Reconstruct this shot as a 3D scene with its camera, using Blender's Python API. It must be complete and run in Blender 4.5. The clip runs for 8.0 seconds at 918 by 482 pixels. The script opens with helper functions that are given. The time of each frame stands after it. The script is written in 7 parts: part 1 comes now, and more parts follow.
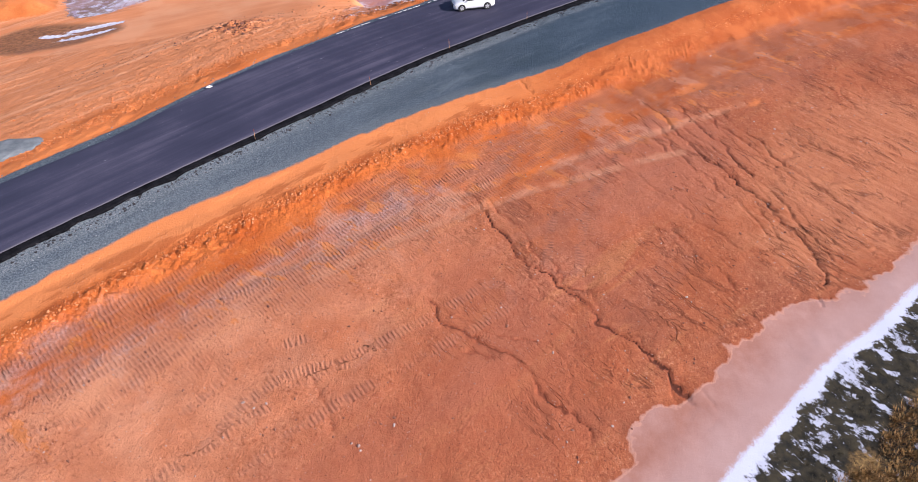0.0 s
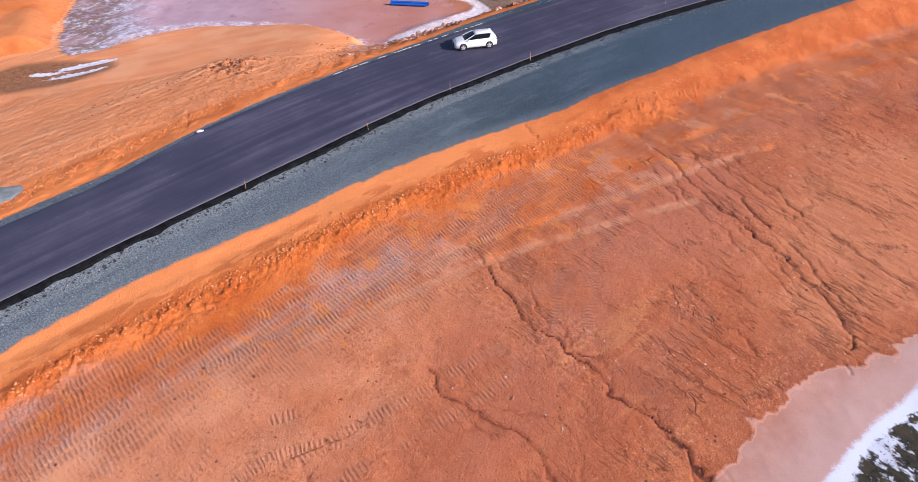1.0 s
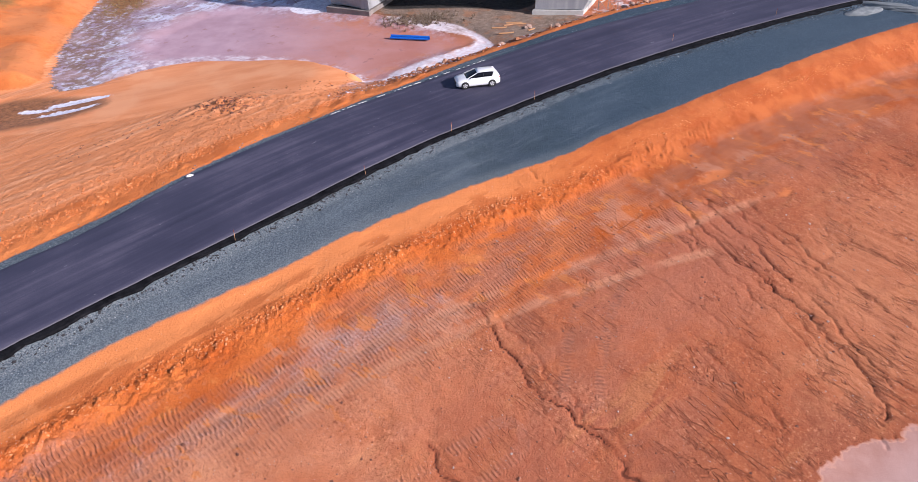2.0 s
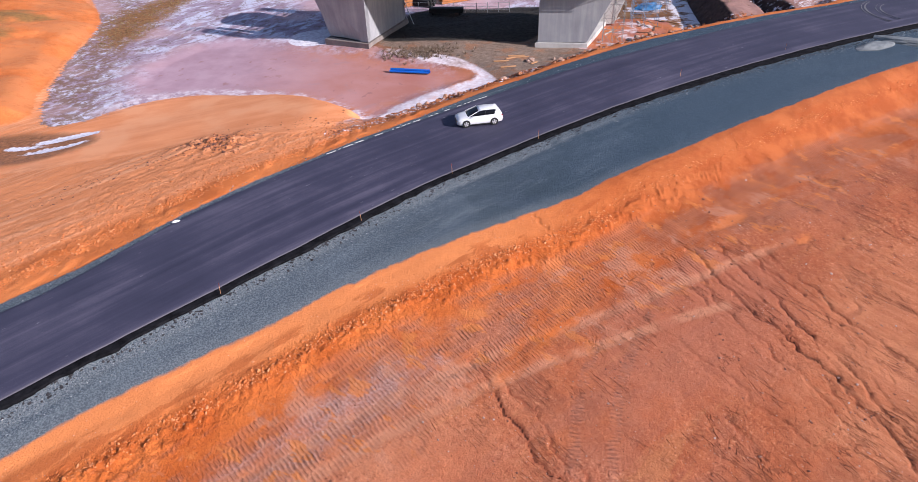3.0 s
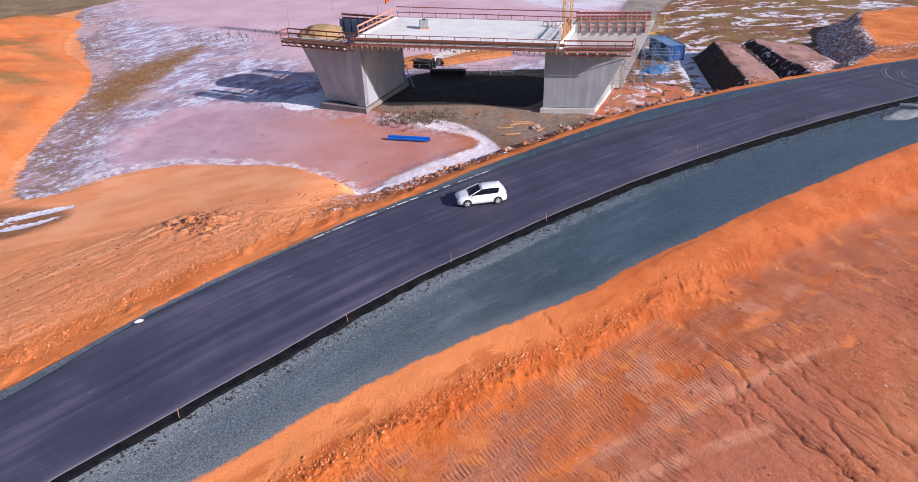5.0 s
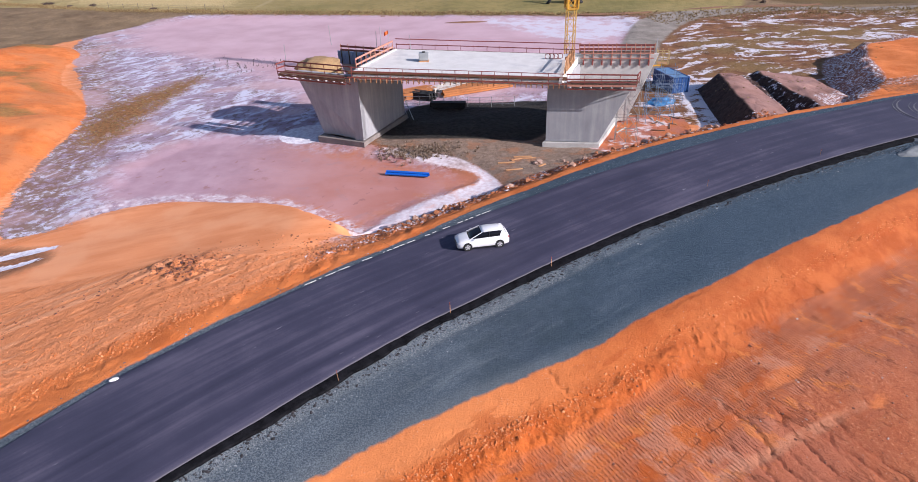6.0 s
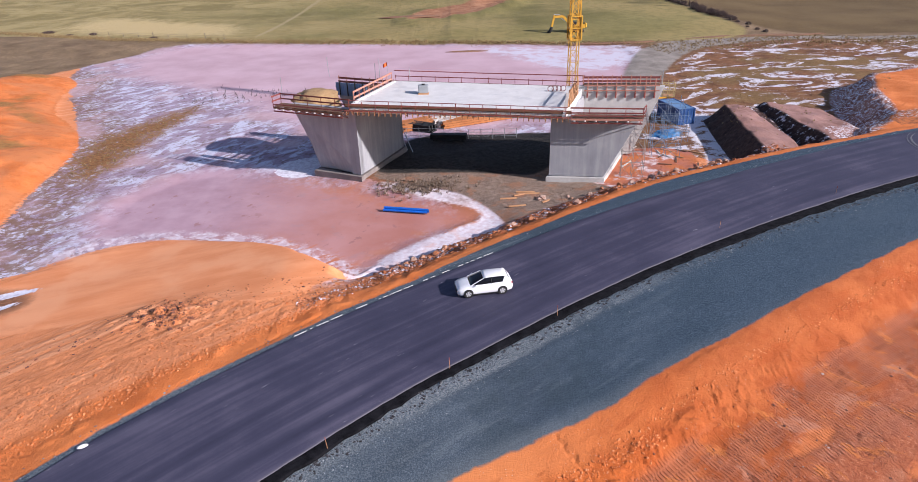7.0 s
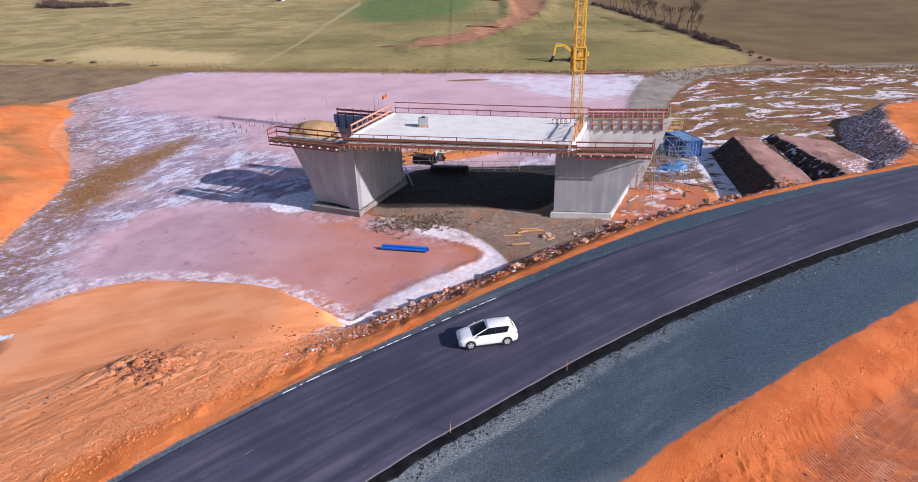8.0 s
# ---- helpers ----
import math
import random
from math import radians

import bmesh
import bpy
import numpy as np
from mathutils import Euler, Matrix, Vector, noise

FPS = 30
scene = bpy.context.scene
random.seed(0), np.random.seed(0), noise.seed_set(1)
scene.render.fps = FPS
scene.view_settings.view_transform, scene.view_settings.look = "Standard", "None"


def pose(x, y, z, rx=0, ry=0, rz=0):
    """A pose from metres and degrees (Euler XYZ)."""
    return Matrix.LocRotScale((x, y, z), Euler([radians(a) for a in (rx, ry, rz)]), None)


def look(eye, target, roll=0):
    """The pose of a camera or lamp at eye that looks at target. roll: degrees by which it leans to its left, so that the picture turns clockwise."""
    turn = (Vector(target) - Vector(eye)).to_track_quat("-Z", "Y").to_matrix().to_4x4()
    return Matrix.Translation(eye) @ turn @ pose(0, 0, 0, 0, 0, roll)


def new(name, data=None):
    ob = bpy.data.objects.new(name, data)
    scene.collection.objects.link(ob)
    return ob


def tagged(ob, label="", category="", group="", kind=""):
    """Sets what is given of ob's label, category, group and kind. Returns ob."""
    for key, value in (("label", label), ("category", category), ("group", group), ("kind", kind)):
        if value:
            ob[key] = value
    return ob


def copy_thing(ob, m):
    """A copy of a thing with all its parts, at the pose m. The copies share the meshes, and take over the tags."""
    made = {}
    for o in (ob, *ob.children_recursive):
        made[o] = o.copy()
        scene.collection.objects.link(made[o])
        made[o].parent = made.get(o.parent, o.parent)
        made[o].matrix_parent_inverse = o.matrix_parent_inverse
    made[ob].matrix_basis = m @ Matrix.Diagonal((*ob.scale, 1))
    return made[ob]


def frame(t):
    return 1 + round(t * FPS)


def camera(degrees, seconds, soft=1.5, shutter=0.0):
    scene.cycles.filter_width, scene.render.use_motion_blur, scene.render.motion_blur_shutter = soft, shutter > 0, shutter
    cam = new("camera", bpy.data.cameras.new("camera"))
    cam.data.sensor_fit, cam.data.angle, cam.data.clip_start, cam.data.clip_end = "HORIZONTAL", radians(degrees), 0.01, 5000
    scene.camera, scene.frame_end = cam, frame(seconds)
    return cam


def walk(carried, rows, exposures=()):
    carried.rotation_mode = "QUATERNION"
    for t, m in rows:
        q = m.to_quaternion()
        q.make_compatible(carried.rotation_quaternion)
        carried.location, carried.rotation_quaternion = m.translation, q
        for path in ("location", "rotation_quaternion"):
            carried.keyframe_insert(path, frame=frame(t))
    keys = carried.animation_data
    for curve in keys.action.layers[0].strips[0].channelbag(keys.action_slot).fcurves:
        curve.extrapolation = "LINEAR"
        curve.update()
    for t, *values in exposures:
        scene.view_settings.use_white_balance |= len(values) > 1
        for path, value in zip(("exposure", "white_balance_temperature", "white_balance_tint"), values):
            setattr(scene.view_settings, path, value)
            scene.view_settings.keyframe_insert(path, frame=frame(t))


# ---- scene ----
cam = camera(71.5, 8.0, soft=0.25)
METRES, EYE, TILT, LEAN, TURN = 25.366, 26.0, 0.0, 0.0, 0.0
ROWS = [
    (0.0, 0.0, 0.0, 0.0, -1.43, -40.91, 1.65),
    (0.5, 0.0024, 0.0652, 0.0023, -1.38, -39.91, 1.67),
    (1.0, 0.0027, 0.1295, 0.0039, -1.33, -38.89, 1.66),
    (1.5, 0.0031, 0.1931, 0.006, -1.27, -37.9, 1.67),
    (3.0, 0.0076, 0.3818, 0.0075, -1.09, -34.88, 1.66),
    (3.5, 0.0109, 0.4434, 0.0082, -1.01, -33.9, 1.67),
    (4.0, 0.0141, 0.5045, 0.0089, -0.95, -32.9, 1.68),
    (4.5, 0.0177, 0.5645, 0.0097, -0.86, -31.85, 1.68),
    (6.0, 0.0263, 0.744, 0.0151, -0.7, -28.62, 1.71),
    (6.5, 0.0285, 0.8061, 0.0174, -0.67, -27.56, 1.71),
    (7.0, 0.0296, 0.869, 0.0193, -0.62, -26.47, 1.73),
    (7.5, 0.0289, 0.9333, 0.0217, -0.58, -25.39, 1.72),
    (8.0, 0.029, 0.999, 0.0243, -0.53, -24.31, 1.71),
]
walk(cam, [(t, pose(0, 0, EYE, TILT, LEAN, TURN) @ pose(METRES * x, METRES * y, METRES * z, 90 + pitch, roll, yaw)) for t, x, y, z, yaw, pitch, roll in ROWS], exposures=[(0.0, 0.43, 5950, 22), (8.0, 0.38, 5950, 22)])

# ---- daylight ----
SUN = Vector((0.804, -0.392, 0.446))
world = bpy.data.worlds.new("sky")
scene.world = world
world.use_nodes = True
wn = world.node_tree.nodes
sky = wn.new("ShaderNodeTexSky")
sky.sky_type = 'NISHITA'
sky.sun_disc = False
sky.sun_elevation = math.asin(SUN.z)
sky.sun_rotation = math.atan2(SUN.x, SUN.y)
world.node_tree.links.new(sky.outputs[0], wn["Background"].inputs[0])
wn["Background"].inputs[1].default_value = 0.09
sun = new("sun", bpy.data.lights.new("sun", 'SUN'))
sun.data.energy = 5.0
sun.data.angle = radians(0.53)
sun.data.color = (1.0, 0.93, 0.82)
sun.matrix_world = look((60, -30, 60), Vector((60, -30, 60)) - SUN)


# ---- material helpers ----
class Nodes:
    """A small builder of node materials."""

    def __init__(self, name):
        self.mat = bpy.data.materials.new(name)
        self.mat.use_nodes = True
        self.tree = self.mat.node_tree
        self.bsdf = self.tree.nodes["Principled BSDF"]
        tc = self.tree.nodes.new("ShaderNodeTexCoord")
        self.pos = tc.outputs["Object"]

    def put(self, socket, value):
        if isinstance(value, bpy.types.NodeSocket):
            self.tree.links.new(value, socket)
        elif value is not None:
            if isinstance(value, tuple) and len(value) == 3 and socket.type == 'RGBA':
                value = (*value, 1.0)
            socket.default_value = value

    def noise(self, scale, detail=4.0, rough=0.55, vec=None, distort=0.0):
        n = self.tree.nodes.new("ShaderNodeTexNoise")
        self.put(n.inputs["Vector"], vec or self.pos)
        n.inputs["Scale"].default_value = scale
        n.inputs["Detail"].default_value = detail
        n.inputs["Roughness"].default_value = rough
        n.inputs["Distortion"].default_value = distort
        return n.outputs["Fac"]

    def cells(self, scale, vec=None, feature='F1', out="Distance"):
        n = self.tree.nodes.new("ShaderNodeTexVoronoi")
        n.feature = feature
        self.put(n.inputs["Vector"], vec or self.pos)
        n.inputs["Scale"].default_value = scale
        return n.outputs[out]

    def wave(self, scale, vec, distort=0.0, detail=2.0):
        n = self.tree.nodes.new("ShaderNodeTexWave")
        self.put(n.inputs["Vector"], vec)
        n.inputs["Scale"].default_value = scale
        n.inputs["Distortion"].default_value = distort
        n.inputs["Detail"].default_value = detail
        return n.outputs["Fac"]

    def mapped(self, scale=(1, 1, 1), turn=0.0, vec=None, shift=(0, 0, 0)):
        """Turned by turn degrees first, then scaled along the turned axes."""
        n = self.tree.nodes.new("ShaderNodeMapping")
        n.vector_type = 'TEXTURE'
        self.put(n.inputs["Vector"], vec or self.pos)
        n.inputs["Scale"].default_value = tuple(1.0 / s for s in scale)
        n.inputs["Rotation"].default_value = (0, 0, radians(-turn))
        n.inputs["Location"].default_value = shift
        return n.outputs[0]

    def math(self, op, a, b=None, c=None, clamp=False):
        n = self.tree.nodes.new("ShaderNodeMath")
        n.operation = op
        n.use_clamp = clamp
        for i, v in enumerate((a, b, c)):
            if v is not None:
                self.put(n.inputs[i], v)
        return n.outputs[0]

    def step(self, v, lo, hi, a=0.0, b=1.0):
        n = self.tree.nodes.new("ShaderNodeMapRange")
        n.interpolation_type = 'SMOOTHSTEP'
        self.put(n.inputs["Value"], v)
        for key, x in (("From Min", lo), ("From Max", hi), ("To Min", a), ("To Max", b)):
            n.inputs[key].default_value = x
        return n.outputs["Result"]

    def mix(self, fac, a, b, blend='MIX'):
        n = self.tree.nodes.new("ShaderNodeMix")
        n.data_type = 'RGBA'
        n.blend_type = blend
        self.put(n.inputs["Factor"], fac)
        ins = [s for s in n.inputs if s.type == 'RGBA']
        self.put(ins[0], a)
        self.put(ins[1], b)
        return next(s for s in n.outputs if s.type == 'RGBA')

    def ramp(self, fac, *stops):
        n = self.tree.nodes.new("ShaderNodeValToRGB")
        el = n.color_ramp.elements
        while len(el) < len(stops):
            el.new(0.5)
        for e, (p, c) in zip(el, stops):
            e.position = p
            e.color = (*c, 1.0)
        self.put(n.inputs[0], fac)
        return n.outputs[0]

    def attr(self, name):
        n = self.tree.nodes.new("ShaderNodeAttribute")
        n.attribute_name = name
        return n.outputs["Fac"]

    def info(self):
        return self.tree.nodes.new("ShaderNodeObjectInfo").outputs["Random"]

    def island(self):
        return self.tree.nodes.new("ShaderNodeNewGeometry").outputs["Random Per Island"]

    def bump(self, height, strength, distance, normal=None):
        n = self.tree.nodes.new("ShaderNodeBump")
        self.put(n.inputs["Height"], height)
        self.put(n.inputs["Strength"], strength)
        n.inputs["Distance"].default_value = distance
        if normal:
            self.put(n.inputs["Normal"], normal)
        return n.outputs[0]

    def done(self, color=None, rough=None, normal=None, metal=None, spec=None):
        self.put(self.bsdf.inputs["Base Color"], color)
        self.put(self.bsdf.inputs["Roughness"], rough)
        self.put(self.bsdf.inputs["Metallic"], metal)
        self.put(self.bsdf.inputs["Specular IOR Level"], spec)
        if normal:
            self.put(self.bsdf.inputs["Normal"], normal)
        return self.mat


def surface(name, dark, light, scale=2.0, rough=0.7, bump=0.3, depth=0.01, metal=0.0, fine=25.0, vary=0.0, stain=None):
    """A plain surface with coarse and fine variation, and relief."""
    n = Nodes(name)
    a, b = n.noise(scale, 5), n.noise(fine, 3)
    f = n.math('ADD', n.math('MULTIPLY', a, 0.65), n.math('MULTIPLY', b, 0.35))
    col = n.ramp(f, (0.32, dark), (0.68, light))
    if vary:
        col = n.mix(n.math('MULTIPLY', n.info(), vary), col, tuple(c * 0.45 for c in dark))
    if stain:
        col = n.mix(n.step(n.noise(scale * 0.6, 6, 0.65), 0.52, 0.68, 0.0, 0.75), col, stain)
    r = n.step(b, 0.2, 0.8, rough - 0.08, min(1.0, rough + 0.08))
    return n.done(col, r, n.bump(f, bump, depth), metal)


# ---- plan of the land ----
def smooth_line(points, rounds=3):
    p = np.array(points, float)
    for _ in range(rounds):
        q = np.empty((2 * len(p) - 2, 2))
        q[0::2] = 0.75 * p[:-1] + 0.25 * p[1:]
        q[1::2] = 0.25 * p[:-1] + 0.75 * p[1:]
        p = np.vstack((p[:1], q, p[-1:]))
    return p


def line_distance(X, Y, pts):
    """Distance to a polyline, the side (+ left of its way), and the length along it."""
    best = np.full(X.shape, 1e9)
    side = np.zeros(X.shape)
    along = np.zeros(X.shape)
    run = 0.0
    for (ax, ay), (bx, by) in zip(pts[:-1], pts[1:]):
        dx, dy = bx - ax, by - ay
        ln = math.hypot(dx, dy) + 1e-9
        t = np.clip(((X - ax) * dx + (Y - ay) * dy) / ln ** 2, 0, 1)
        d = np.hypot(X - ax - t * dx, Y - ay - t * dy)
        near = d < best
        best = np.where(near, d, best)
        side = np.where(near, np.sign(dx * (Y - ay) - dy * (X - ax)), side)
        along = np.where(near, run + t * ln, along)
        run += ln
    return best, side, along


def inside(X, Y, poly, rounds=2):
    """Signed distance to a closed outline, + inside it."""
    p = np.array(poly, float)
    for _ in range(rounds):
        n = np.roll(p, -1, axis=0)
        q = np.empty((2 * len(p), 2))
        q[0::2] = 0.75 * p + 0.25 * n
        q[1::2] = 0.25 * p + 0.75 * n
        p = q
    loop = np.vstack((p, p[:1]))
    d, _, _ = line_distance(X, Y, loop)
    odd = np.zeros(X.shape, bool)
    for (ax, ay), (bx, by) in zip(loop[:-1], loop[1:]):
        if ay != by:
            odd ^= ((ay > Y) != (by > Y)) & (X < (bx - ax) * (Y - ay) / (by - ay) + ax)
    return np.where(odd, d, -d)


def smoothstep(v, lo, hi):
    t = np.clip((v - lo) / (hi - lo), 0, 1)
    return t * t * (3 - 2 * t)


def value_noise(X, Y, cell, seed):
    """Smooth noise from -1 to 1, one lattice point every cell metres."""
    gx, gy = X / cell, Y / cell
    ix, iy = np.floor(gx).astype(np.int64), np.floor(gy).astype(np.int64)
    fx, fy = gx - ix, gy - iy
    fx, fy = fx * fx * (3 - 2 * fx), fy * fy * (3 - 2 * fy)

    def h(a, b):
        k = (a * 374761393 + b * 668265263 + seed * 974711) & 0x7fffffff
        k = ((k ^ (k >> 13)) * 1274126177) & 0x7fffffff
        return ((k ^ (k >> 16)) & 0xffff) / 32767.5 - 1.0

    top = h(ix, iy) * (1 - fx) + h(ix + 1, iy) * fx
    bot = h(ix, iy + 1) * (1 - fx) + h(ix + 1, iy + 1) * fx
    return top * (1 - fy) + bot * fy


NEAR_EDGE = smooth_line([(-60, -4), (-45, 10), (-33, 21.5), (-26.5, 28.3), (-21.2, 33.8), (-16.2, 38.8), (-10, 45.2), (-3.1, 51.3), (1.1, 54.4), (8.6, 60.1),
                         (18, 66.5), (31, 74.2), (45, 81.3), (60, 87.5), (80, 93.5), (120, 101), (170, 106)])
HALF = 4.8
_t = np.gradient(NEAR_EDGE, axis=0)
_t /= np.linalg.norm(_t, axis=1)[:, None]
ROAD = NEAR_EDGE + HALF * np.stack((-_t[:, 1], _t[:, 0]), 1)
ROAD_TOP = 2.15
FLAT = -1.0


def climb(x):
    """The road climbs gently towards the east."""
    return np.interp(x, [-5, 8, 20, 35, 60], [0.0, 0.14, 0.45, 0.66, 0.75])


def near_lip(x):
    """The asphalt's edge on the camera's side, off the centre line."""
    return np.interp(x, [-24, -14, -8, -3, 6, 12, 18, 25, 33, 45], [-4.95, -5.15, -4.8, -4.62, -4.5, -4.55, -4.75, -5.0, -5.25, -5.45])


def binder_width(x):
    return np.interp(x, [-20, 0, 20], [0.55, 0.7, 0.95])


def far_lip(x):
    return np.interp(x, [-30, -23.5, -21.5, -19, -16.5, -13, -8, -3, 6, 14, 22, 30, 38], [2.6, 2.55, 2.85, 3.6, 4.2, 4.45, 4.75, 4.95, 5.05, 5.1, 4.75, 4.4, 4.25])


def shoulder(x):
    """Where the crushed stone ends on the far side."""
    return np.interp(x, [-30, -24.5, -22, -19.6, -16.5, -12.8, -4.7, 1, 11, 17, 23, 36, 50, 60], [3.5, 3.7, 4.2, 4.75, 5.1, 5.3, 5.75, 6.35, 6.9, 7.1, 7.1, 6.0, 5.2, 5.0])


# the inner corners of the two bridge abutments, and the ways in which their wings run
A, B, C, D = (-11.0, 94.3), (11.2, 91.9), (-6.6, 104.8), (15.7, 101.6)

POND = [(-37, 80.5), (-28, 80), (-17, 77), (-11, 71.5), (-8.4, 69.6), (-5, 76), (0.5, 80.6), (3, 82.2), (2.4, 84.5), (-2.4, 87.5), (-7.4, 90), (-12, 93.5),
        (-20, 96), (-32, 101), (-38, 94), (-39, 87)]
BOWL = [(-46, 62), (-42, 69), (-39, 72.6), (-35.4, 77.6), (-31.1, 79.3), (-23, 79), (-15.6, 75.6), (-11.4, 72), (-8.3, 68.6), (-10.5, 65.5), (-13.5, 62.6), (-16.5, 63.2), (-19.6, 64.4), (-22.3, 64.7), (-25.3, 63.1), (-27.6, 62.2), (-32, 61.5), (-38, 60)]
LEFT_MOUND = [(-60, 70), (-45, 73), (-47.5, 79), (-50.3, 90.4), (-51.6, 97), (-52.3, 104.7), (-55, 114), (-62.6, 124.5), (-69, 131), (-75.4, 145), (-77.7, 157.7), (-88.7, 166), (-98, 162), (-170, 158), (-170, 80)]
SHORE = [(-8.8, 67.4), (-3.4, 73), (1.8, 77), (6.0, 81), (2.5, 88), (-1.5, 91), (-8, 93.5), (-9, 92.4), (-3, 88), (2.6, 85), (3.4, 82.3), (-1.2, 79.2), (-5, 76), (-7.4, 73), (-9.2, 70)]
FAR_SHEET = [(-70, 160), (-50, 149), (-33, 132), (-24, 118), (0, 114), (30, 120), (36, 150), (45, 177), (20, 184.5), (-11, 190.5), (-42, 195), (-70, 198), (-80, 185)]
FROST_FLAT = [(-42, 70.5), (-46.5, 78), (-50, 91), (-52, 103), (-57, 117), (-68, 136), (-86, 166), (-88, 192), (-75, 200.5), (-42, 195.5), (-11, 190.6), (18, 184.6),
              (44.8, 177.4), (30.5, 142), (24, 118), (10, 108), (-14, 100), (-10, 93), (4, 84), (-9, 68), (-20, 82), (-33, 80)]
BROWN_STRIP = [(-47, 95), (-51.5, 104), (-54.3, 113.7), (-51.6, 120), (-49.2, 127), (-45.4, 135), (-43, 133), (-44.6, 121), (-44.4, 110), (-44.6, 101)]
YARD = [(-11, 95), (-5, 92.5), (-1, 91), (2.8, 87), (4.8, 82.6), (6, 79), (10, 80.5), (15, 83.5), (19, 87), (17, 90), (14, 93), (14, 104), (-6, 106)]
RED_PATCH = [(15, 85), (22, 89), (30, 94), (31, 101), (24, 103), (18, 98), (10.5, 91.5), (10.5, 88)]
BOG = [(24, 104), (30, 96), (44, 101), (62, 112), (84, 142), (120, 150), (170, 160), (170, 172), (105, 174), (80, 178), (57, 172), (39, 144), (29, 125)]
CREST_A = [(39.5, 113), (38.9, 109.8), (37.4, 99.6), (36.3, 92.5)]
CREST_B = [(45.4, 116.5), (45.5, 108.8), (45.6, 101.5), (45.9, 96.0)]
PLATEAU = [(50, 97.0), (54.5, 99.5), (58, 103.5), (61, 110.4), (63.8, 118.6), (70.5, 130), (110, 136), (200, 140), (200, 100), (120, 98), (75, 94)]
TRACK = [(28, 120), (31, 142), (45, 178.5), (60, 184), (80, 184.5), (110, 180), (200, 172), (200, 168), (109, 175), (80, 180.5), (62, 176), (52, 168), (40, 146), (35, 125)]
FIELD = [(-400, 240), (-142, 226), (-92, 206), (-57, 198), (-11, 191.5), (46, 181), (79, 185), (74, 222), (71, 272), (66, 356), (60, 520), (50, 900), (-900, 900), (-900, 300)]
PLOUGH = [(83, 186), (110, 184), (200, 176), (900, 150), (900, 900), (60, 900), (68, 400), (72, 290), (76, 225)]
STRAW = [(-118, 258), (-96, 243), (-66, 231), (-61, 214), (-62, 207), (-84, 212), (-104, 218), (-125, 232)]
LANE = [(-55.5, 201), (-52.3, 201.5), (-50.6, 240), (-50.2, 290), (-50.5, 376), (-52, 430), (-58, 430), (-54.8, 376), (-53.2, 290), (-53.2, 240)]
GREEN = [(-42, 290), (10, 320), (14, 420), (-30, 500), (-60, 420)]
TRENCH = [(-16, 231), (-9, 250), (5, 257), (15, 275), (23, 300), (27, 335), (29, 400), (52, 400), (50, 380), (39, 316), (30, 283), (16, 246), (-1, 226), (-11, 223)]
# outline of the deck's shade, which is painted into the ground's colour
DECK_SHADE = [(-11, 96.2), (-3, 95.4), (5, 94.9), (10.6, 93.4), (15, 103), (17, 111), (4, 112), (-6, 112), (-7.5, 106)]
MUD = [(2, 10), (7.2, 15), (8.6, 18.6), (12, 19.4), (15, 22.8), (20.4, 26.2), (25.4, 27.3), (30.5, 31.4), (36, 36), (60, 50), (60, 20), (20, 5)]
PUDDLES = [(20.2, 49.1, 2.3, 0.55, 32), (6.5, 43.7, 0.9, 0.5, 40), (-7.2, 34.2, 0.6, 0.35, 30), (25.2, 47.3, 1.0, 0.4, 40)]
ICE_PATCHES = [(-18.6, 100.2, 4.4, 3.6, 30), (-38.6, 68.6, 3.0, 0.7, 18), (-39.4, 65.6, 2.2, 0.6, 8), (-37.2, 66.2, 1.6, 0.5, 30), (-42.5, 66.8, 1.8, 0.5, 0)]
MARSH = [(-48, 70), (-42, 70.5), (-37, 69.5), (-34.5, 67), (-36, 64), (-42, 62), (-50, 62)]
STONY = [(-27, 20), (-19.3, 25.4), (-14.9, 28.6), (-11.1, 30.7), (-5.5, 33.9), (-1.5, 36), (-2.0, 34.2), (-6.7, 29.9), (-12.5, 26.9), (-17.1, 23.4), (-24, 17)]
RUDDY = [(-1.6, 29.5), (4.0, 27.3), (8.5, 22), (7.5, 18), (4.0, 15), (-6.4, 13), (-11, 14), (-6.8, 18.7), (-1.0, 23.8)]
PLUM = [(9.0, 46.0), (14, 48.5), (19.8, 47.4), (22.3, 40.6), (18.1, 35.7), (11.1, 30.4), (7.2, 35.3)]
TAN = [(24.4, 43.6), (37.4, 50.3), (44, 48), (36.4, 36), (31.0, 31), (22.5, 27.5), (17.5, 30)]
TYRES = [[(-14, 25.8), (-9.8, 28.6), (-5.1, 31.8), (-0.9, 34.4), (7.7, 38.6), (16.4, 43.1), (24, 47)], [(-11, 25.6), (-6.5, 28.7), (0.4, 33.2), (7.3, 36.5), (17.0, 40.4)]]
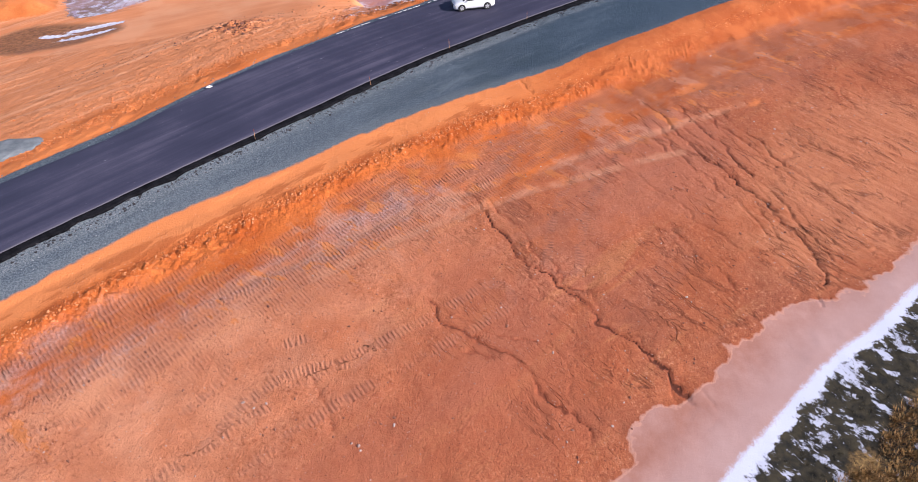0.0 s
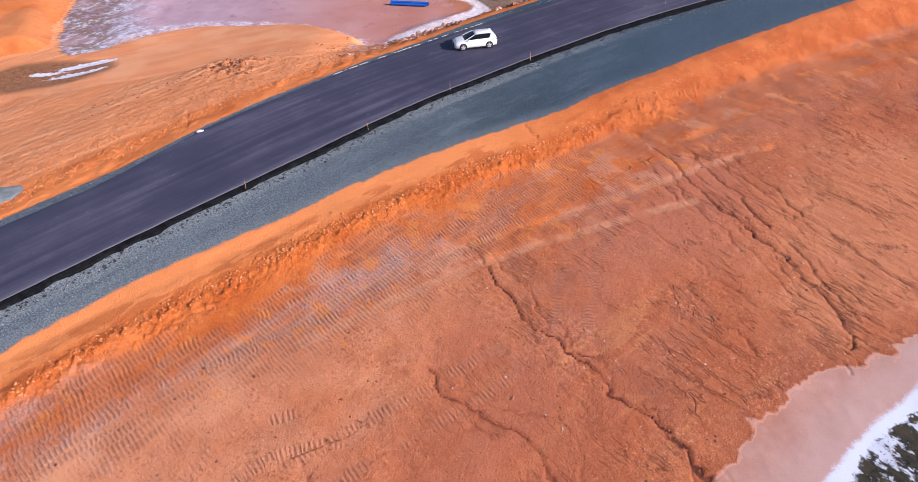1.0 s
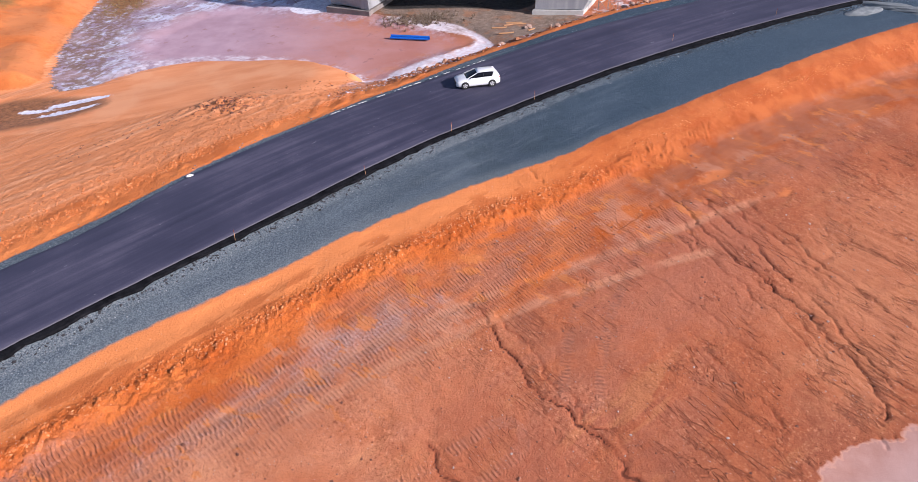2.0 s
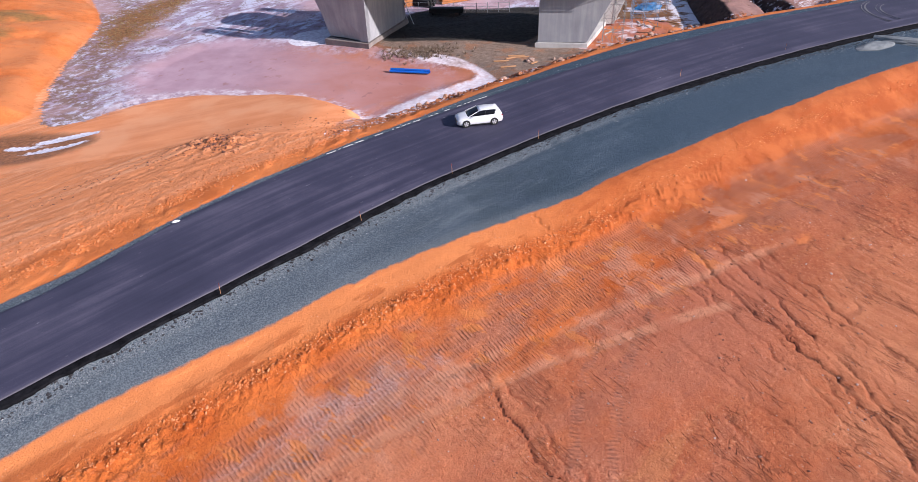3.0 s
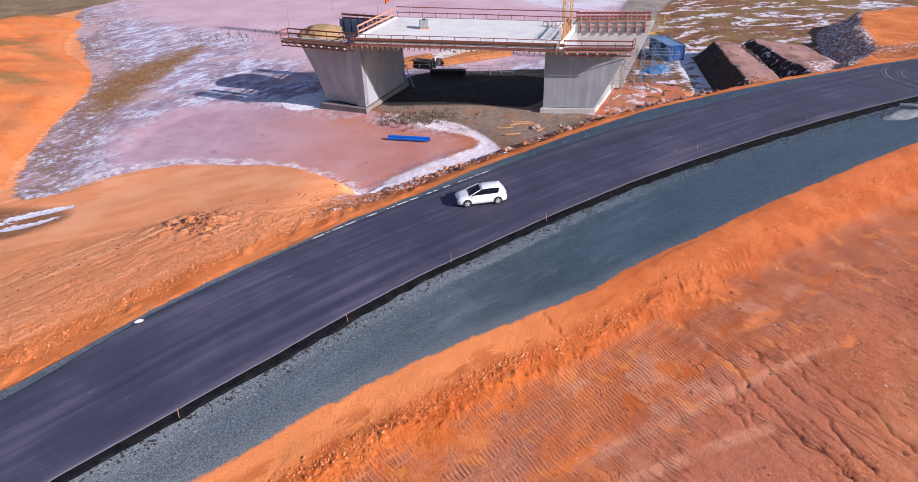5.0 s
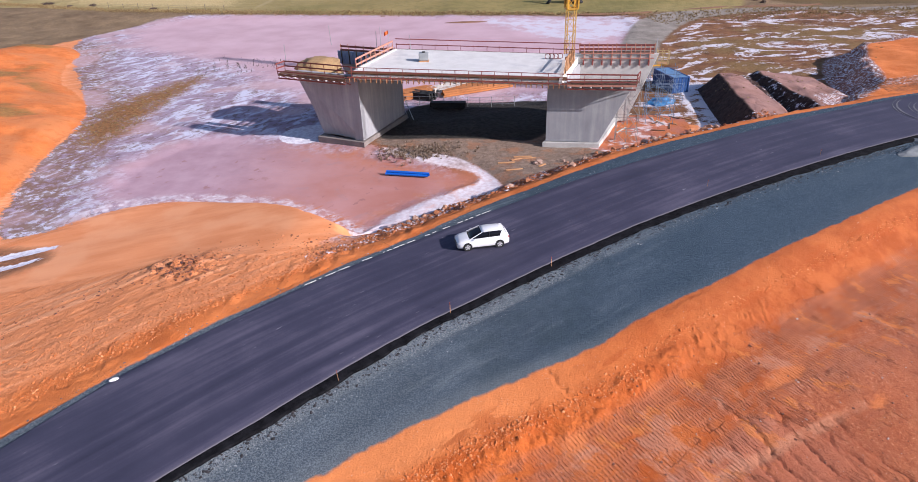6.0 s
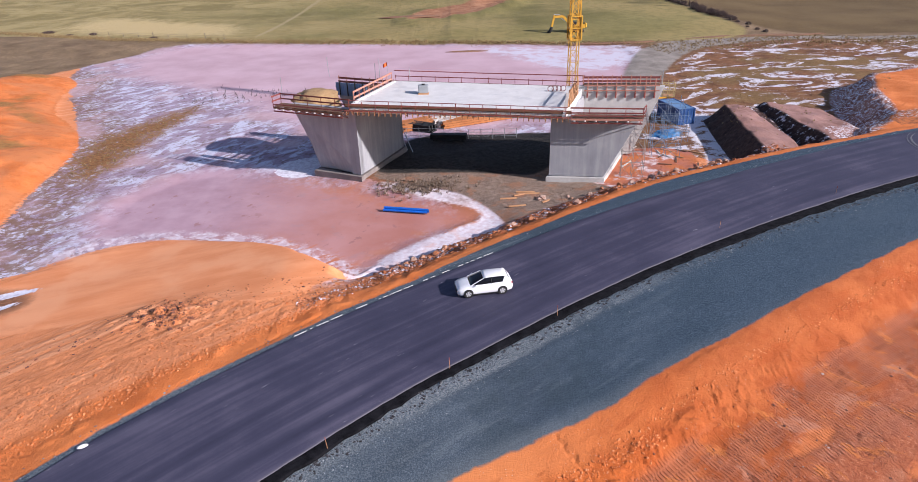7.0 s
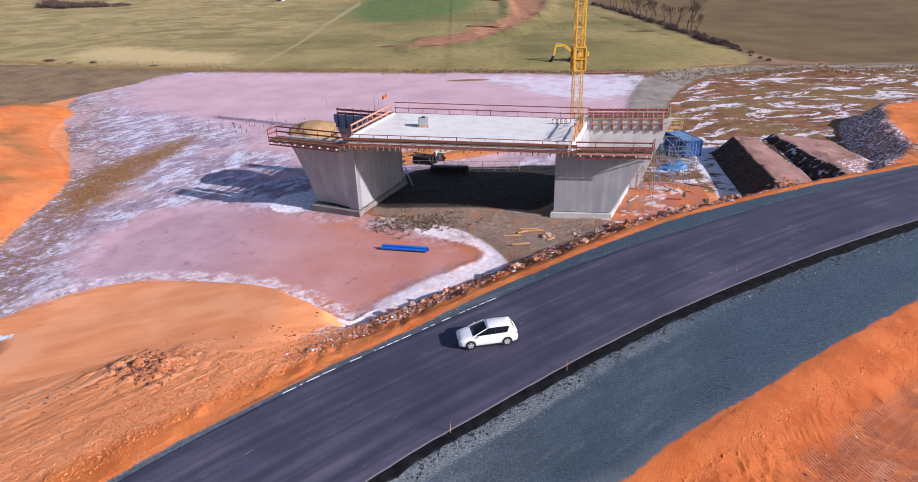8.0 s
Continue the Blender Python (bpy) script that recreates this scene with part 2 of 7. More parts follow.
RILLS = [
    (0.30, 0.20, [(0.2, 35.5), (1.6, 33.9), (2.2, 32.0), (3.1, 29.9), (4.1, 28.6), (5.8, 27.4), (6.8, 25.8), (8.1, 24.6), (9.3, 23.2), (10.5, 21.6), (11.8, 18.8)]),
    (0.24, 0.18, [(-2.3, 25.8), (-1.0, 23.8), (0.3, 23.0), (1.9, 22.6), (2.9, 21.3), (4.2, 20.1), (6.1, 17.2)]),
    (0.34, 0.24, [(15.7, 46.8), (17.0, 44.4), (17.5, 41.8), (18.8, 39.3), (20.2, 37.1), (21.5, 34.7), (22.4, 32.7), (22.8, 30.3), (22.5, 27.3)]),
    (0.26, 0.20, [(18.5, 46.5), (19.9, 43.0), (21.2, 39.8), (22.2, 36.5), (23.3, 33.0), (24.2, 30.3), (25.8, 28.8)]),
    (0.22, 0.16, [(21.8, 45.9), (23.5, 42.4), (24.4, 39.9), (26.2, 36.7), (27.2, 34.3), (29.0, 32.1)]),
]
RILLS_SMALL = [
    (0.18, 0.08, [(-5.2, 28.7), (-3.7, 27.5), (-2.3, 27.1), (-1.6, 25.4)]),
    (0.18, 0.16, [(6.0, 48.3), (6.6, 47.2), (7.4, 45.6), (7.7, 44.8)]),
    (0.2, 0.14, [(9.6, 23.6), (10.3, 22.4), (10.9, 20.9), (11.2, 19.3)]),
    (0.18, 0.13, [(14.2, 31.8), (15.4, 30.0), (16.2, 28.6), (16.7, 26.7)]),
    (0.22, 0.05, [(-13.9, 21.8), (-12.1, 20.6), (-11.1, 19.9), (-10.3, 18.9)]),
    (0.2, 0.05, [(-20.1, 16.9), (-16.8, 18.1), (-14.8, 19.5)]),
    (0.2, 0.15, [(6.4, 27.0), (7.6, 26.6), (7.9, 24.9), (8.3, 24.2)]),
    (0.2, 0.15, [(14.2, 45.4), (15.0, 43.1), (15.9, 40.4)]),
    (0.2, 0.14, [(15.9, 44.3), (16.6, 40.4), (17.4, 38.5), (18.6, 36.0)]),
    (0.2, 0.14, [(21.1, 43.9), (23.0, 41.7), (23.6, 39.6), (24.6, 37.6)]),
    (0.22, 0.16, [(20.3, 38.8), (20.3, 36.7), (21.9, 34.2), (22.6, 32.3), (24.0, 30.0)]),
    (0.18, 0.12, [(10.8, 39.7), (13.1, 37.4), (15.1, 34.8), (16.3, 32.9), (18.0, 30.5)]),
    (0.18, 0.12, [(3.2, 30.4), (4.6, 29.8), (5.8, 28.0), (6.4, 26.4)]),
    (0.18, 0.12, [(-8.0, 20.6), (-7.2, 19.0), (-6.6, 17.4)]),
    (0.3, -0.16, [(23.1, 53.4), (26.8, 53.3), (30.2, 53.5), (33.0, 52.4), (35.6, 53.3)]),
]
# wheel tracks of the machines on the slope: half gauge, way
TRACKS = [
    [(-14.5, 13.6), (-10.5, 16.8), (-8.0, 19.0), (-4.7, 21.4), (-1.0, 23.8), (2, 26)],
    [(-26, 16.5), (-20.5, 21.5), (-15.5, 25.5), (-9, 29.3), (-3.2, 33.1), (0.4, 36.2), (5.3, 39.7), (12, 44.5), (22, 50)],
    [(6.4, 28.8), (7.0, 32.0), (9.2, 37.2), (12.8, 42.2), (17, 46)],
    [(-13, 17.5), (-11.5, 20), (-9.2, 21.7), (-6, 22.4)],
]
WHITE_END = [(26, 152), (34, 156), (42, 164), (44.5, 175), (36, 178.5), (22, 180), (10, 182), (4, 184), (14, 172), (20, 160)]
FROST_LINE = smooth_line([(-75, -66), (-40, -33), (-12, -7.2), (5, 8.5), (11.3, 14.6), (16.2, 18.7), (20.2, 22), (25.2, 25.2), (29.2, 28.2), (36, 33), (70, 52)])


def land(X, Y):
    """Height of the ground, and the signed distances of its kinds of soil."""
    d, side, along = line_distance(X, Y, ROAD)
    s = d * side
    z = {}
    z["road"], z["along"], z["east"] = s, along, X
    gw = np.interp(X, [-40, -20, -6, 9, 25, 40, 60], [2.6, 3.3, 5.4, 7.9, 8.4, 8.0, 7.5])
    wob = 0.2 * value_noise(X, Y, 6.5, 3) + 0.07 * value_noise(X, Y, 0.9, 4)
    edge_n = -(HALF + gw) + wob
    edge_f = shoulder(X) + 0.5 * wob
    up = climb(X)
    z["gravel"] = np.minimum(s - edge_n, edge_f - s)
    z["bank"] = np.where(s < 0, (edge_n - s), s - edge_f)
    plane = -3.18 - 0.0813 * X + 0.0917 * Y
    plane = np.clip(plane, -3.6, 3.0)
    ditch, dside, _ = line_distance(X, Y, FROST_LINE)
    dr = -ditch * dside
    z["beyond"] = dr
    plane = np.where(dr > -5, np.minimum(plane, -2.75 + 0.12 * np.clip(-dr, 0, 9)), plane)
    plane = plane + np.where(dr > 0.5, 0.25 * smoothstep(dr, 0.5, 6), 0)
    # the near side: gravel falls off gently, then a low orange bank, then the long slope
    g_near = 2.05 + up - 0.75 * np.clip((-HALF - s) / (gw + 0.01), 0, 1.2)
    near = np.where(s > edge_n, g_near, plane + (g_near - plane) * (1 - smoothstep(edge_n - s, 0.0, 5.0)))
    ridge = np.exp(-((edge_n - s - 3.0) / 0.7) ** 2) * (0.08 + 0.1 * value_noise(X, Y, 1.7, 9))
    near = near + np.where(s < 0, ridge, 0) * smoothstep(30 - X, 0, 12)
    # the far side: a stone-strewn bank down to the flats
    flats = FLAT + 0.12 * value_noise(X, Y, 14, 5) * smoothstep(Y, 60, 75)
    e = s - edge_f
    steep = np.interp(e, [0, 0.9, 7.4, 9.2], [2.02, 1.9, -0.82, -1.0]) + up * (1 - smoothstep(e, 0.5, 7.5))
    steep = steep + 0.22 * smoothstep(e, 1.4, 2.4) * (1 - smoothstep(e, 5.5, 7.5)) * value_noise(X, Y, 1.3, 36)
    shelf = 2.04 - 0.035 * e - 0.095 * 0.5 * (e - 8 + np.sqrt((e - 8) ** 2 + 6.0)) + 0.12 * value_noise(X, Y, 6, 35)
    mixed = smoothstep(X, -15, 0)
    fall = steep * mixed + shelf * (1 - mixed)
    far = 0.5 * (fall + FLAT + np.sqrt((fall - FLAT) ** 2 + 0.25)) + (flats - FLAT)
    level = smoothstep(np.maximum(np.maximum(inside(X, Y, POND), inside(X, Y, SHORE)), inside(X, Y, FROST_FLAT)), -1.6, 1.0)
    far = far * (1 - level) + flats * level
    h = np.where(s > 0, np.where(s < edge_f, 2.05 + up, far), near)
    kinds = dict(pond=POND, bowl=BOWL, leftm=LEFT_MOUND, shore=SHORE, sheet=FAR_SHEET, frost=FROST_FLAT, brown=BROWN_STRIP, yard=YARD, red=RED_PATCH, bog=BOG,
                 plateau=PLATEAU, track=TRACK, field=FIELD, plough=PLOUGH, straw=STRAW, green=GREEN, lane=LANE, trench=TRENCH, mud=MUD, under=DECK_SHADE, white_end=WHITE_END, stony=STONY, ruddy=RUDDY, plum=PLUM, tan=TAN, marsh=MARSH)
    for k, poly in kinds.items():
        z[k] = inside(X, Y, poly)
    beyond = (s > edge_f)
    w = 0.45 * smoothstep(z["leftm"], -0.6, 3.5) + 0.55 * smoothstep(z["leftm"], 2, 13)
    h = np.where(beyond, h + w * (2.7 + 0.7 * value_noise(X, Y, 8, 12) + 0.55 * value_noise(X, Y, 3.2, 13) + 0.15 * np.abs(value_noise(X, Y, 1.2, 16))), h)
    # two tipped heaps, steep on one side and gentle on the other
    z["heap"] = np.full(X.shape, -9.0)
    z["shade"] = np.full(X.shape, -9.0)
    z["foot"] = np.full(X.shape, -9.0)
    for crest, top, wide in ((CREST_A, 2.9, 7.5), (CREST_B, 2.8, 10.0)):
        cd, cs, _ = line_distance(X, Y, smooth_line(crest))
        off = cd * cs
        prof = np.where(off < 0, 1 - np.clip(-off / 2.7, 0, 1), 1 - 0.34 * smoothstep(off, 0.2, wide - 1.5) - 0.6 * smoothstep(off, wide - 2.5, wide))
        ends = smoothstep(Y, 90.0, 92.5) * smoothstep(119.0 - Y, 0, 6)
        live = (off > -2.7) & (off < wide)
        if crest is CREST_A:
            z["foot"] = np.minimum(np.minimum(-2.3 - off, off + 5.4), np.minimum(Y - 91, 119 - Y))
        h = np.where(beyond & live, np.maximum(h, FLAT + top * prof * ends + 0.2 * value_noise(X, Y, 1.6, 31)), h)
        z["heap"] = np.where(live, np.maximum(z["heap"], np.minimum(np.minimum(off + 2.7, wide - off), np.minimum(Y - 90.5, 117 - Y))), z["heap"])
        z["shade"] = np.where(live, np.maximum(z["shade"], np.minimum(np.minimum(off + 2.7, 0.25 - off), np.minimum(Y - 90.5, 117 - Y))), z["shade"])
    h = np.where(beyond, np.maximum(h, FLAT + (3.5 + 0.25 * value_noise(X, Y, 5, 14)) * smoothstep(z["plateau"] + 0.9 * value_noise(X, Y, 2.6, 15), -5.2, 0.4) + 0.3 * value_noise(X, Y, 1.1, 18) * smoothstep(z["plateau"], -5.5, -4.0) * (1 - smoothstep(z["plateau"], -0.5, 0.8))), h)
    h = np.where(beyond, h - 0.25 * smoothstep(z["pond"], -1, 2), h)
    rise = smoothstep(Y, 186, 205)
    h = np.where(Y > 150, h + rise * (1.0 + 0.01 * (Y - 186)) + 0.9 * rise * value_noise(X, Y, 60, 15), h)
    h = h + 0.9 * smoothstep(z["trench"], -6, -1) * (1 - smoothstep(z["trench"], 0, 4)) * (1 + value_noise(X, Y, 9, 17))
    # rough ground
    fore = (s < 0)
    loose = np.where((z["gravel"] > -0.3), 0.25, 1.0) * np.where((s > near_lip(X) - 0.3) & (s < far_lip(X) + 0.3), 0.0, 1.0)
    calm = 1 - 0.88 * smoothstep(np.maximum(np.maximum(z["pond"], z["sheet"]), z["bowl"]), -1, 1)
    calm = calm * (1 - 0.5 * smoothstep(z["mud"], -0.5, 0.5))
    h = h + loose * calm * (0.07 * value_noise(X, Y, 4.1, 20) + 0.04 * value_noise(X, Y, 1.5, 21) + 0.022 * value_noise(X, Y, 0.55, 22))
    clod = smoothstep(z["bank"], 2.2, 3.0) * (1 - smoothstep(z["bank"], 3.4, 4.4)) * (np.abs(value_noise(X, Y, 0.38, 30)) ** 2)
    h = h + 0.2 * clod * fore * smoothstep(26 - X, 0, 8)
    shelfy = (s > 0) & (z["bank"] > 0.6) & (z["bank"] < 14) & (X < 2)
    h = h + np.where(shelfy, 0.16 * np.abs(value_noise(X, Y, 1.1, 33)) ** 2 * smoothstep(2.2 - np.abs(z["bank"] - 2.0), 0, 1.5), 0)
    h = h + np.where(shelfy, 0.55 * np.exp(-(((X + 21.5) / 3.0) ** 2 + ((Y - 62) / 2.0) ** 2)) * (0.4 + np.abs(value_noise(X, Y, 0.9, 34))), 0)
    # washed-out rills, and the finer ones that run straight down the slope
    rill, carve = np.zeros(X.shape), np.zeros(X.shape)
    zone = fore & (X > -26) & (X < 42) & (Y > 10) & (Y < 62)
    if zone.any():
        zx, zy = X[zone], Y[zone]
        wx = zx + 0.4 * value_noise(zx, zy, 1.5, 40) + 0.2 * value_noise(zx, zy, 0.38, 43)
        wy = zy + 0.4 * value_noise(zx, zy, 1.5, 41) + 0.2 * value_noise(zx, zy, 0.38, 44)
        gap = np.clip(0.85 + 0.4 * value_noise(zx, zy, 1.6, 42), 0.5, 1.0)
        zr, zc = np.zeros(zx.shape), np.zeros(zx.shape)
        for w, dep, pts in RILLS + RILLS_SMALL:
            rd, _, _ = line_distance(wx, wy, smooth_line(pts, 2))
            w = max(0.08, w * 0.3)
            g = np.exp(-(rd / w) ** 2) * gap
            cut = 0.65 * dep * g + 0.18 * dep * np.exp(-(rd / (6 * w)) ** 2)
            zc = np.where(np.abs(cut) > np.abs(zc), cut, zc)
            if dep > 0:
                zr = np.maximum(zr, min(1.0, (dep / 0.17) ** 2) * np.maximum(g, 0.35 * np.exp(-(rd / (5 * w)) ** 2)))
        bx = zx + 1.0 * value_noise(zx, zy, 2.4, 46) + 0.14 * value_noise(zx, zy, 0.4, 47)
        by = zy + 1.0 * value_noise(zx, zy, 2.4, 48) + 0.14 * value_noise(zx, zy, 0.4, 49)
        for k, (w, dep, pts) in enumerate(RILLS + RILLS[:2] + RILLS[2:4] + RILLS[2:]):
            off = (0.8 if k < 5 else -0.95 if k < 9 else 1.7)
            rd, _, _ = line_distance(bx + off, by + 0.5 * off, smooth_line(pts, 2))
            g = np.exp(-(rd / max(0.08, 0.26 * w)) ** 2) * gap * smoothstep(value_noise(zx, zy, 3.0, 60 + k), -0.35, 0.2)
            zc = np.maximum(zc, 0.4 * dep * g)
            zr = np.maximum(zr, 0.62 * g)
        rill[zone], carve[zone] = zr, zc
    h = h - np.where(zone, carve, 0)
    down, cross = 0.66 * X - 0.75 * Y, 0.75 * X + 0.66 * Y
    cross = cross + 0.5 * value_noise(down, cross, 5.0, 50) + 0.22 * value_noise(down, cross, 1.4, 51)
    fine = np.zeros(X.shape)
    for cell, stretch_, seed in ((1.25, 9.0, 52), (0.7, 6.0, 53)):
        v = 1 - np.abs(value_noise(cross / cell, down / stretch_, 1.0, seed))
        fine = np.maximum(fine, smoothstep(v, 0.95, 0.995))
    amount = smoothstep(X + 4 * value_noise(X, Y, 8, 54), 8, 22) * smoothstep(z["bank"], 4, 9) + 0.35 * smoothstep(value_noise(X, Y, 6, 55), 0.1, 0.5) * smoothstep(z["bank"], 6, 9)
    amount = np.where(zone, np.clip(amount, 0, 1), 0) * (1 - smoothstep(z["mud"], -0.6, 0.0))
    h = h - 0.05 * fine * amount
    rill = np.maximum(rill, 0.36 * fine * amount)
    z["rill"] = rill
    tread, around, ty = np.full(X.shape, -9.0), np.zeros(X.shape), np.full(X.shape, 9.0)
    if zone.any():
        zt, za, zw = np.full(zx.shape, -9.0), np.zeros(zx.shape), np.full(zx.shape, 9.0)
        for pts in TRACKS:
            td, _, ta = line_distance(zx, zy, smooth_line(pts, 2))
            m = 0.34 - np.abs(td - 1.0)
            za = np.where(m > zt, ta, za)
            zt = np.maximum(zt, m)
        for pts in TYRES:
            zw = np.minimum(zw, line_distance(zx + 0.15 * value_noise(zx, zy, 3, 61), zy, smooth_line(pts, 2))[0])
        tread[zone], around[zone], ty[zone] = zt, za, zw
    z["tread"], z["around"], z["tyre"] = tread, around, ty
    h = h - np.where(zone, 0.03 * np.exp(-(ty / 0.3) ** 2), 0)
    for key, spots in (("puddle", PUDDLES), ("ice", ICE_PATCHES)):
        pud = np.full(X.shape, -9.0)
        for px, py, ra, rb, ang in spots:
            c, q = math.cos(radians(ang)), math.sin(radians(ang))
            ax, ay = (X - px) * c + (Y - py) * q, -(X - px) * q + (Y - py) * c
            pud = np.maximum(pud, rb * (1 - np.hypot(ax / ra, ay / rb)))
        z[key] = pud
        h = h - 0.05 * smoothstep(pud, -0.1, 0.1)
    h = np.where((s > near_lip(X) - binder_width(X) + 0.08 * value_noise(X, Y, 0.5, 62)) & (s < far_lip(X) + 0.02), 1.95 + up, h)
    return h, z


def ground_z(x, y):
    h, _ = land(np.array([float(x)]), np.array([float(y)]))
    return float(h[0])


def grid_mesh(name, X, Y, Z, attributes):
    ny, nx = X.shape
    me = bpy.data.meshes.new(name)
    idx = np.arange(nx * ny).reshape(ny, nx)
    quads = np.stack((idx[:-1, :-1], idx[:-1, 1:], idx[1:, 1:], idx[1:, :-1]), -1).reshape(-1, 4)
    me.vertices.add(nx * ny)
    me.vertices.foreach_set("co", np.stack((X, Y, Z), -1).astype(np.float32).ravel())
    me.loops.add(quads.size)
    me.loops.foreach_set("vertex_index", quads.astype(np.int32).ravel())
    me.polygons.add(len(quads))
    me.polygons.foreach_set("loop_start", np.arange(0, quads.size, 4, dtype=np.int32))
    me.polygons.foreach_set("use_smooth", np.ones(len(quads), bool))
    for key, val in attributes.items():
        a = me.attributes.new("sd_" + key, 'FLOAT', 'POINT')
        a.data.foreach_set("value", val.astype(np.float32).ravel())
    me.update()
    me.validate()
    return me


def stretch(lo, hi, step, out_lo, out_hi, grow=1.09):
    core = list(np.arange(lo, hi + step / 2, step))
    left, d, v = [], step, lo
    while v > out_lo:
        d *= grow
        v -= d
        left.append(v)
    right, d, v = [], step, core[-1]
    while v < out_hi:
        d *= grow
        v += d
        right.append(v)
    return np.array(left[::-1] + core + right)


# ---- the ground's material: kinds of soil with ragged borders ----
def ground_material(near):
    n = Nodes("slope_soils" if near else "flats_soils")
    big, mid, fine, tiny = n.noise(0.06, 5), n.noise(0.35, 6, 0.6), n.noise(2.2, 6, 0.6), n.noise(11, 4, 0.6)
    rag = n.math('SUBTRACT', n.math('ADD', n.math('MULTIPLY', mid, 0.55), n.math('MULTIPLY', fine, 0.45)), 0.5)

    def zone(key, amp, lo=-0.2, hi=0.2):
        return n.step(n.math('ADD', n.attr("sd_" + key), n.math('MULTIPLY', rag, amp)), lo, hi)

    def two(a, b, f=fine, lo=0.35, hi=0.65):
        return n.ramp(f, (lo, a), (hi, b))

    def road_coords(a, b):
        comb = n.tree.nodes.new("ShaderNodeCombineXYZ")
        n.put(comb.inputs[0], n.math('MULTIPLY', n.attr("sd_along"), a))
        n.put(comb.inputs[1], n.math('MULTIPLY', n.attr("sd_road"), b))
        return comb.outputs[0]

    bands = n.noise(1.0, 5, 0.6, road_coords(0.05, 0.22), 0.4)
    bands_b = n.noise(1.0, 5, 0.6, road_coords(0.09, 0.6), 0.6)
    washed = n.noise(1.0, 6, 0.62, n.mapped((0.9, 0.10, 1), -41.5))
    grain = n.noise(4.6, 6, 0.78)
    if near:
        soil = two((0.38, 0.095, 0.034), (0.54, 0.165, 0.065), washed, 0.34, 0.66)
        thin = n.noise(1.0, 6, 0.68, n.mapped((3.2, 0.35, 1), -41.5))
        soil = n.mix(n.step(thin, 0.52, 0.68, 0.0, 0.4), soil, (0.29, 0.08, 0.033))
        soil = n.mix(n.step(mid, 0.42, 0.68, 0.0, 0.7), soil, (0.50, 0.18, 0.088))
        soil = n.mix(n.step(big, 0.47, 0.60, 0.0, 0.6), soil, (0.52, 0.19, 0.095))
        soil = n.mix(n.step(bands, 0.52, 0.62, 0.0, 0.35), soil, (0.36, 0.16, 0.115))
        soil = n.mix(n.step(bands_b, 0.55, 0.66, 0.0, 0.7), soil, (0.56, 0.22, 0.09))
        soil = n.mix(n.step(n.noise(0.17, 5), 0.55, 0.66, 0.0, 0.6), soil, (0.30, 0.10, 0.055))
        soil = n.mix(n.step(tiny, 0.45, 0.62, 0.0, 0.5), soil, (0.25, 0.07, 0.03))
        soil = n.mix(n.step(n.math('ADD', n.attr("sd_east"), n.math('MULTIPLY', rag, 30.0)), -2.0, 22.0, 0.0, 0.5), soil, n.mix(thin, (0.26, 0.065, 0.026), (0.42, 0.125, 0.05)))
        soil = n.mix(n.step(n.math('ADD', n.attr("sd_east"), n.math('MULTIPLY', rag, 26.0)), -20.0, 10.0, 0.85, 0.0), soil, n.mix(n.step(mid, 0.3, 0.7), (0.52, 0.185, 0.085), (0.68, 0.30, 0.16)))
        rough_patch = n.step(n.noise(0.2, 6, 0.62), 0.42, 0.58, 0.25, 1.0)
        soil = n.mix(n.math('MULTIPLY', n.step(grain, 0.54, 0.62, 0.0, 0.75), rough_patch), soil, (0.22, 0.058, 0.025))
        soil = n.mix(n.math('MULTIPLY', n.step(grain, 0.37, 0.45, 0.65, 0.0), rough_patch), soil, (0.70, 0.31, 0.16))
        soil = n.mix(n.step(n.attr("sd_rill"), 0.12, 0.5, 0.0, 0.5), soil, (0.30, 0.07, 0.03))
        # near-black shade along the rill bottoms, put into the soil colour
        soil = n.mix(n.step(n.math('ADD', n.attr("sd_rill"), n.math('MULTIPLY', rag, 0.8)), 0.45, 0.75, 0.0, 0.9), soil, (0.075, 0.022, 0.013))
        soil = n.mix(n.math('MULTIPLY', zone("tan", 14.0, -3, 3), n.step(thin, 0.35, 0.6, 0.8, 0.3)), soil, (0.55, 0.215, 0.10))
        soil = n.mix(n.math('MULTIPLY', zone("plum", 12.0, -2.5, 2.5), 0.45), soil, n.mix(washed, (0.36, 0.11, 0.06), (0.46, 0.18, 0.11)))
        soil = n.mix(n.math('MULTIPLY', zone("ruddy", 12.0, -2.5, 2.5), 0.6), soil, n.mix(washed, (0.32, 0.078, 0.032), (0.42, 0.125, 0.06)))
        soil = n.mix(n.math('MULTIPLY', zone("stony", 7.0, -1.2, 1.2), 0.75), soil, n.mix(n.step(n.noise(7, 5, 0.75), 0.4, 0.62), (0.32, 0.185, 0.16), (0.52, 0.36, 0.34)))
        soil = n.mix(n.math('MULTIPLY', n.step(n.attr("sd_tyre"), 0.16, 0.5, 0.6, 0.0), n.step(mid, 0.3, 0.5)), soil, (0.55, 0.25, 0.14))
        # hair-thin runnels down the slope
        runs = n.noise(1.0, 5, 0.6, n.mapped((0.8, 0.07, 1), -41.5), 0.6)
        runs_b = n.noise(1.0, 4, 0.55, n.mapped((0.5, 0.08, 1), -36.0), 0.9)
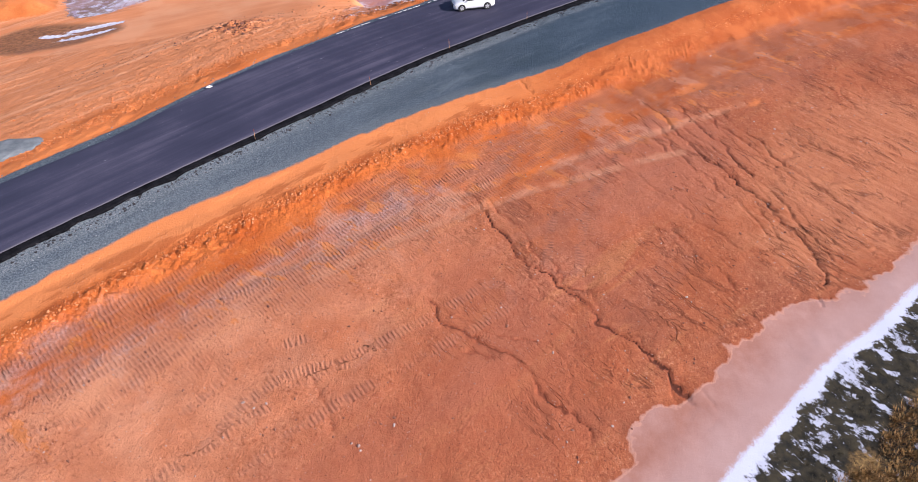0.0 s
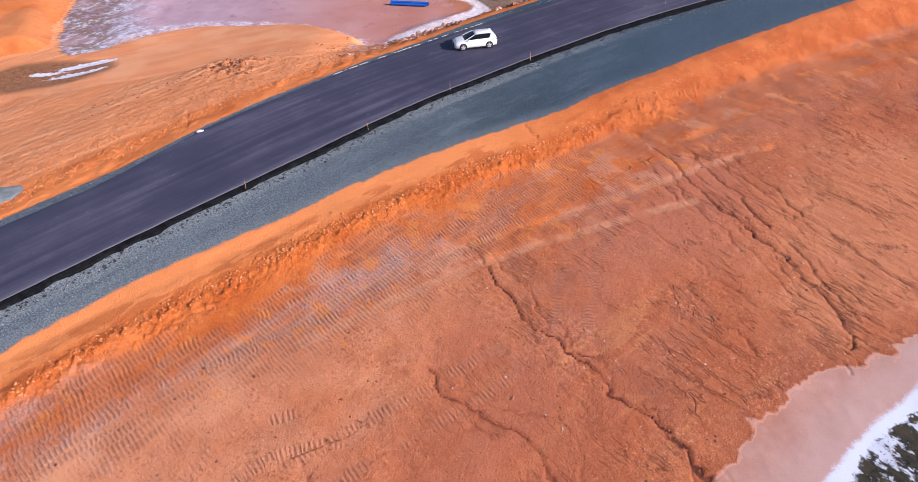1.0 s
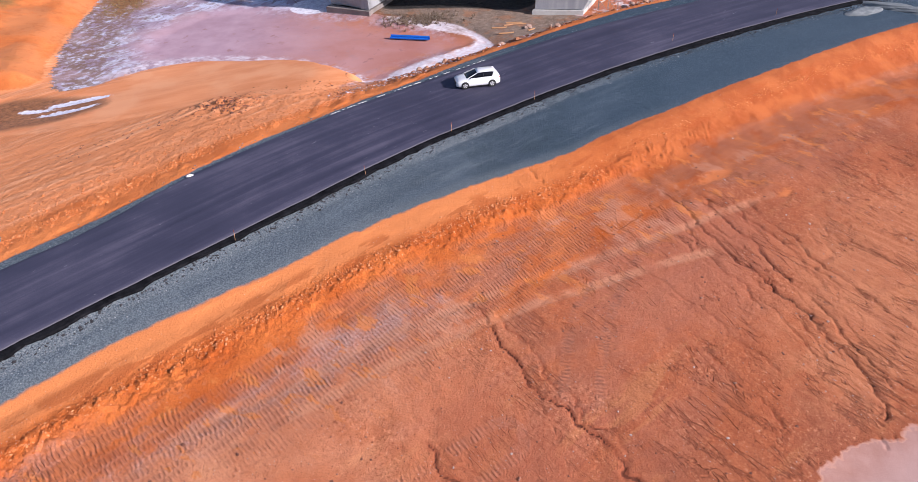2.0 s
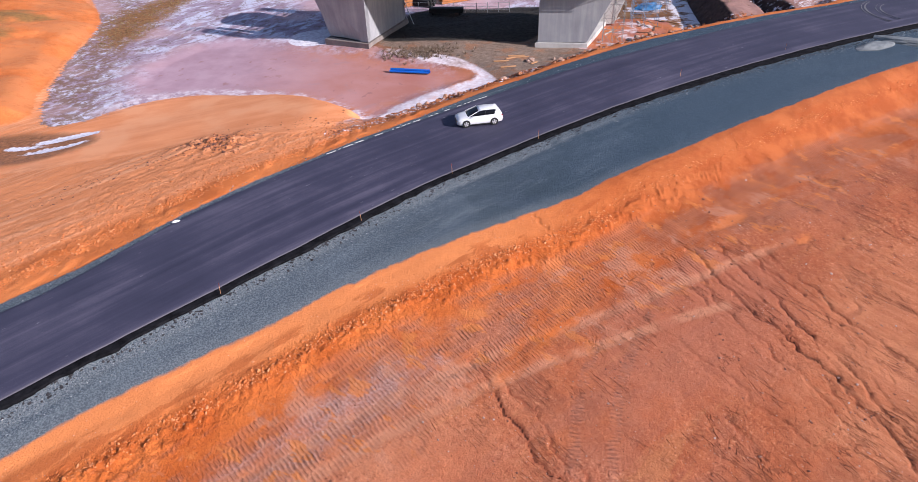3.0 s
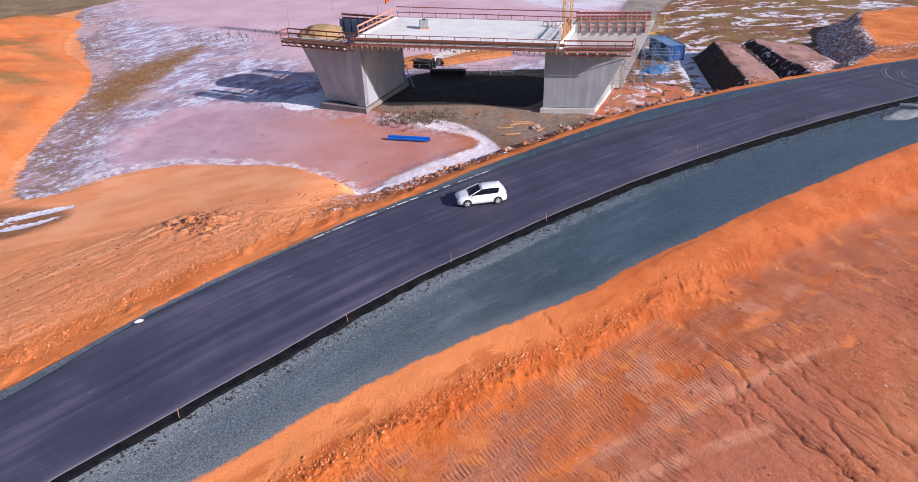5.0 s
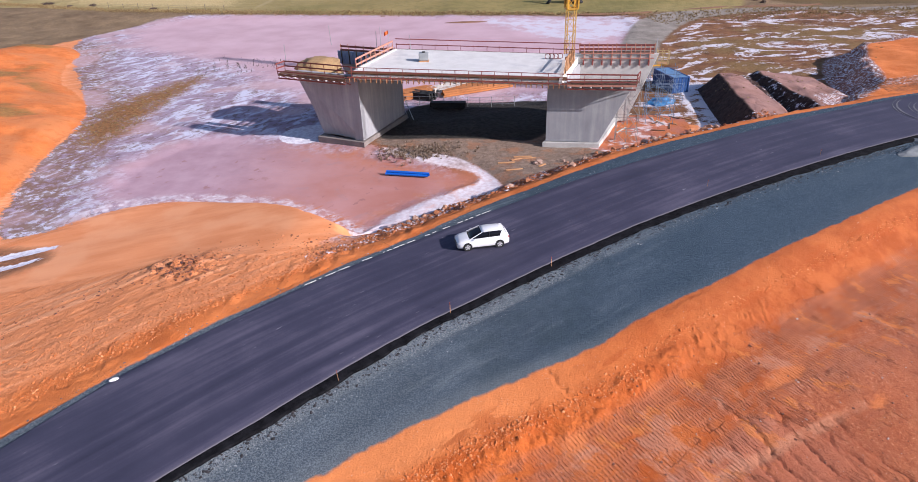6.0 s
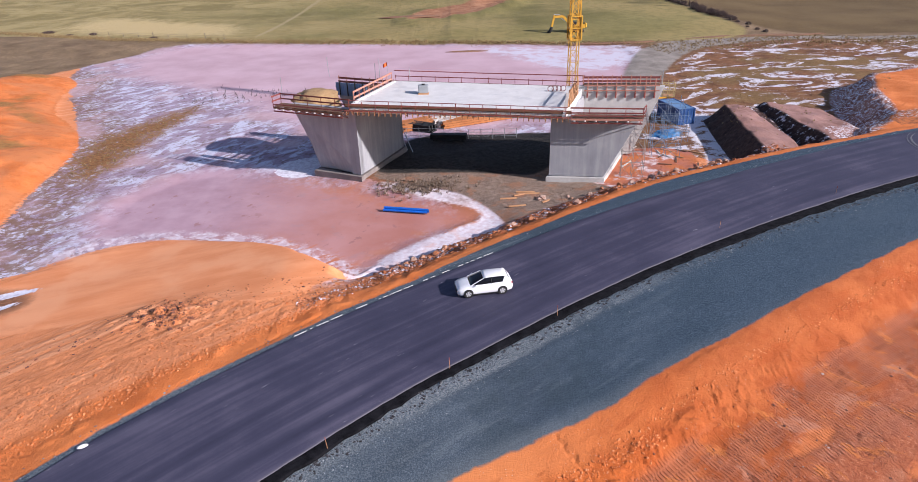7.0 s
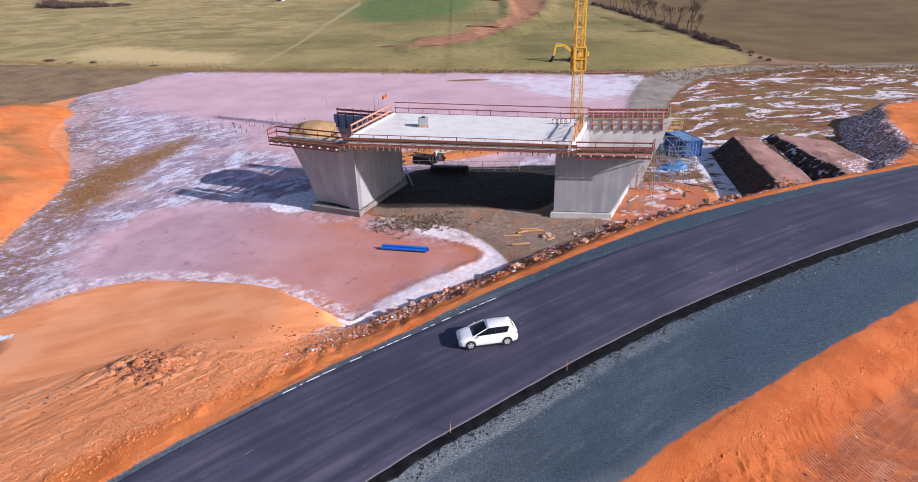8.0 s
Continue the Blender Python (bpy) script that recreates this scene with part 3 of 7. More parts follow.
        hair = n.math('MAXIMUM', n.step(n.math('ABSOLUTE', n.math('SUBTRACT', runs, 0.5)), 0.008, 0.022, 1.0, 0.0), n.step(n.math('ABSOLUTE', n.math('SUBTRACT', runs_b, 0.47)), 0.005, 0.013, 1.0, 0.0))
        hair = n.math('MULTIPLY', hair, n.step(n.noise(0.3, 5, 0.65), 0.46, 0.60))
        hair = n.math('MULTIPLY', hair, n.step(n.attr("sd_bank"), 1.5, 4.0))
        hair = n.math('MULTIPLY', hair, n.step(n.attr("sd_east"), -10.0, 16.0, 0.0, 1.0))
        hair = n.math('MULTIPLY', hair, n.math('MULTIPLY', n.step(n.attr("sd_road"), -2.0, -1.0, 1.0, 0.0), n.step(n.attr("sd_mud"), -0.8, -0.2, 1.0, 0.0)))
        soil = n.mix(n.math('MULTIPLY', hair, 0.5), soil, (0.17, 0.045, 0.02))
    else:
        soil = two((0.42, 0.13, 0.055), (0.54, 0.21, 0.10), washed, 0.34, 0.66)
    orange = two((0.50, 0.108, 0.016), (0.66, 0.18, 0.038), mid)
    orange = n.mix(n.step(tiny, 0.4, 0.7, 0, 0.35), orange, (0.36, 0.075, 0.014))
    orange = n.mix(n.step(grain, 0.50, 0.62, 0.0, 0.55), orange, (0.38, 0.085, 0.018))
    if not near:
        orange = n.mix(0.75, orange, two((0.60, 0.165, 0.04), (0.76, 0.25, 0.075), mid))
    if near:
        orange = n.mix(n.step(n.attr("sd_east"), 2.0, 20.0, 0.0, 0.85), orange, n.mix(n.step(mid, 0.4, 0.6), (0.35, 0.082, 0.02), (0.47, 0.128, 0.036)))
        orange = n.mix(n.math('MULTIPLY', n.step(n.attr("sd_bank"), 1.4, 2.6, 0.75, 0.0), n.step(n.attr("sd_east"), 0.0, 14.0, 1.0, 0.1)), orange, (0.76, 0.27, 0.09))
    if near:
        damp = n.math('MULTIPLY', n.step(n.noise(1.0, 6, 0.62, road_coords(0.22, 0.8)), 0.52, 0.58), n.math('MULTIPLY', n.step(n.attr("sd_bank"), 0.7, 1.2), n.step(n.attr("sd_bank"), 2.6, 3.2, 1.0, 0.0)))
        orange = n.mix(n.math('MULTIPLY', damp, 0.6), orange, (0.42, 0.095, 0.02))
    wander = n.math('ADD', n.math('MULTIPLY', n.math('SUBTRACT', bands, 0.5), 12.0), n.math('ADD', n.math('MULTIPLY', rag, 3.0), n.step(n.attr("sd_east"), -8.0, 10.0, 0.0, -2.5)))
    bank = n.step(n.math('ADD', n.attr("sd_bank"), wander), 4.5, 7.2, 1.0, 0.0)
    col = n.mix(bank, soil, orange)
    if near:
        # caterpillar treads: rungs across the way of the machines, one row beside the other
        lanes = n.math('ADD', n.math('MULTIPLY', n.attr("sd_road"), 1.75), n.math('MULTIPLY', n.noise(0.12, 3), 3.0))
        row = n.math('FLOOR', lanes)
        shoe = n.step(n.math('ABSOLUTE', n.math('SUBTRACT', n.math('FRACT', lanes), 0.5)), 0.30, 0.46, 1.0, 0.0)
        shift = n.math('FRACT', n.math('MULTIPLY', n.math('SINE', n.math('MULTIPLY', row, 12.9898)), 4375.85))
        field = n.math('MULTIPLY', n.step(n.attr("sd_bank"), 3.5, 4.2), n.step(n.math('ADD', n.attr("sd_bank"), n.math('MULTIPLY', rag, 14.0)), 7.5, 11.0, 1.0, 0.0))
        patchy = n.math('MULTIPLY', n.step(n.noise(1.0, 5, 0.65, road_coords(0.13, 0.45), 0.5), 0.42, 0.52, 0.0, 1.0), n.step(n.noise(0.55, 5, 0.7), 0.36, 0.5, 0.25, 1.0))
        field = n.math('MULTIPLY', field, patchy)
        field = n.math('MULTIPLY', field, n.step(n.attr("sd_road"), -1.0, 0.0, 1.0, 0.0))
        rung = n.math('SINE', n.math('ADD', n.math('ADD', n.math('MULTIPLY', n.attr("sd_along"), 27.0), n.math('MULTIPLY', shift, 6.28)), n.math('MULTIPLY', n.noise(0.8, 4, 0.6), 3.0)))
        rung = n.math('MULTIPLY', n.step(rung, -0.5, 0.7, -1.0, 1.0), shoe)
        rung_b = n.math('SINE', n.math('ADD', n.math('MULTIPLY', n.attr("sd_around"), 25.0), n.math('MULTIPLY', n.noise(1.2, 3), 3.0)))
        single = n.math('MULTIPLY', n.step(n.attr("sd_tread"), -0.05, 0.12), n.math('MULTIPLY', n.step(mid, 0.40, 0.52), n.step(fine, 0.34, 0.56, 0.1, 0.75)))
        treads = n.math('ADD', n.math('MULTIPLY', rung, field), n.math('MULTIPLY', rung_b, single))
        pressed = n.math('MAXIMUM', field, single)
        col = n.mix(n.math('MULTIPLY', pressed, 0.3), col, n.mix(fine, (0.36, 0.14, 0.085), (0.54, 0.28, 0.20)))
        groove = n.math('MULTIPLY', n.step(treads, -0.75, -0.1, 1.0, 0.0), n.step(fine, 0.3, 0.55, 0.35, 1.0))
        col = n.mix(n.math('MULTIPLY', groove, 0.3), col, (0.22, 0.06, 0.025))
        # torn patches of paler and of fresher soil along the bank
        belt = n.math('MULTIPLY', n.step(n.attr("sd_bank"), 3.5, 5.0), n.step(n.attr("sd_bank"), 8.5, 12.0, 1.0, 0.0))
        torn = n.noise(0.2, 7, 0.66, n.mapped((1.0, 1.6, 1), 38))
        col = n.mix(n.math('MULTIPLY', belt, n.step(torn, 0.56, 0.62, 0.0, 0.42)), col, n.mix(fine, (0.50, 0.23, 0.14), (0.62, 0.33, 0.22)))
        torn_b = n.noise(0.4, 7, 0.66, n.mapped((1.0, 2.0, 1), 30))
        col = n.mix(n.math('MULTIPLY', belt, n.step(torn_b, 0.58, 0.61, 0.0, 0.7)), col, n.mix(fine, (0.56, 0.16, 0.035), (0.68, 0.24, 0.07)))
        # pale chips of stone strewn on the soil
        chip = n.step(n.cells(6.0), 0.10, 0.16, 1.0, 0.0)
        chip = n.math('MULTIPLY', chip, n.step(n.cells(6.0, out="Color"), 0.62, 0.68))
        chip = n.math('MULTIPLY', chip, n.step(n.noise(0.3, 4), 0.4, 0.6))
        col = n.mix(n.math('MULTIPLY', chip, 0.8), col, (0.62, 0.50, 0.44))
        speck = n.math('MULTIPLY', n.step(n.cells(2.2), 0.05, 0.085, 1.0, 0.0), n.math('MULTIPLY', n.step(n.cells(2.2, out="Color"), 0.5, 0.55), n.step(n.attr("sd_bank"), 5.0, 8.0)))
        col = n.mix(n.math('MULTIPLY', speck, 0.85), col, (0.07, 0.035, 0.018))
        crumb = n.math('MULTIPLY', n.step(n.cells(4.3), 0.08, 0.14, 1.0, 0.0), n.step(n.cells(4.3, out="Color"), 0.55, 0.6))
        col = n.mix(n.math('MULTIPLY', crumb, n.step(n.attr("sd_bank"), 3.0, 6.0, 0.0, 0.8)), col, (0.12, 0.04, 0.025))
        col = n.mix(n.step(n.math('ADD', n.attr("sd_puddle"), n.math('MULTIPLY', rag, 1.8)), -0.1, 0.25, 0.0, 0.8), col, n.mix(fine, (0.62, 0.17, 0.045), (0.68, 0.23, 0.08)))
    if not near:
        # the shelf beyond the road: pale drag marks along it
        shelf = n.math('MULTIPLY', n.step(n.attr("sd_road"), 6.5, 9.0), n.step(n.noise(1.0, 6, 0.65, road_coords(0.07, 0.9), 0.8), 0.48, 0.62))
        drag = n.math('MULTIPLY', n.step(n.attr("sd_road"), 6.5, 8.0), n.step(n.noise(1.0, 5, 0.7, road_coords(0.16, 2.2), 1.2), 0.53, 0.63))
        rim = n.math('MULTIPLY', n.step(n.attr("sd_road"), 8.0, 11.0), n.step(n.attr("sd_frost"), -1.0, 2.0, 1.0, 0.0))
        col = n.mix(n.math('MULTIPLY', rim, 0.75), col, n.mix(n.step(tiny, 0.35, 0.7), (0.74, 0.235, 0.075), (0.62, 0.18, 0.05)))
        col = n.mix(n.math('MULTIPLY', n.step(n.attr("sd_road"), 7.0, 8.6), 0.8), col, n.mix(fine, (0.74, 0.245, 0.085), (0.82, 0.345, 0.155)))
        col = n.mix(n.math('MULTIPLY', shelf, 0.7), col, (0.84, 0.39, 0.20))
        col = n.mix(n.math('MULTIPLY', drag, 0.38), col, (0.52, 0.16, 0.045))
        # the flats beyond the road
        col = n.mix(n.math('MULTIPLY', n.step(n.math('ADD', n.attr("sd_road"), n.math('MULTIPLY', rag, 6.0)), 17.0, 22.0), n.step(n.attr("sd_east"), -30.0, -14.0)), col, two((0.13, 0.065, 0.032), (0.26, 0.135, 0.07), fine))
        flat = two((0.31, 0.225, 0.29), (0.41, 0.325, 0.41), mid)
        brownish = two((0.15, 0.07, 0.028), (0.34, 0.165, 0.065), fine)
        drift = n.noise(0.55, 7, 0.66, n.mapped((1.0, 0.5, 1), 35), 0.5)
        frost = n.mix(n.step(drift, 0.46, 0.58), flat, (0.60, 0.60, 0.72))
        frost = n.mix(n.step(n.noise(1.5, 7, 0.7, n.mapped((1.0, 0.55, 1), 20)), 0.52, 0.60, 0, 0.85), frost, (0.23, 0.155, 0.15))
        margin = n.math('MULTIPLY', n.step(n.math('ADD', n.attr("sd_leftm"), n.math('MULTIPLY', rag, 14.0)), -11.0, -4.0), n.step(n.noise(1.1, 7, 0.7), 0.44, 0.52))
        frost = n.mix(n.math('MULTIPLY', margin, 0.8), frost, (0.22, 0.12, 0.065))
        frost = n.mix(n.step(n.noise(0.07, 5), 0.52, 0.62, 0, 0.7), frost, (0.52, 0.35, 0.36))
        col = n.mix(zone("frost", 5.0), col, frost)
        sheet_m = zone("sheet", 16.0, -5, 5)
        col = n.mix(sheet_m, col, two((0.50, 0.325, 0.36), (0.60, 0.42, 0.465), n.noise(0.12, 6)))
        col = n.mix(n.math('MULTIPLY', zone("white_end", 26.0, -3, 3), n.step(n.noise(0.35, 7, 0.7), 0.38, 0.52, 0.15, 0.9)), col, (0.64, 0.62, 0.70))
        strip_m = n.math('MULTIPLY', zone("brown", 14.0, -2.0, 2.5), n.step(n.noise(0.6, 7, 0.7), 0.32, 0.47))
        col = n.mix(strip_m, col, brownish)
        wet = two((0.44, 0.185, 0.145), (0.52, 0.27, 0.25), n.noise(0.13, 6))
        wet = n.mix(n.math('MULTIPLY', n.step(n.math('ADD', n.attr("sd_yard"), n.math('MULTIPLY', rag, 10.0)), -8.0, -1.0), 0.75), wet, two((0.46, 0.13, 0.05), (0.52, 0.20, 0.10), mid))
        wet = n.mix(n.step(n.noise(0.5, 6, 0.62), 0.56, 0.68, 0, 0.5), wet, (0.40, 0.24, 0.24))
        rusty = n.math('MULTIPLY', n.step(n.noise(0.28, 6, 0.6), 0.5, 0.6), n.step(n.attr("sd_pond"), 0.0, 5.0, 1.0, 0.0))
        wet = n.mix(n.math('MULTIPLY', rusty, 0.7), wet, (0.50, 0.19, 0.09))
        wet = n.mix(n.step(n.math('ADD', n.attr("sd_east"), n.math('MULTIPLY', rag, 12.0)), -30.0, -10.0, 0.85, 0.0), wet, two((0.38, 0.245, 0.30), (0.48, 0.335, 0.40), mid))
        spots = n.math('MULTIPLY', n.step(n.noise(0.9, 5, 0.6, n.mapped((1.0, 0.6, 1), 20)), 0.60, 0.66), n.step(n.noise(0.15, 4), 0.45, 0.6))
        wet = n.mix(n.math('MULTIPLY', spots, 0.7), wet, (0.33, 0.16, 0.15))
        pond_mask = zone("pond", 10.0, -4.5, 2.5)
        col = n.mix(pond_mask, col, wet)
        ring = n.math('MULTIPLY', zone("bowl", 4.5, -3.2, -1.8), n.math('MULTIPLY', n.step(n.attr("sd_pond"), -6.0, -3.5), n.step(n.noise(0.9, 6, 0.68, n.mapped((1.0, 0.5, 1), -25)), 0.40, 0.52)))
        col = n.mix(n.math('MULTIPLY', ring, 0.85), col, n.mix(n.step(n.noise(1.3, 5), 0.4, 0.6), (0.60, 0.46, 0.50), (0.78, 0.72, 0.77)))
        col = n.mix(n.math('MULTIPLY', n.math('MULTIPLY', zone("bowl", 4.5, -4.2, -2.0), n.step(n.attr("sd_east"), -22.0, -13.0)), n.math('MULTIPLY', n.step(n.noise(1.1, 5, 0.65, n.mapped((1.0, 0.35, 1), 50)), 0.53, 0.60), n.step(n.attr("sd_pond"), -3.0, -1.0))), col, (0.52, 0.19, 0.10))
        shore_m = n.math('MULTIPLY', zone("shore", 2.6, -0.5, 0.5), n.step(mid, 0.30, 0.5, 0.4, 1.0))
        col = n.mix(shore_m, col, two((0.66, 0.55, 0.58), (0.80, 0.76, 0.80)))
        bog = two((0.12, 0.055, 0.026), (0.28, 0.13, 0.06), n.noise(0.4, 7, 0.7))
        bog = n.mix(n.step(n.noise(0.05, 5), 0.48, 0.58, 0.0, 0.6), bog, two((0.15, 0.10, 0.035), (0.27, 0.18, 0.07), fine))
        bog = n.mix(n.math('MULTIPLY', n.step(n.noise(0.09, 7, 0.66, n.mapped((0.8, 1.5, 1), -12), 2.2), 0.52, 0.565), n.step(n.noise(0.6, 7, 0.7), 0.41, 0.50)), bog, (0.66, 0.63, 0.68))
        col = n.mix(zone("bog", 6.0), col, bog)
        redp = n.mix(n.step(n.noise(0.3, 6, 0.65), 0.52, 0.60), two((0.56, 0.17, 0.045), (0.42, 0.16, 0.12), mid), (0.70, 0.58, 0.58))
        col = n.mix(zone("red", 2.5), col, redp)
        yard = two((0.19, 0.135, 0.10), (0.33, 0.245, 0.19), n.noise(1.6, 7, 0.72))
        yard = n.mix(n.step(mid, 0.5, 0.62, 0, 0.7), yard, (0.36, 0.17, 0.09))
        yard = n.mix(n.step(n.noise(7, 4, 0.75), 0.53, 0.62, 0, 0.7), yard, (0.10, 0.075, 0.06))
        yard = n.mix(n.step(n.cells(3.2), 0.12, 0.2, 0.5, 0.0), yard, (0.46, 0.40, 0.36))
        col = n.mix(zone("yard", 2.0), col, yard)
        # the deck's shade put into the soil colour, on top of the cast shadow
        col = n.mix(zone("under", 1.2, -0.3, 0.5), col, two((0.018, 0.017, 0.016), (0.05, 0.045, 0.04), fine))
        # heaps: shade put into the steep faces' colour, lighter soil on the lit tops
        shaded_spoil = two((0.03, 0.016, 0.014), (0.09, 0.05, 0.04), fine)
        top = two((0.25, 0.135, 0.11), (0.36, 0.21, 0.18), mid)
        col = n.mix(zone("heap", 0.8), col, top)
        col = n.mix(n.math('MULTIPLY', zone("foot", 4.0, -0.4, 0.4), n.step(n.noise(0.7, 6, 0.65), 0.40, 0.52)), col, (0.68, 0.66, 0.70))
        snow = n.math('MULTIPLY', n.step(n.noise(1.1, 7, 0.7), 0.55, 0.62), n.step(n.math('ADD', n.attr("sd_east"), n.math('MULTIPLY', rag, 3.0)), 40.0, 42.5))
        col = n.mix(zone("shade", 0.6), col, n.mix(snow, shaded_spoil, (0.7, 0.68, 0.74)))
        plat = zone("plateau", 1.5, -5.4, -4.8)
        col = n.mix(plat, col, n.mix(n.step(n.noise(2.6, 7, 0.75), 0.50, 0.57), two((0.22, 0.09, 0.065), (0.36, 0.17, 0.12), mid), (0.76, 0.75, 0.80)))
        col = n.mix(zone("plateau", 1.2, 0.2, 0.8), col, orange)
        tip = n.math('MULTIPLY', n.step(n.math('ADD', n.attr("sd_bank"), n.math('MULTIPLY', rag, 3.0)), 6.6, 7.4, 1.0, 0.0), n.math('MULTIPLY', n.step(n.attr("sd_road"), 0.0, 1.0), n.step(n.attr("sd_east"), -12.0, -6.0)))
        tipped = n.mix(n.math('MULTIPLY', n.step(n.noise(2.4, 6, 0.7), 0.52, 0.60), n.step(n.math('ADD', n.attr("sd_bank"), n.math('MULTIPLY', rag, 4.0)), 3.6, 5.6)), n.mix(n.step(n.noise(1.8, 6, 0.7), 0.4, 0.6), (0.24, 0.085, 0.035), (0.52, 0.16, 0.045)), (0.66, 0.62, 0.66))
        col = n.mix(n.math('MULTIPLY', tip, n.step(n.attr("sd_heap"), -0.6, 0.0, 1.0, 0.0)), col, tipped)
        apron = n.math('MULTIPLY', n.step(n.math('ADD', n.attr("sd_bank"), n.math('MULTIPLY', rag, 1.4)), 1.9, 2.3, 1.0, 0.0), n.step(n.attr("sd_road"), 0.0, 1.0))
        col = n.mix(apron, col, orange)
        # pale silt in the bowl, and the mounds at its side
        bowl = two((0.74, 0.265, 0.10), (0.84, 0.35, 0.155), n.noise(1.0, 6, 0.6, n.mapped((0.55, 0.16, 1), 75)))
        bowl = n.mix(n.step(n.noise(0.16, 5), 0.48, 0.62, 0.0, 0.7), bowl, (0.84, 0.38, 0.185))
        rimmed = n.math('MULTIPLY', n.step(n.attr("sd_bowl"), 0.2, 2.2, 1.0, 0.0), n.step(n.noise(1.0, 6, 0.65, n.mapped((0.9, 0.25, 1), 80)), 0.46, 0.58))
        bowl = n.mix(n.math('MULTIPLY', rimmed, 0.5), bowl, (0.58, 0.18, 0.06))
        col = n.mix(zone("bowl", 1.2), col, bowl)
        lefts = n.mix(n.step(n.noise(0.12, 7, 0.65), 0.44, 0.56), orange, (0.60, 0.205, 0.07))
        lefts = n.mix(n.math('MULTIPLY', n.step(n.noise(0.05, 5), 0.50, 0.58), n.step(n.attr("sd_leftm"), 1.0, 6.0)), lefts, two((0.24, 0.125, 0.04), (0.38, 0.19, 0.06), fine))
        lefts = n.mix(n.step(n.noise(0.8, 6, 0.7), 0.52, 0.64, 0.0, 0.5), lefts, (0.48, 0.13, 0.035))
        col = n.mix(zone("leftm", 3.0), col, lefts)
        col = n.mix(zone("marsh", 3.0, -0.8, 0.8), col, two((0.20, 0.085, 0.04), (0.40, 0.17, 0.075), fine))
        col = n.mix(n.step(n.math('ADD', n.attr("sd_ice"), n.math('MULTIPLY', rag, 1.6)), -0.06, 0.1), col, n.mix(n.step(fine, 0.35, 0.6), (0.60, 0.56, 0.64), (0.78, 0.77, 0.84)))
    if near:
        # the scrub beyond the frozen ditch
        silt = two((0.33, 0.14, 0.095), (0.43, 0.235, 0.19), n.noise(0.35, 7, 0.68))
        silt = n.mix(n.step(grain, 0.6, 0.68, 0.0, 0.4), silt, (0.30, 0.15, 0.12))
        silt = n.mix(n.step(n.attr("sd_beyond"), -3.5, -0.5, 0.0, 0.6), silt, (0.45, 0.31, 0.29))
        mud_d = n.math('ADD', n.attr("sd_mud"), n.math('ADD', n.math('MULTIPLY', n.math('SUBTRACT', n.noise(0.7, 3, 0.5), 0.5), 2.0), n.math('MULTIPLY', n.math('SUBTRACT', fine, 0.5), 0.5)))
        mud_m = n.step(mud_d, -0.12, 0.12)
        col = n.mix(n.step(mud_d, -0.6, -0.1, 0.0, 0.45), col, (0.30, 0.08, 0.035))
        col = n.mix(mud_m, col, silt)
        col = n.mix(n.step(n.math('ABSOLUTE', mud_d), 0.05, 0.16, 0.4, 0.0), col, (0.66, 0.36, 0.26))
        bey = n.math('ADD', n.attr("sd_beyond"), n.math('MULTIPLY', rag, 0.9))
        scrub = two((0.012, 0.011, 0.008), (0.05, 0.04, 0.02), fine)
        scrub = n.mix(n.step(n.math('ADD', n.noise(1.0, 7, 0.72, n.mapped((1.0, 0.6, 1), -50)), n.math('MULTIPLY', bey, -0.012)), 0.51, 0.555), scrub, (0.50, 0.52, 0.62))
        col = n.mix(n.step(n.math('ADD', bey, n.math('MULTIPLY', n.math('SUBTRACT', tiny, 0.5), 0.5)), -0.15, 0.2), col, (0.56, 0.59, 0.72))
        col = n.mix(n.step(n.math('ADD', bey, n.math('MULTIPLY', rag, 1.8)), 0.65, 0.85), col, scrub)
        dry = two((0.06, 0.035, 0.012), (0.30, 0.18, 0.06), grain, 0.42, 0.58)
        col = n.mix(n.step(n.math('ADD', bey, n.math('MULTIPLY', n.math('SUBTRACT', n.noise(0.22, 4), 0.5), 9.0)), 4.6, 5.4), col, dry)
    if not near:
        # the fields
        edge = n.mix(n.step(fine, 0.4, 0.65, 0.0, 0.5), two((0.17, 0.11, 0.06), (0.33, 0.23, 0.13), n.noise(0.13, 7, 0.68)), (0.12, 0.085, 0.05))
        far = n.step(n.math('ADD', n.attr("sd_far"), n.math('MULTIPLY', rag, 8.0)), -1.5, 1.5)
        col = n.mix(far, col, edge)
        grass = two((0.15, 0.13, 0.042), (0.26, 0.22, 0.08), n.noise(0.03, 7, 0.66, n.mapped((0.8, 1.2, 1), 12), 0.6))
        grass = n.mix(n.step(n.noise(0.018, 5), 0.42, 0.58, 0, 0.8), grass, (0.36, 0.275, 0.11))
        grass = n.mix(n.step(n.noise(0.5, 5), 0.4, 0.7, 0, 0.4), grass, (0.13, 0.12, 0.04))
        grass = n.mix(n.step(n.math('ADD', n.attr("sd_east"), n.math('MULTIPLY', n.math('SUBTRACT', n.noise(0.015, 5), 0.5), 160.0)), -110.0, -10.0, 0.85, 0.0), grass, n.mix(n.step(n.noise(0.06, 7, 0.7, n.mapped((0.9, 1.1, 1), 20), 0.8), 0.38, 0.62), (0.25, 0.195, 0.075), (0.44, 0.345, 0.155)))
        col = n.mix(zone("field", 3.0, -0.8, 0.8), col, grass)
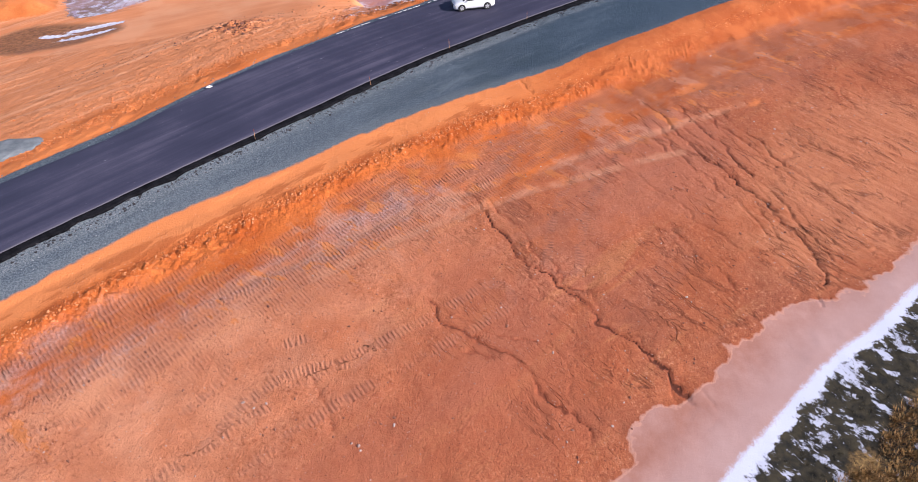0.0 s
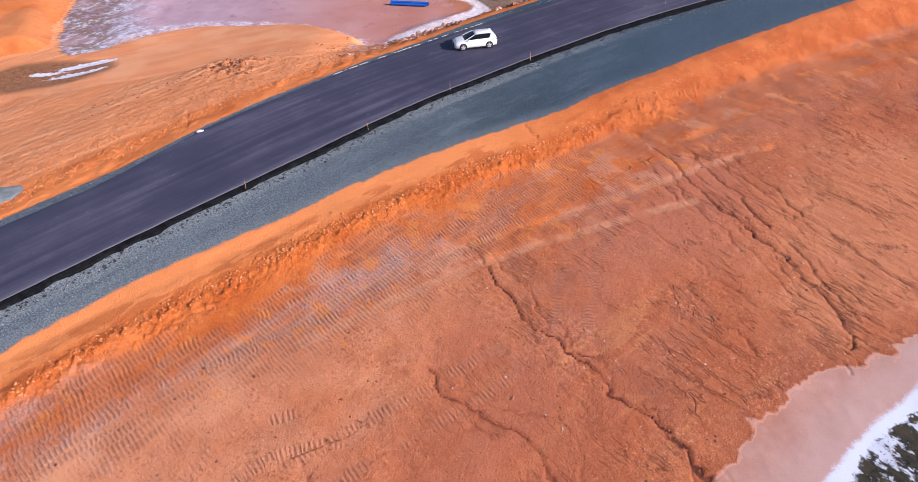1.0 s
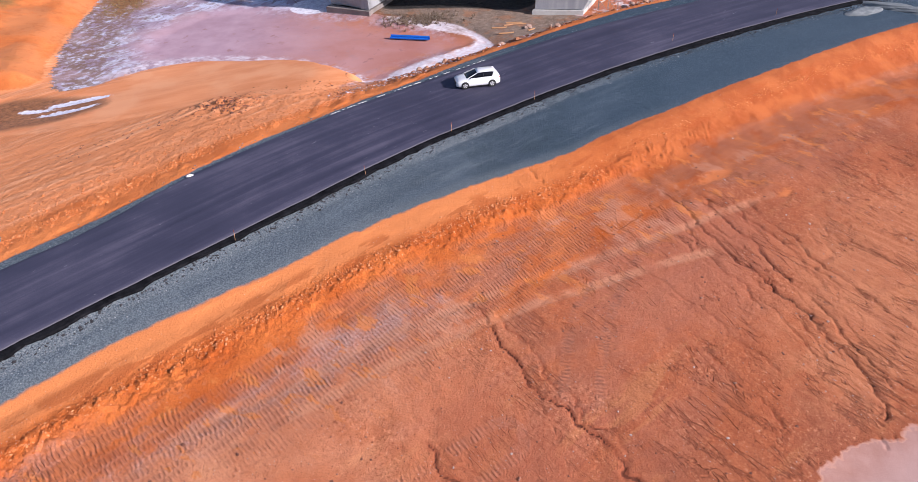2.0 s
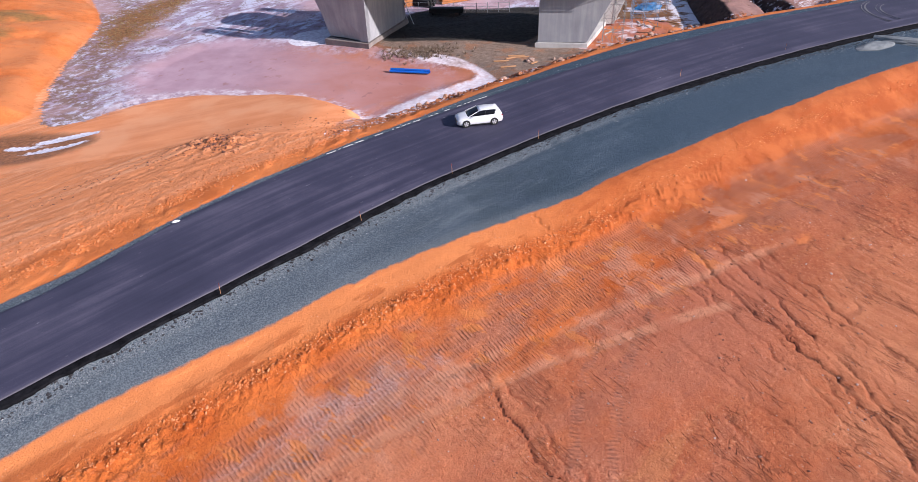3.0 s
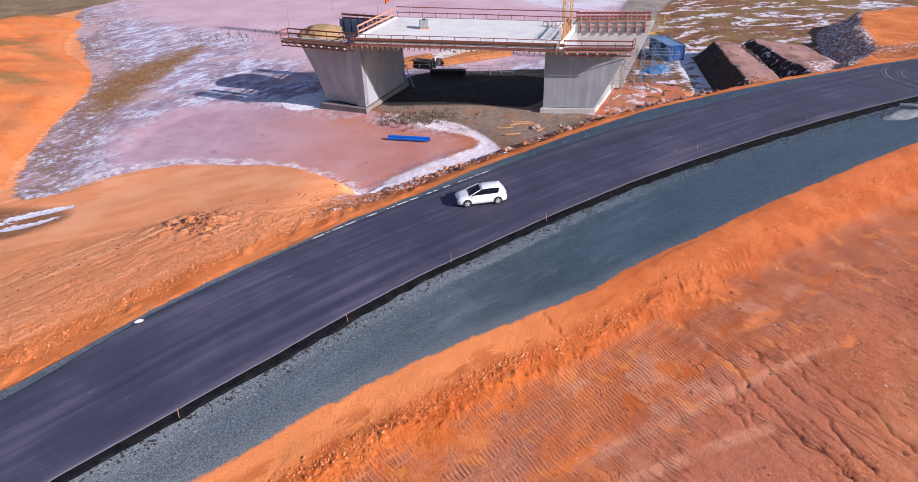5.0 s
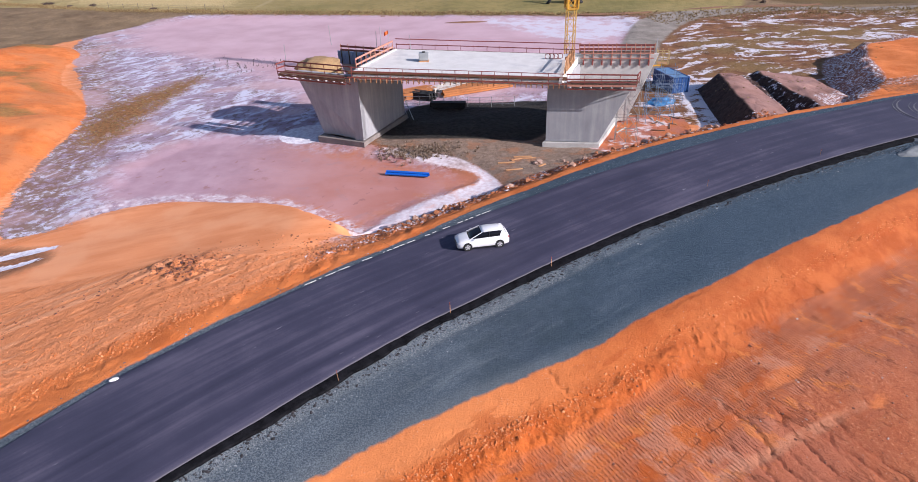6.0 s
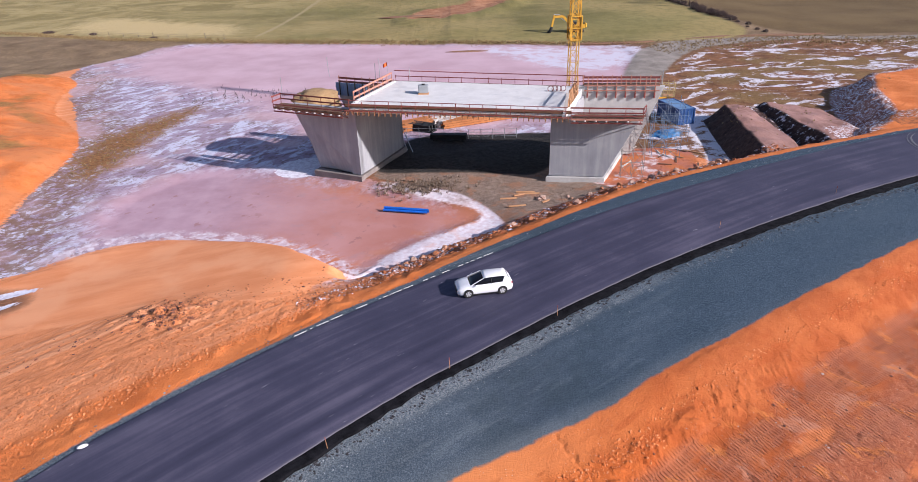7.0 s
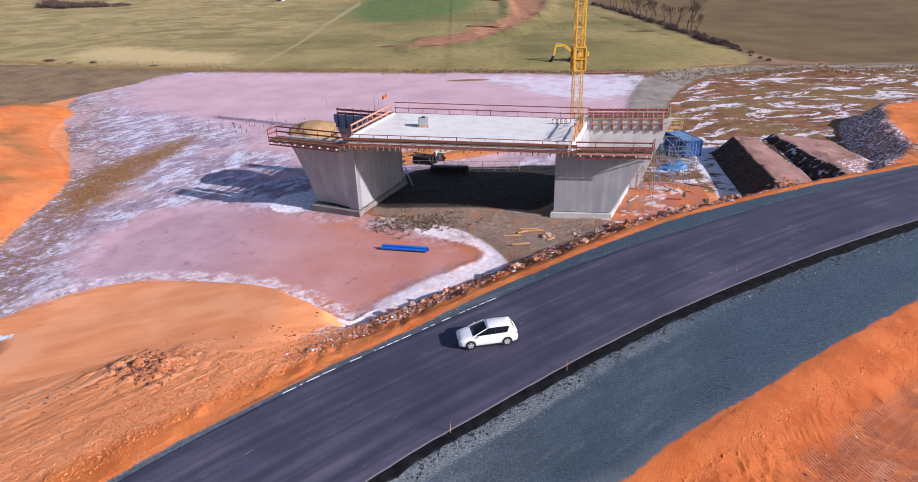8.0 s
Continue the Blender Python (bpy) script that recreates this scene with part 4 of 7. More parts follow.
        col = n.mix(zone("green", 24.0, -10, 10), col, two((0.09, 0.14, 0.035), (0.15, 0.19, 0.06), mid))
        col = n.mix(zone("straw", 30.0, -5, 7), col, two((0.48, 0.36, 0.16), (0.62, 0.49, 0.25), fine))
        col = n.mix(n.math('MULTIPLY', zone("lane", 3.0, 0.2, 1.2), 0.7), col, (0.42, 0.33, 0.18))
        col = n.mix(zone("plough", 2.0, -1, 1), col, two((0.12, 0.078, 0.034), (0.17, 0.115, 0.05), n.noise(0.06, 5)))
        col = n.mix(zone("track", 2.5, -0.5, 0.5), col, two((0.22, 0.19, 0.16), (0.34, 0.30, 0.26), mid))
        col = n.mix(zone("trench", 6.0, -0.8, 0.8), col, two((0.28, 0.12, 0.06), (0.42, 0.22, 0.12), mid))
    # crushed stone beside the asphalt
    grey = n.ramp(n.math('ADD', n.math('MULTIPLY', n.noise(15, 4, 0.8), 0.68), n.math('MULTIPLY', n.noise(1.0, 6, 0.65, road_coords(0.12, 0.5)), 0.32)), (0.38, (0.018, 0.031, 0.048)), (0.54, (0.056, 0.083, 0.112)), (0.68, (0.20, 0.24, 0.275)))
    crumbs = n.math('MULTIPLY', n.step(n.math('ADD', n.attr("sd_road"), n.math('MULTIPLY', rag, 0.9)), -6.75, -6.25), n.step(n.attr("sd_road"), -1.0, 0.0, 1.0, 0.0))
    grey = n.mix(n.math('MULTIPLY', crumbs, n.step(n.noise(13, 4, 0.8), 0.46, 0.56)), grey, (0.27, 0.29, 0.29))
    shifted = n.noise(1.0, 6, 0.7, road_coords(0.22, 1.6), 0.6)
    grey = n.mix(n.step(shifted, 0.56, 0.68, 0.0, 0.25), grey, (0.15, 0.18, 0.20))
    grey = n.mix(n.math('MULTIPLY', n.step(n.noise(0.28, 6, 0.66), 0.46, 0.60), n.step(n.attr("sd_east"), -12.0, 4.0, 0.15, 0.6)), grey, (0.030, 0.050, 0.066))
    grey = n.mix(n.step(n.noise(1.0, 6, 0.66, road_coords(0.06, 0.9), 0.5), 0.55, 0.66, 0.0, 0.35), grey, (0.17, 0.205, 0.225))
    sandy = n.math('MULTIPLY', n.step(n.attr("sd_gravel"), 0.1, 1.3, 0.55, 0.0), n.step(n.attr("sd_road"), -1.0, 0.0, 1.0, 0.0))
    grey = n.mix(sandy, grey, (0.16, 0.185, 0.195))
    grey = n.mix(n.step(n.attr("sd_east"), 0.0, 24.0, 0.0, 0.8), grey, n.mix(n.step(tiny, 0.45, 0.62), (0.020, 0.042, 0.068), (0.088, 0.13, 0.175)))
    grey = n.mix(n.step(n.attr("sd_east"), -14.0, 12.0, 0.5, 0.0), grey, n.mix(n.step(tiny, 0.42, 0.6), (0.075, 0.095, 0.115), (0.23, 0.26, 0.28)))
    gravel = n.step(n.math('ADD', n.attr("sd_gravel"), n.math('MULTIPLY', rag, 0.7)), -0.05, 0.2)
    col = n.mix(gravel, col, grey)
    ice = n.math('MULTIPLY', mud_m, 0.75) if near else n.math('MAXIMUM', n.math('MAXIMUM', pond_mask, sheet_m), n.math('MULTIPLY', zone("bowl", 1.2), 0.75))
    rough = n.math('SUBTRACT', 0.92, n.math('MULTIPLY', ice, 0.3))
    relief = n.math('ADD', n.math('MULTIPLY', fine, 0.6), n.math('MULTIPLY', tiny, 0.4))
    nrm = n.bump(relief, n.step(ice, 0, 1, 0.8, 0.1), 0.12)
    nrm = n.bump(n.noise(9, 5, 0.75), n.step(ice, 0, 1, 1.0, 0.05), 0.05, nrm)
    nrm = n.bump(grain, n.step(ice, 0, 1, 0.8, 0.0), 0.05, nrm)
    if not near:
        on_shelf = n.math('MULTIPLY', n.math('MULTIPLY', rim, n.step(n.attr("sd_bowl"), -0.6, 0.0, 1.0, 0.0)), n.math('MULTIPLY', n.step(n.attr("sd_leftm"), -2.0, -0.5, 1.0, 0.0), n.step(n.attr("sd_east"), -6.0, -2.0, 1.0, 0.0)))
        nrm = n.bump(n.math('MULTIPLY', n.math('ADD', drag, shelf), on_shelf), 0.8, 0.08, nrm)
        broken = n.math('ADD', n.cells(1.6), n.math('MULTIPLY', n.cells(4.5), 0.5))
        strewn = n.math('MULTIPLY', n.math('MULTIPLY', n.step(n.attr("sd_bank"), 1.0, 2.0), n.step(n.attr("sd_road"), 0.0, 1.0)), n.math('MULTIPLY', n.step(n.attr("sd_bank"), 9.0, 13.0, 1.0, 0.0), n.step(n.noise(0.5, 6, 0.7), 0.47, 0.58)))
        nrm = n.bump(n.math('MULTIPLY', broken, n.math('MULTIPLY', strewn, n.math('MULTIPLY', n.step(n.attr("sd_bowl"), -0.4, 0.2, 1.0, 0.0), n.step(n.attr("sd_shore"), -0.8, 0.0, 1.0, 0.0)))), 0.6, -0.14, nrm)
        nrm = n.bump(n.math('MULTIPLY', n.noise(0.5, 6, 0.7), n.step(n.attr("sd_leftm"), 0.0, 2.0)), 0.6, 0.45, nrm)
    if near:
        ridge = n.math('MULTIPLY', n.step(n.math('ADD', n.attr("sd_bank"), n.math('MULTIPLY', rag, 2.5)), 1.6, 2.4), n.step(n.math('ADD', n.attr("sd_bank"), n.math('MULTIPLY', rag, 2.5)), 3.6, 4.6, 1.0, 0.0))
        ridge = n.math('MULTIPLY', n.math('MULTIPLY', ridge, n.step(n.attr("sd_east"), -4.0, 6.0, 1.0, 0.25)), n.math('MULTIPLY', n.step(n.noise(0.6, 6, 0.7), 0.42, 0.54), n.step(n.attr("sd_road"), -2.0, -1.0, 1.0, 0.0)))
        lumps = n.math('ADD', n.cells(2.6), n.math('MULTIPLY', n.cells(6.5), 0.5))
        nrm = n.bump(n.math('MULTIPLY', lumps, ridge), 0.6, -0.12, nrm)
        nrm = n.bump(hair, 0.9, -0.08, nrm)
        nrm = n.bump(n.math('MULTIPLY', treads, n.step(fine, 0.3, 0.6, 0.3, 1.0)), 1.0, 0.036, nrm)
    return n.done(col, rough, nrm, spec=0.25)


gx = stretch(-33, 44, 0.11, -900, 900, 1.035)
gy = np.concatenate((stretch(11, 50, 0.105, -120, 50, 1.1), np.arange(50.1, 66, 0.15), stretch(66.2, 112, 0.22, 66.1, 1500, 1.05)))
gy = np.unique(gy)
GX, GY = np.meshgrid(gx, gy)
GZ, zones = land(GX, GY)
zones["far"] = GY - np.interp(GX, [-400, -142, -95, -86, -78, -70, -57, -11, 46, 79, 110, 200, 400], [150, 154, 158, 176, 194, 198, 197, 190.8, 179, 183, 172, 166, 160])
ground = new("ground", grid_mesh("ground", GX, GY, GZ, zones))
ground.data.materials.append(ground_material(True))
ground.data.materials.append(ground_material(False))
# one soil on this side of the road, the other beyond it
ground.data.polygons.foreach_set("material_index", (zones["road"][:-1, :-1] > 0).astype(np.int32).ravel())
tagged(ground, "bare orange-red earthworks with frozen flats, gravel and fields beyond", "ground", kind="structure")


# ---- mesh helpers ----
def part(name, bm, material, parent=None, label=""):
    me = bpy.data.meshes.new(name)
    bm.normal_update()
    bm.to_mesh(me)
    bm.free()
    me.materials.append(material)
    ob = new(name, me)
    ob.parent = parent
    if label:
        ob["label"] = label
    return ob


def empty(name, m, label, category, group="", kind=""):
    ob = new(name)
    ob.matrix_basis = m
    return tagged(ob, label, category, group, kind)


def box(bm, x0, x1, y0, y1, z0, z1, m=None, bevel=0.0):
    made = bmesh.ops.create_cube(bm, size=1.0, matrix=(m or Matrix()) @ Matrix.Translation(((x0 + x1) / 2, (y0 + y1) / 2, (z0 + z1) / 2))
                                 @ Matrix.Diagonal((x1 - x0, y1 - y0, z1 - z0, 1)))
    if bevel:
        edges = {e for v in made["verts"] for e in v.link_edges}
        bmesh.ops.bevel(bm, geom=list(edges), offset=bevel, segments=1, affect='EDGES')
    return bm


def beam(bm, a, b, w, h=None):
    """A squared bar from a to b."""
    a, b = Vector(a), Vector(b)
    q = (b - a).to_track_quat('Z', 'Y').to_matrix().to_4x4()
    m = Matrix.Translation((a + b) / 2) @ q @ Matrix.Diagonal((w, h or w, (b - a).length, 1))
    bmesh.ops.create_cube(bm, size=1.0, matrix=m)
    return bm


def tube(bm, a, b, r, r2=None, seg=8):
    a, b = Vector(a), Vector(b)
    q = (b - a).to_track_quat('Z', 'Y').to_matrix().to_4x4()
    bmesh.ops.create_cone(bm, cap_ends=True, segments=seg, radius1=r, radius2=r if r2 is None else r2, depth=(b - a).length, matrix=Matrix.Translation((a + b) / 2) @ q)
    return bm


def prism(bm, outline, z0, z1):
    """A plan outline (anticlockwise) raised from z0 to z1; z may be a number or one per corner."""
    n = len(outline)
    lo = [z0] * n if not isinstance(z0, (list, tuple)) else z0
    hi = [z1] * n if not isinstance(z1, (list, tuple)) else z1
    a = [bm.verts.new((x, y, z)) for (x, y), z in zip(outline, lo)]
    b = [bm.verts.new((x, y, z)) for (x, y), z in zip(outline, hi)]
    bm.faces.new(a[::-1])
    bm.faces.new(b)
    for i in range(n):
        j = (i + 1) % n
        bm.faces.new((a[i], a[j], b[j], b[i]))
    return bm


# ---- materials of the built things ----
def asphalt_material():
    n = Nodes("asphalt")
    along, across = n.attr("along"), n.attr("across")
    comb = n.tree.nodes.new("ShaderNodeCombineXYZ")
    n.put(comb.inputs[0], n.math('MULTIPLY', along, 0.05))
    n.put(comb.inputs[1], n.math('MULTIPLY', across, 1.3))
    streak = n.noise(1.0, 6, 0.6, comb.outputs[0])
    blot = n.noise(0.25, 6, 0.6)
    grit = n.noise(30, 3)
    f = n.math('ADD', n.math('MULTIPLY', streak, 0.5), n.math('ADD', n.math('MULTIPLY', blot, 0.3), n.math('MULTIPLY', grit, 0.2)))
    col = n.ramp(f, (0.32, (0.024, 0.024, 0.045)), (0.5, (0.047, 0.045, 0.078)), (0.68, (0.115, 0.105, 0.15)))
    # tyre-worn lanes and pale scuffs that run with the road
    comb2 = n.tree.nodes.new("ShaderNodeCombineXYZ")
    n.put(comb2.inputs[0], n.math('MULTIPLY', along, 0.35))
    n.put(comb2.inputs[1], n.math('MULTIPLY', across, 3.0))
    scuff = n.step(n.noise(1.0, 5, 0.7, comb2.outputs[0]), 0.69, 0.76, 0, 0.35)
    col = n.mix(scuff, col, (0.24, 0.23, 0.25))
    comb3 = n.tree.nodes.new("ShaderNodeCombineXYZ")
    n.put(comb3.inputs[0], n.math('MULTIPLY', along, 0.8))
    n.put(comb3.inputs[1], n.math('MULTIPLY', across, 7.0))
    dash = n.math('MULTIPLY', n.step(n.noise(1.0, 3, 0.5, comb3.outputs[0]), 0.70, 0.74, 0, 0.6), n.step(blot, 0.46, 0.58))
    col = n.mix(dash, col, (0.36, 0.35, 0.38))
    col = n.mix(n.step(n.attr("inset"), 0.06, 0.2, 0.45, 0.0), col, (0.13, 0.12, 0.13))
    return n.done(col, n.step(f, 0.3, 0.7, 0.62, 0.8), n.bump(grit, 0.25, 0.01), spec=0.4)


MAT_ASPHALT = asphalt_material()
def binder_material():
    n = Nodes("binder_course")
    f = n.noise(1.5, 6, 0.7)
    return n.done(n.ramp(f, (0.35, (0.003, 0.003, 0.004)), (0.68, (0.016, 0.016, 0.019))), 0.95, n.bump(n.noise(7, 5, 0.75), 0.9, 0.06), spec=0.08)


MAT_BINDER = binder_material()
def concrete_material():
    """Board-marked concrete: upright lift marks, blotches and pores."""
    n = Nodes("board_marked_concrete")
    up = n.noise(1.0, 5, 0.6, n.mapped((1.5, 1.5, 0.12)))
    blot, pore = n.noise(0.35, 6, 0.6), n.noise(14, 4, 0.7)
    f = n.math('ADD', n.math('MULTIPLY', up, 0.45), n.math('ADD', n.math('MULTIPLY', blot, 0.35), n.math('MULTIPLY', pore, 0.2)))
    col = n.ramp(f, (0.30, (0.22, 0.225, 0.245)), (0.5, (0.31, 0.315, 0.335)), (0.70, (0.44, 0.44, 0.44)))
    return n.done(col, 0.88, n.bump(f, 0.35, 0.03))


MAT_CONCRETE = concrete_material()
MAT_SCREED = surface("pale_concrete", (0.55, 0.54, 0.52), (0.70, 0.69, 0.67), 0.6, 0.8, 0.15, 0.01, stain=(0.5, 0.5, 0.5))
MAT_STAINED = surface("earth_stained_concrete", (0.17, 0.145, 0.135), (0.28, 0.245, 0.225), 0.8, 0.9, 0.3, 0.03)
MAT_NEW = surface("fresh_pale_concrete", (0.42, 0.415, 0.40), (0.60, 0.59, 0.56), 0.7, 0.88, 0.3, 0.02, stain=(0.38, 0.36, 0.34))
MAT_BOARD = surface("brown_shuttering", (0.10, 0.05, 0.028), (0.20, 0.10, 0.055), 1.0, 0.75, 0.2)
MAT_RAIL = surface("rusty_red_rail", (0.16, 0.035, 0.03), (0.30, 0.075, 0.06), 2.0, 0.6, 0.1, vary=0.3)
MAT_TIMBER = surface("raw_timber", (0.42, 0.20, 0.09), (0.60, 0.34, 0.17), 2.0, 0.75, 0.2, vary=0.3)
MAT_YELLOW = surface("yellow_paint", (0.50, 0.26, 0.02), (0.66, 0.36, 0.035), 1.0, 0.5, 0.1)
MAT_BLUE = surface("blue_steel", (0.012, 0.05, 0.16), (0.03, 0.10, 0.30), 0.8, 0.5, 0.1)
MAT_PIPE = surface("blue_plastic", (0.005, 0.10, 0.50), (0.01, 0.16, 0.66), 1.0, 0.35, 0.05)
MAT_STEEL = surface("galvanised_steel", (0.34, 0.36, 0.38), (0.52, 0.54, 0.56), 2.0, 0.45, 0.1, metal=0.6)
MAT_TUBE = surface("dull_scaffold_tube", (0.20, 0.20, 0.20), (0.34, 0.33, 0.31), 2.0, 0.6, 0.1, metal=0.15)
MAT_TUBE_BLUE = surface("blue_scaffold_tube", (0.09, 0.15, 0.24), (0.24, 0.32, 0.42), 2.0, 0.55, 0.1, metal=0.1)
MAT_CAR = surface("white_car_paint", (0.72, 0.73, 0.75), (0.76, 0.77, 0.79), 0.5, 0.22, 0.0)
MAT_RUBBER = surface("black_rubber", (0.01, 0.01, 0.01), (0.02, 0.02, 0.02), 5.0, 0.8)


# ---- the road ----
def road_strip(name, left, right, top, thick, material, wob=0.0, crown=0.0):
    """A layer of the road between two edges, which are functions of x."""
    n = np.gradient(ROAD, axis=0)
    n /= np.linalg.norm(n, axis=1)[:, None]
    dist = np.concatenate(([0], np.cumsum(np.linalg.norm(np.diff(ROAD, axis=0), axis=1))))
    us = np.arange(0, dist[-1], 0.4)
    cx, cy = np.interp(us, dist, ROAD[:, 0]), np.interp(us, dist, ROAD[:, 1])
    nx, ny = np.interp(us, dist, -n[:, 1]), np.interp(us, dist, n[:, 0])
    rt, lt = right(cx), left(cx)
    rt = rt + wob * (value_noise(us, us * 0, 0.8, 5) + 0.6 * value_noise(us, us * 0 + 40, 2.7, 6))
    lt = lt + 0.3 * wob * value_noise(us, us * 0 + 9, 1.1, 7)
    rows = [(rt, -thick), (rt + 0.03, -0.02), (rt + 0.10, 0)] + [(rt + (lt - rt) * k / 8, 0) for k in range(1, 8)] + [(lt - 0.10, 0), (lt - 0.03, -0.02), (lt, -thick)]
    W = np.array([np.stack((cx + nx * o, cy + ny * o, top + dz + climb(cx) + crown * (1 - (o / HALF) ** 2)), -1) for o, dz in rows])
    me = grid_mesh(name, W[..., 0].T, W[..., 1].T, W[..., 2].T, {})
    for key, val in (("along", np.array([us for _ in rows])), ("across", np.array([o for o, _ in rows])), ("inset", np.array([o - rt for o, _ in rows]))):
        at_ = me.attributes.new(key, 'FLOAT', 'POINT')
        at_.data.foreach_set("value", val.T.astype(np.float32).ravel())
    me.flip_normals()
    me.materials.append(material)
    return new(name, me)


binder = road_strip("road_base", lambda x: far_lip(x) + 0.07, lambda x: near_lip(x) - binder_width(x), 2.09, 0.2, MAT_BINDER, 0.10)
tagged(binder, "black ragged edge of the lower asphalt layer", "road", kind="structure")
road = road_strip("road", far_lip, near_lip, 2.14, 0.2, MAT_ASPHALT, 0.025, 0.04)
tagged(road, "fresh dark purple-grey asphalt road in a long bend", "road", kind="structure")


# ---- the bridge under construction ----
def unit(p, q):
    v = Vector((q[0] - p[0], q[1] - p[1]))
    return v.normalized()


WING_L, WING_R = Vector((-0.905, 0.425)), Vector((0.985, -0.16))
TOP, DECK = 7.25, 8.25
FALL = -0.033


def at(x, level):
    """A level on the bridge, which falls gently along x."""
    return level + FALL * x


def wing(bm, p, way, inward, low, high, z0, z1, thick=0.8, tuck=0.0):
    """A wing wall whose foot is shorter than its head."""
    t = inward * thick
    corners = [(0, z0), (low, z0), (high, z1), (0, z1)]
    f = [bm.verts.new((p[0] + way.x * a, p[1] + way.y * a, z)) for a, z in corners]
    b = [bm.verts.new((p[0] + way.x * a + t.x, p[1] + way.y * a + t.y, z)) for a, z in corners]
    if tuck:
        f[1].co += Vector((inward.x, inward.y, 0)) * tuck
        bm.faces.new((f[0], f[1], f[2]))
        bm.faces.new((f[0], f[2], f[3]))
    else:
        bm.faces.new(f)
    bm.faces.new(b[::-1])
    for i in range(4):
        j = (i + 1) % 4
        bm.faces.new((f[j], f[i], b[i], b[j]))
    bmesh.ops.recalc_face_normals(bm, faces=bm.faces)
    return bm


def abutment(name, near, far, way, low, high, z0, label, tuck=0.0, rise=0.35, footing=None, back=None, back_low=0.0):
    ab = empty(name, Matrix(), label, "abutment", "bridge abutments")
    along = unit(near, far)
    bm = bmesh.new()
    o = way * 1.2
    pts = [near, far, (far[0] + o.x, far[1] + o.y), (near[0] + o.x, near[1] + o.y)]
    prism(bm, pts, z0, at(near[0], TOP))
    bmesh.ops.recalc_face_normals(bm, faces=bm.faces)
    part("breast_wall", bm, MAT_CONCRETE, ab)
    off = -along * 0.004
    part("wing_wall", wing(bmesh.new(), (near[0] + off.x, near[1] + off.y), way, along, low, high, z0, at(near[0], TOP) + 0.1, 0.8, tuck), MAT_CONCRETE, ab)
    part("wing_wall", wing(bmesh.new(), (far[0] - off.x, far[1] - off.y), way, -along, low + back_low, high + 0.4 + 0.4 * back_low, z0 - 0.4 * (back_low > 0), at(far[0], DECK) + rise), back or MAT_CONCRETE, ab)
    bm = bmesh.new()
    e, w = along * 0.4, way * (low + 0.2)
    prism(bm, [(near[0] - e.x - way.x * 0.25, near[1] - e.y - way.y * 0.25), (far[0] + e.x - way.x * 0.25, far[1] + e.y - way.y * 0.25),
               (far[0] + e.x + w.x, far[1] + e.y + w.y), (near[0] - e.x + w.x, near[1] - e.y + w.y)], z0 - 0.9, z0 - 0.08)
    bmesh.ops.recalc_face_normals(bm, faces=bm.faces)
    part("footing", bm, footing or MAT_CONCRETE, ab)
    return ab


abutment("bridge_abutment", A, C, WING_L, 6.4, 9.1, -0.2, "grey concrete bridge abutment with flared wing walls beside the frozen flats", 1.3, -0.95, MAT_STAINED)
abutment("bridge_abutment", B, D, WING_R, 6.2, 9.8, -0.1, "grey concrete bridge abutment with flared wing walls beside the road", footing=MAT_NEW, back=MAT_NEW, back_low=1.2)


def along_line(p, q, step):
    """Points from p to q about a step apart, both ends included."""
    p, q = Vector(p), Vector(q)
    n = max(1, round((q - p).length / step))
    return [p.lerp(q, i / n) for i in range(n + 1)]


def shared(name, mesh, parent, m):
    ob = new(name, mesh)
    ob.parent = parent
    ob.matrix_basis = m
    return ob


def bar_mesh(name, w, d, h, material, z0=0.0):
    bm = bmesh.new()
    box(bm, -w / 2, w / 2, -d / 2, d / 2, z0, z0 + h)
    me = bpy.data.meshes.new(name)
    bm.to_mesh(me)
    bm.free()
    me.materials.append(material)
    return me


POST = bar_mesh("post", 0.06, 0.06, 1.3, MAT_RAIL)
MAT_PINK = surface("pinkish_timber", (0.42, 0.17, 0.12), (0.60, 0.30, 0.22), 2.0, 0.75, 0.2, vary=0.3)
POST_WOOD = bar_mesh("post", 0.1, 0.1, 1.3, MAT_PINK)


def guard_rail(label, points, step, post, material, heights=(0.55, 1.1), w=0.05, h=0.16, base=-0.15):
    """Posts and rails along a broken line."""
    rail = empty("guard_rail", Matrix.Translation(points[0]), label, "guard rail", "guard rails of the bridge")
    o = Vector(points[0])
    for p, q in zip(points[:-1], points[1:]):
        p, q = Vector(p), Vector(q)
        for s in along_line(p, q, step):
            lean = random.uniform(-2.5, 2.5)
            shared("post", post, rail, pose(*(s - o), lean, random.uniform(-2.5, 2.5), 0) @ Matrix.Translation((0, 0, base)))
        for z in heights:
            bm = bmesh.new()
            a, b = p - o + Vector((0, 0, z)), q - o + Vector((0, 0, z + random.uniform(-0.04, 0.04)))
            over = (b - a).normalized() * 0.12
            beam(bm, a - over, b + over, w, h)
            part("rail", bm, material, rail)
    return rail


# the deck: slab, upstands, edge shuttering with brackets beneath
near_l, near_r = Vector((A[0] - 0.3, A[1] - 0.8, 0)), Vector((B[0] + 1.4, B[1] - 1.3, 0))
far_l, far_r = Vector((C[0] - 0.6, C[1] + 0.6, 0)), Vector((D[0] + 1.0, D[1] + 0.5, 0))


def on_deck(p, up=0.0):
    return Vector((p[0], p[1], at(p[0], DECK) + up))


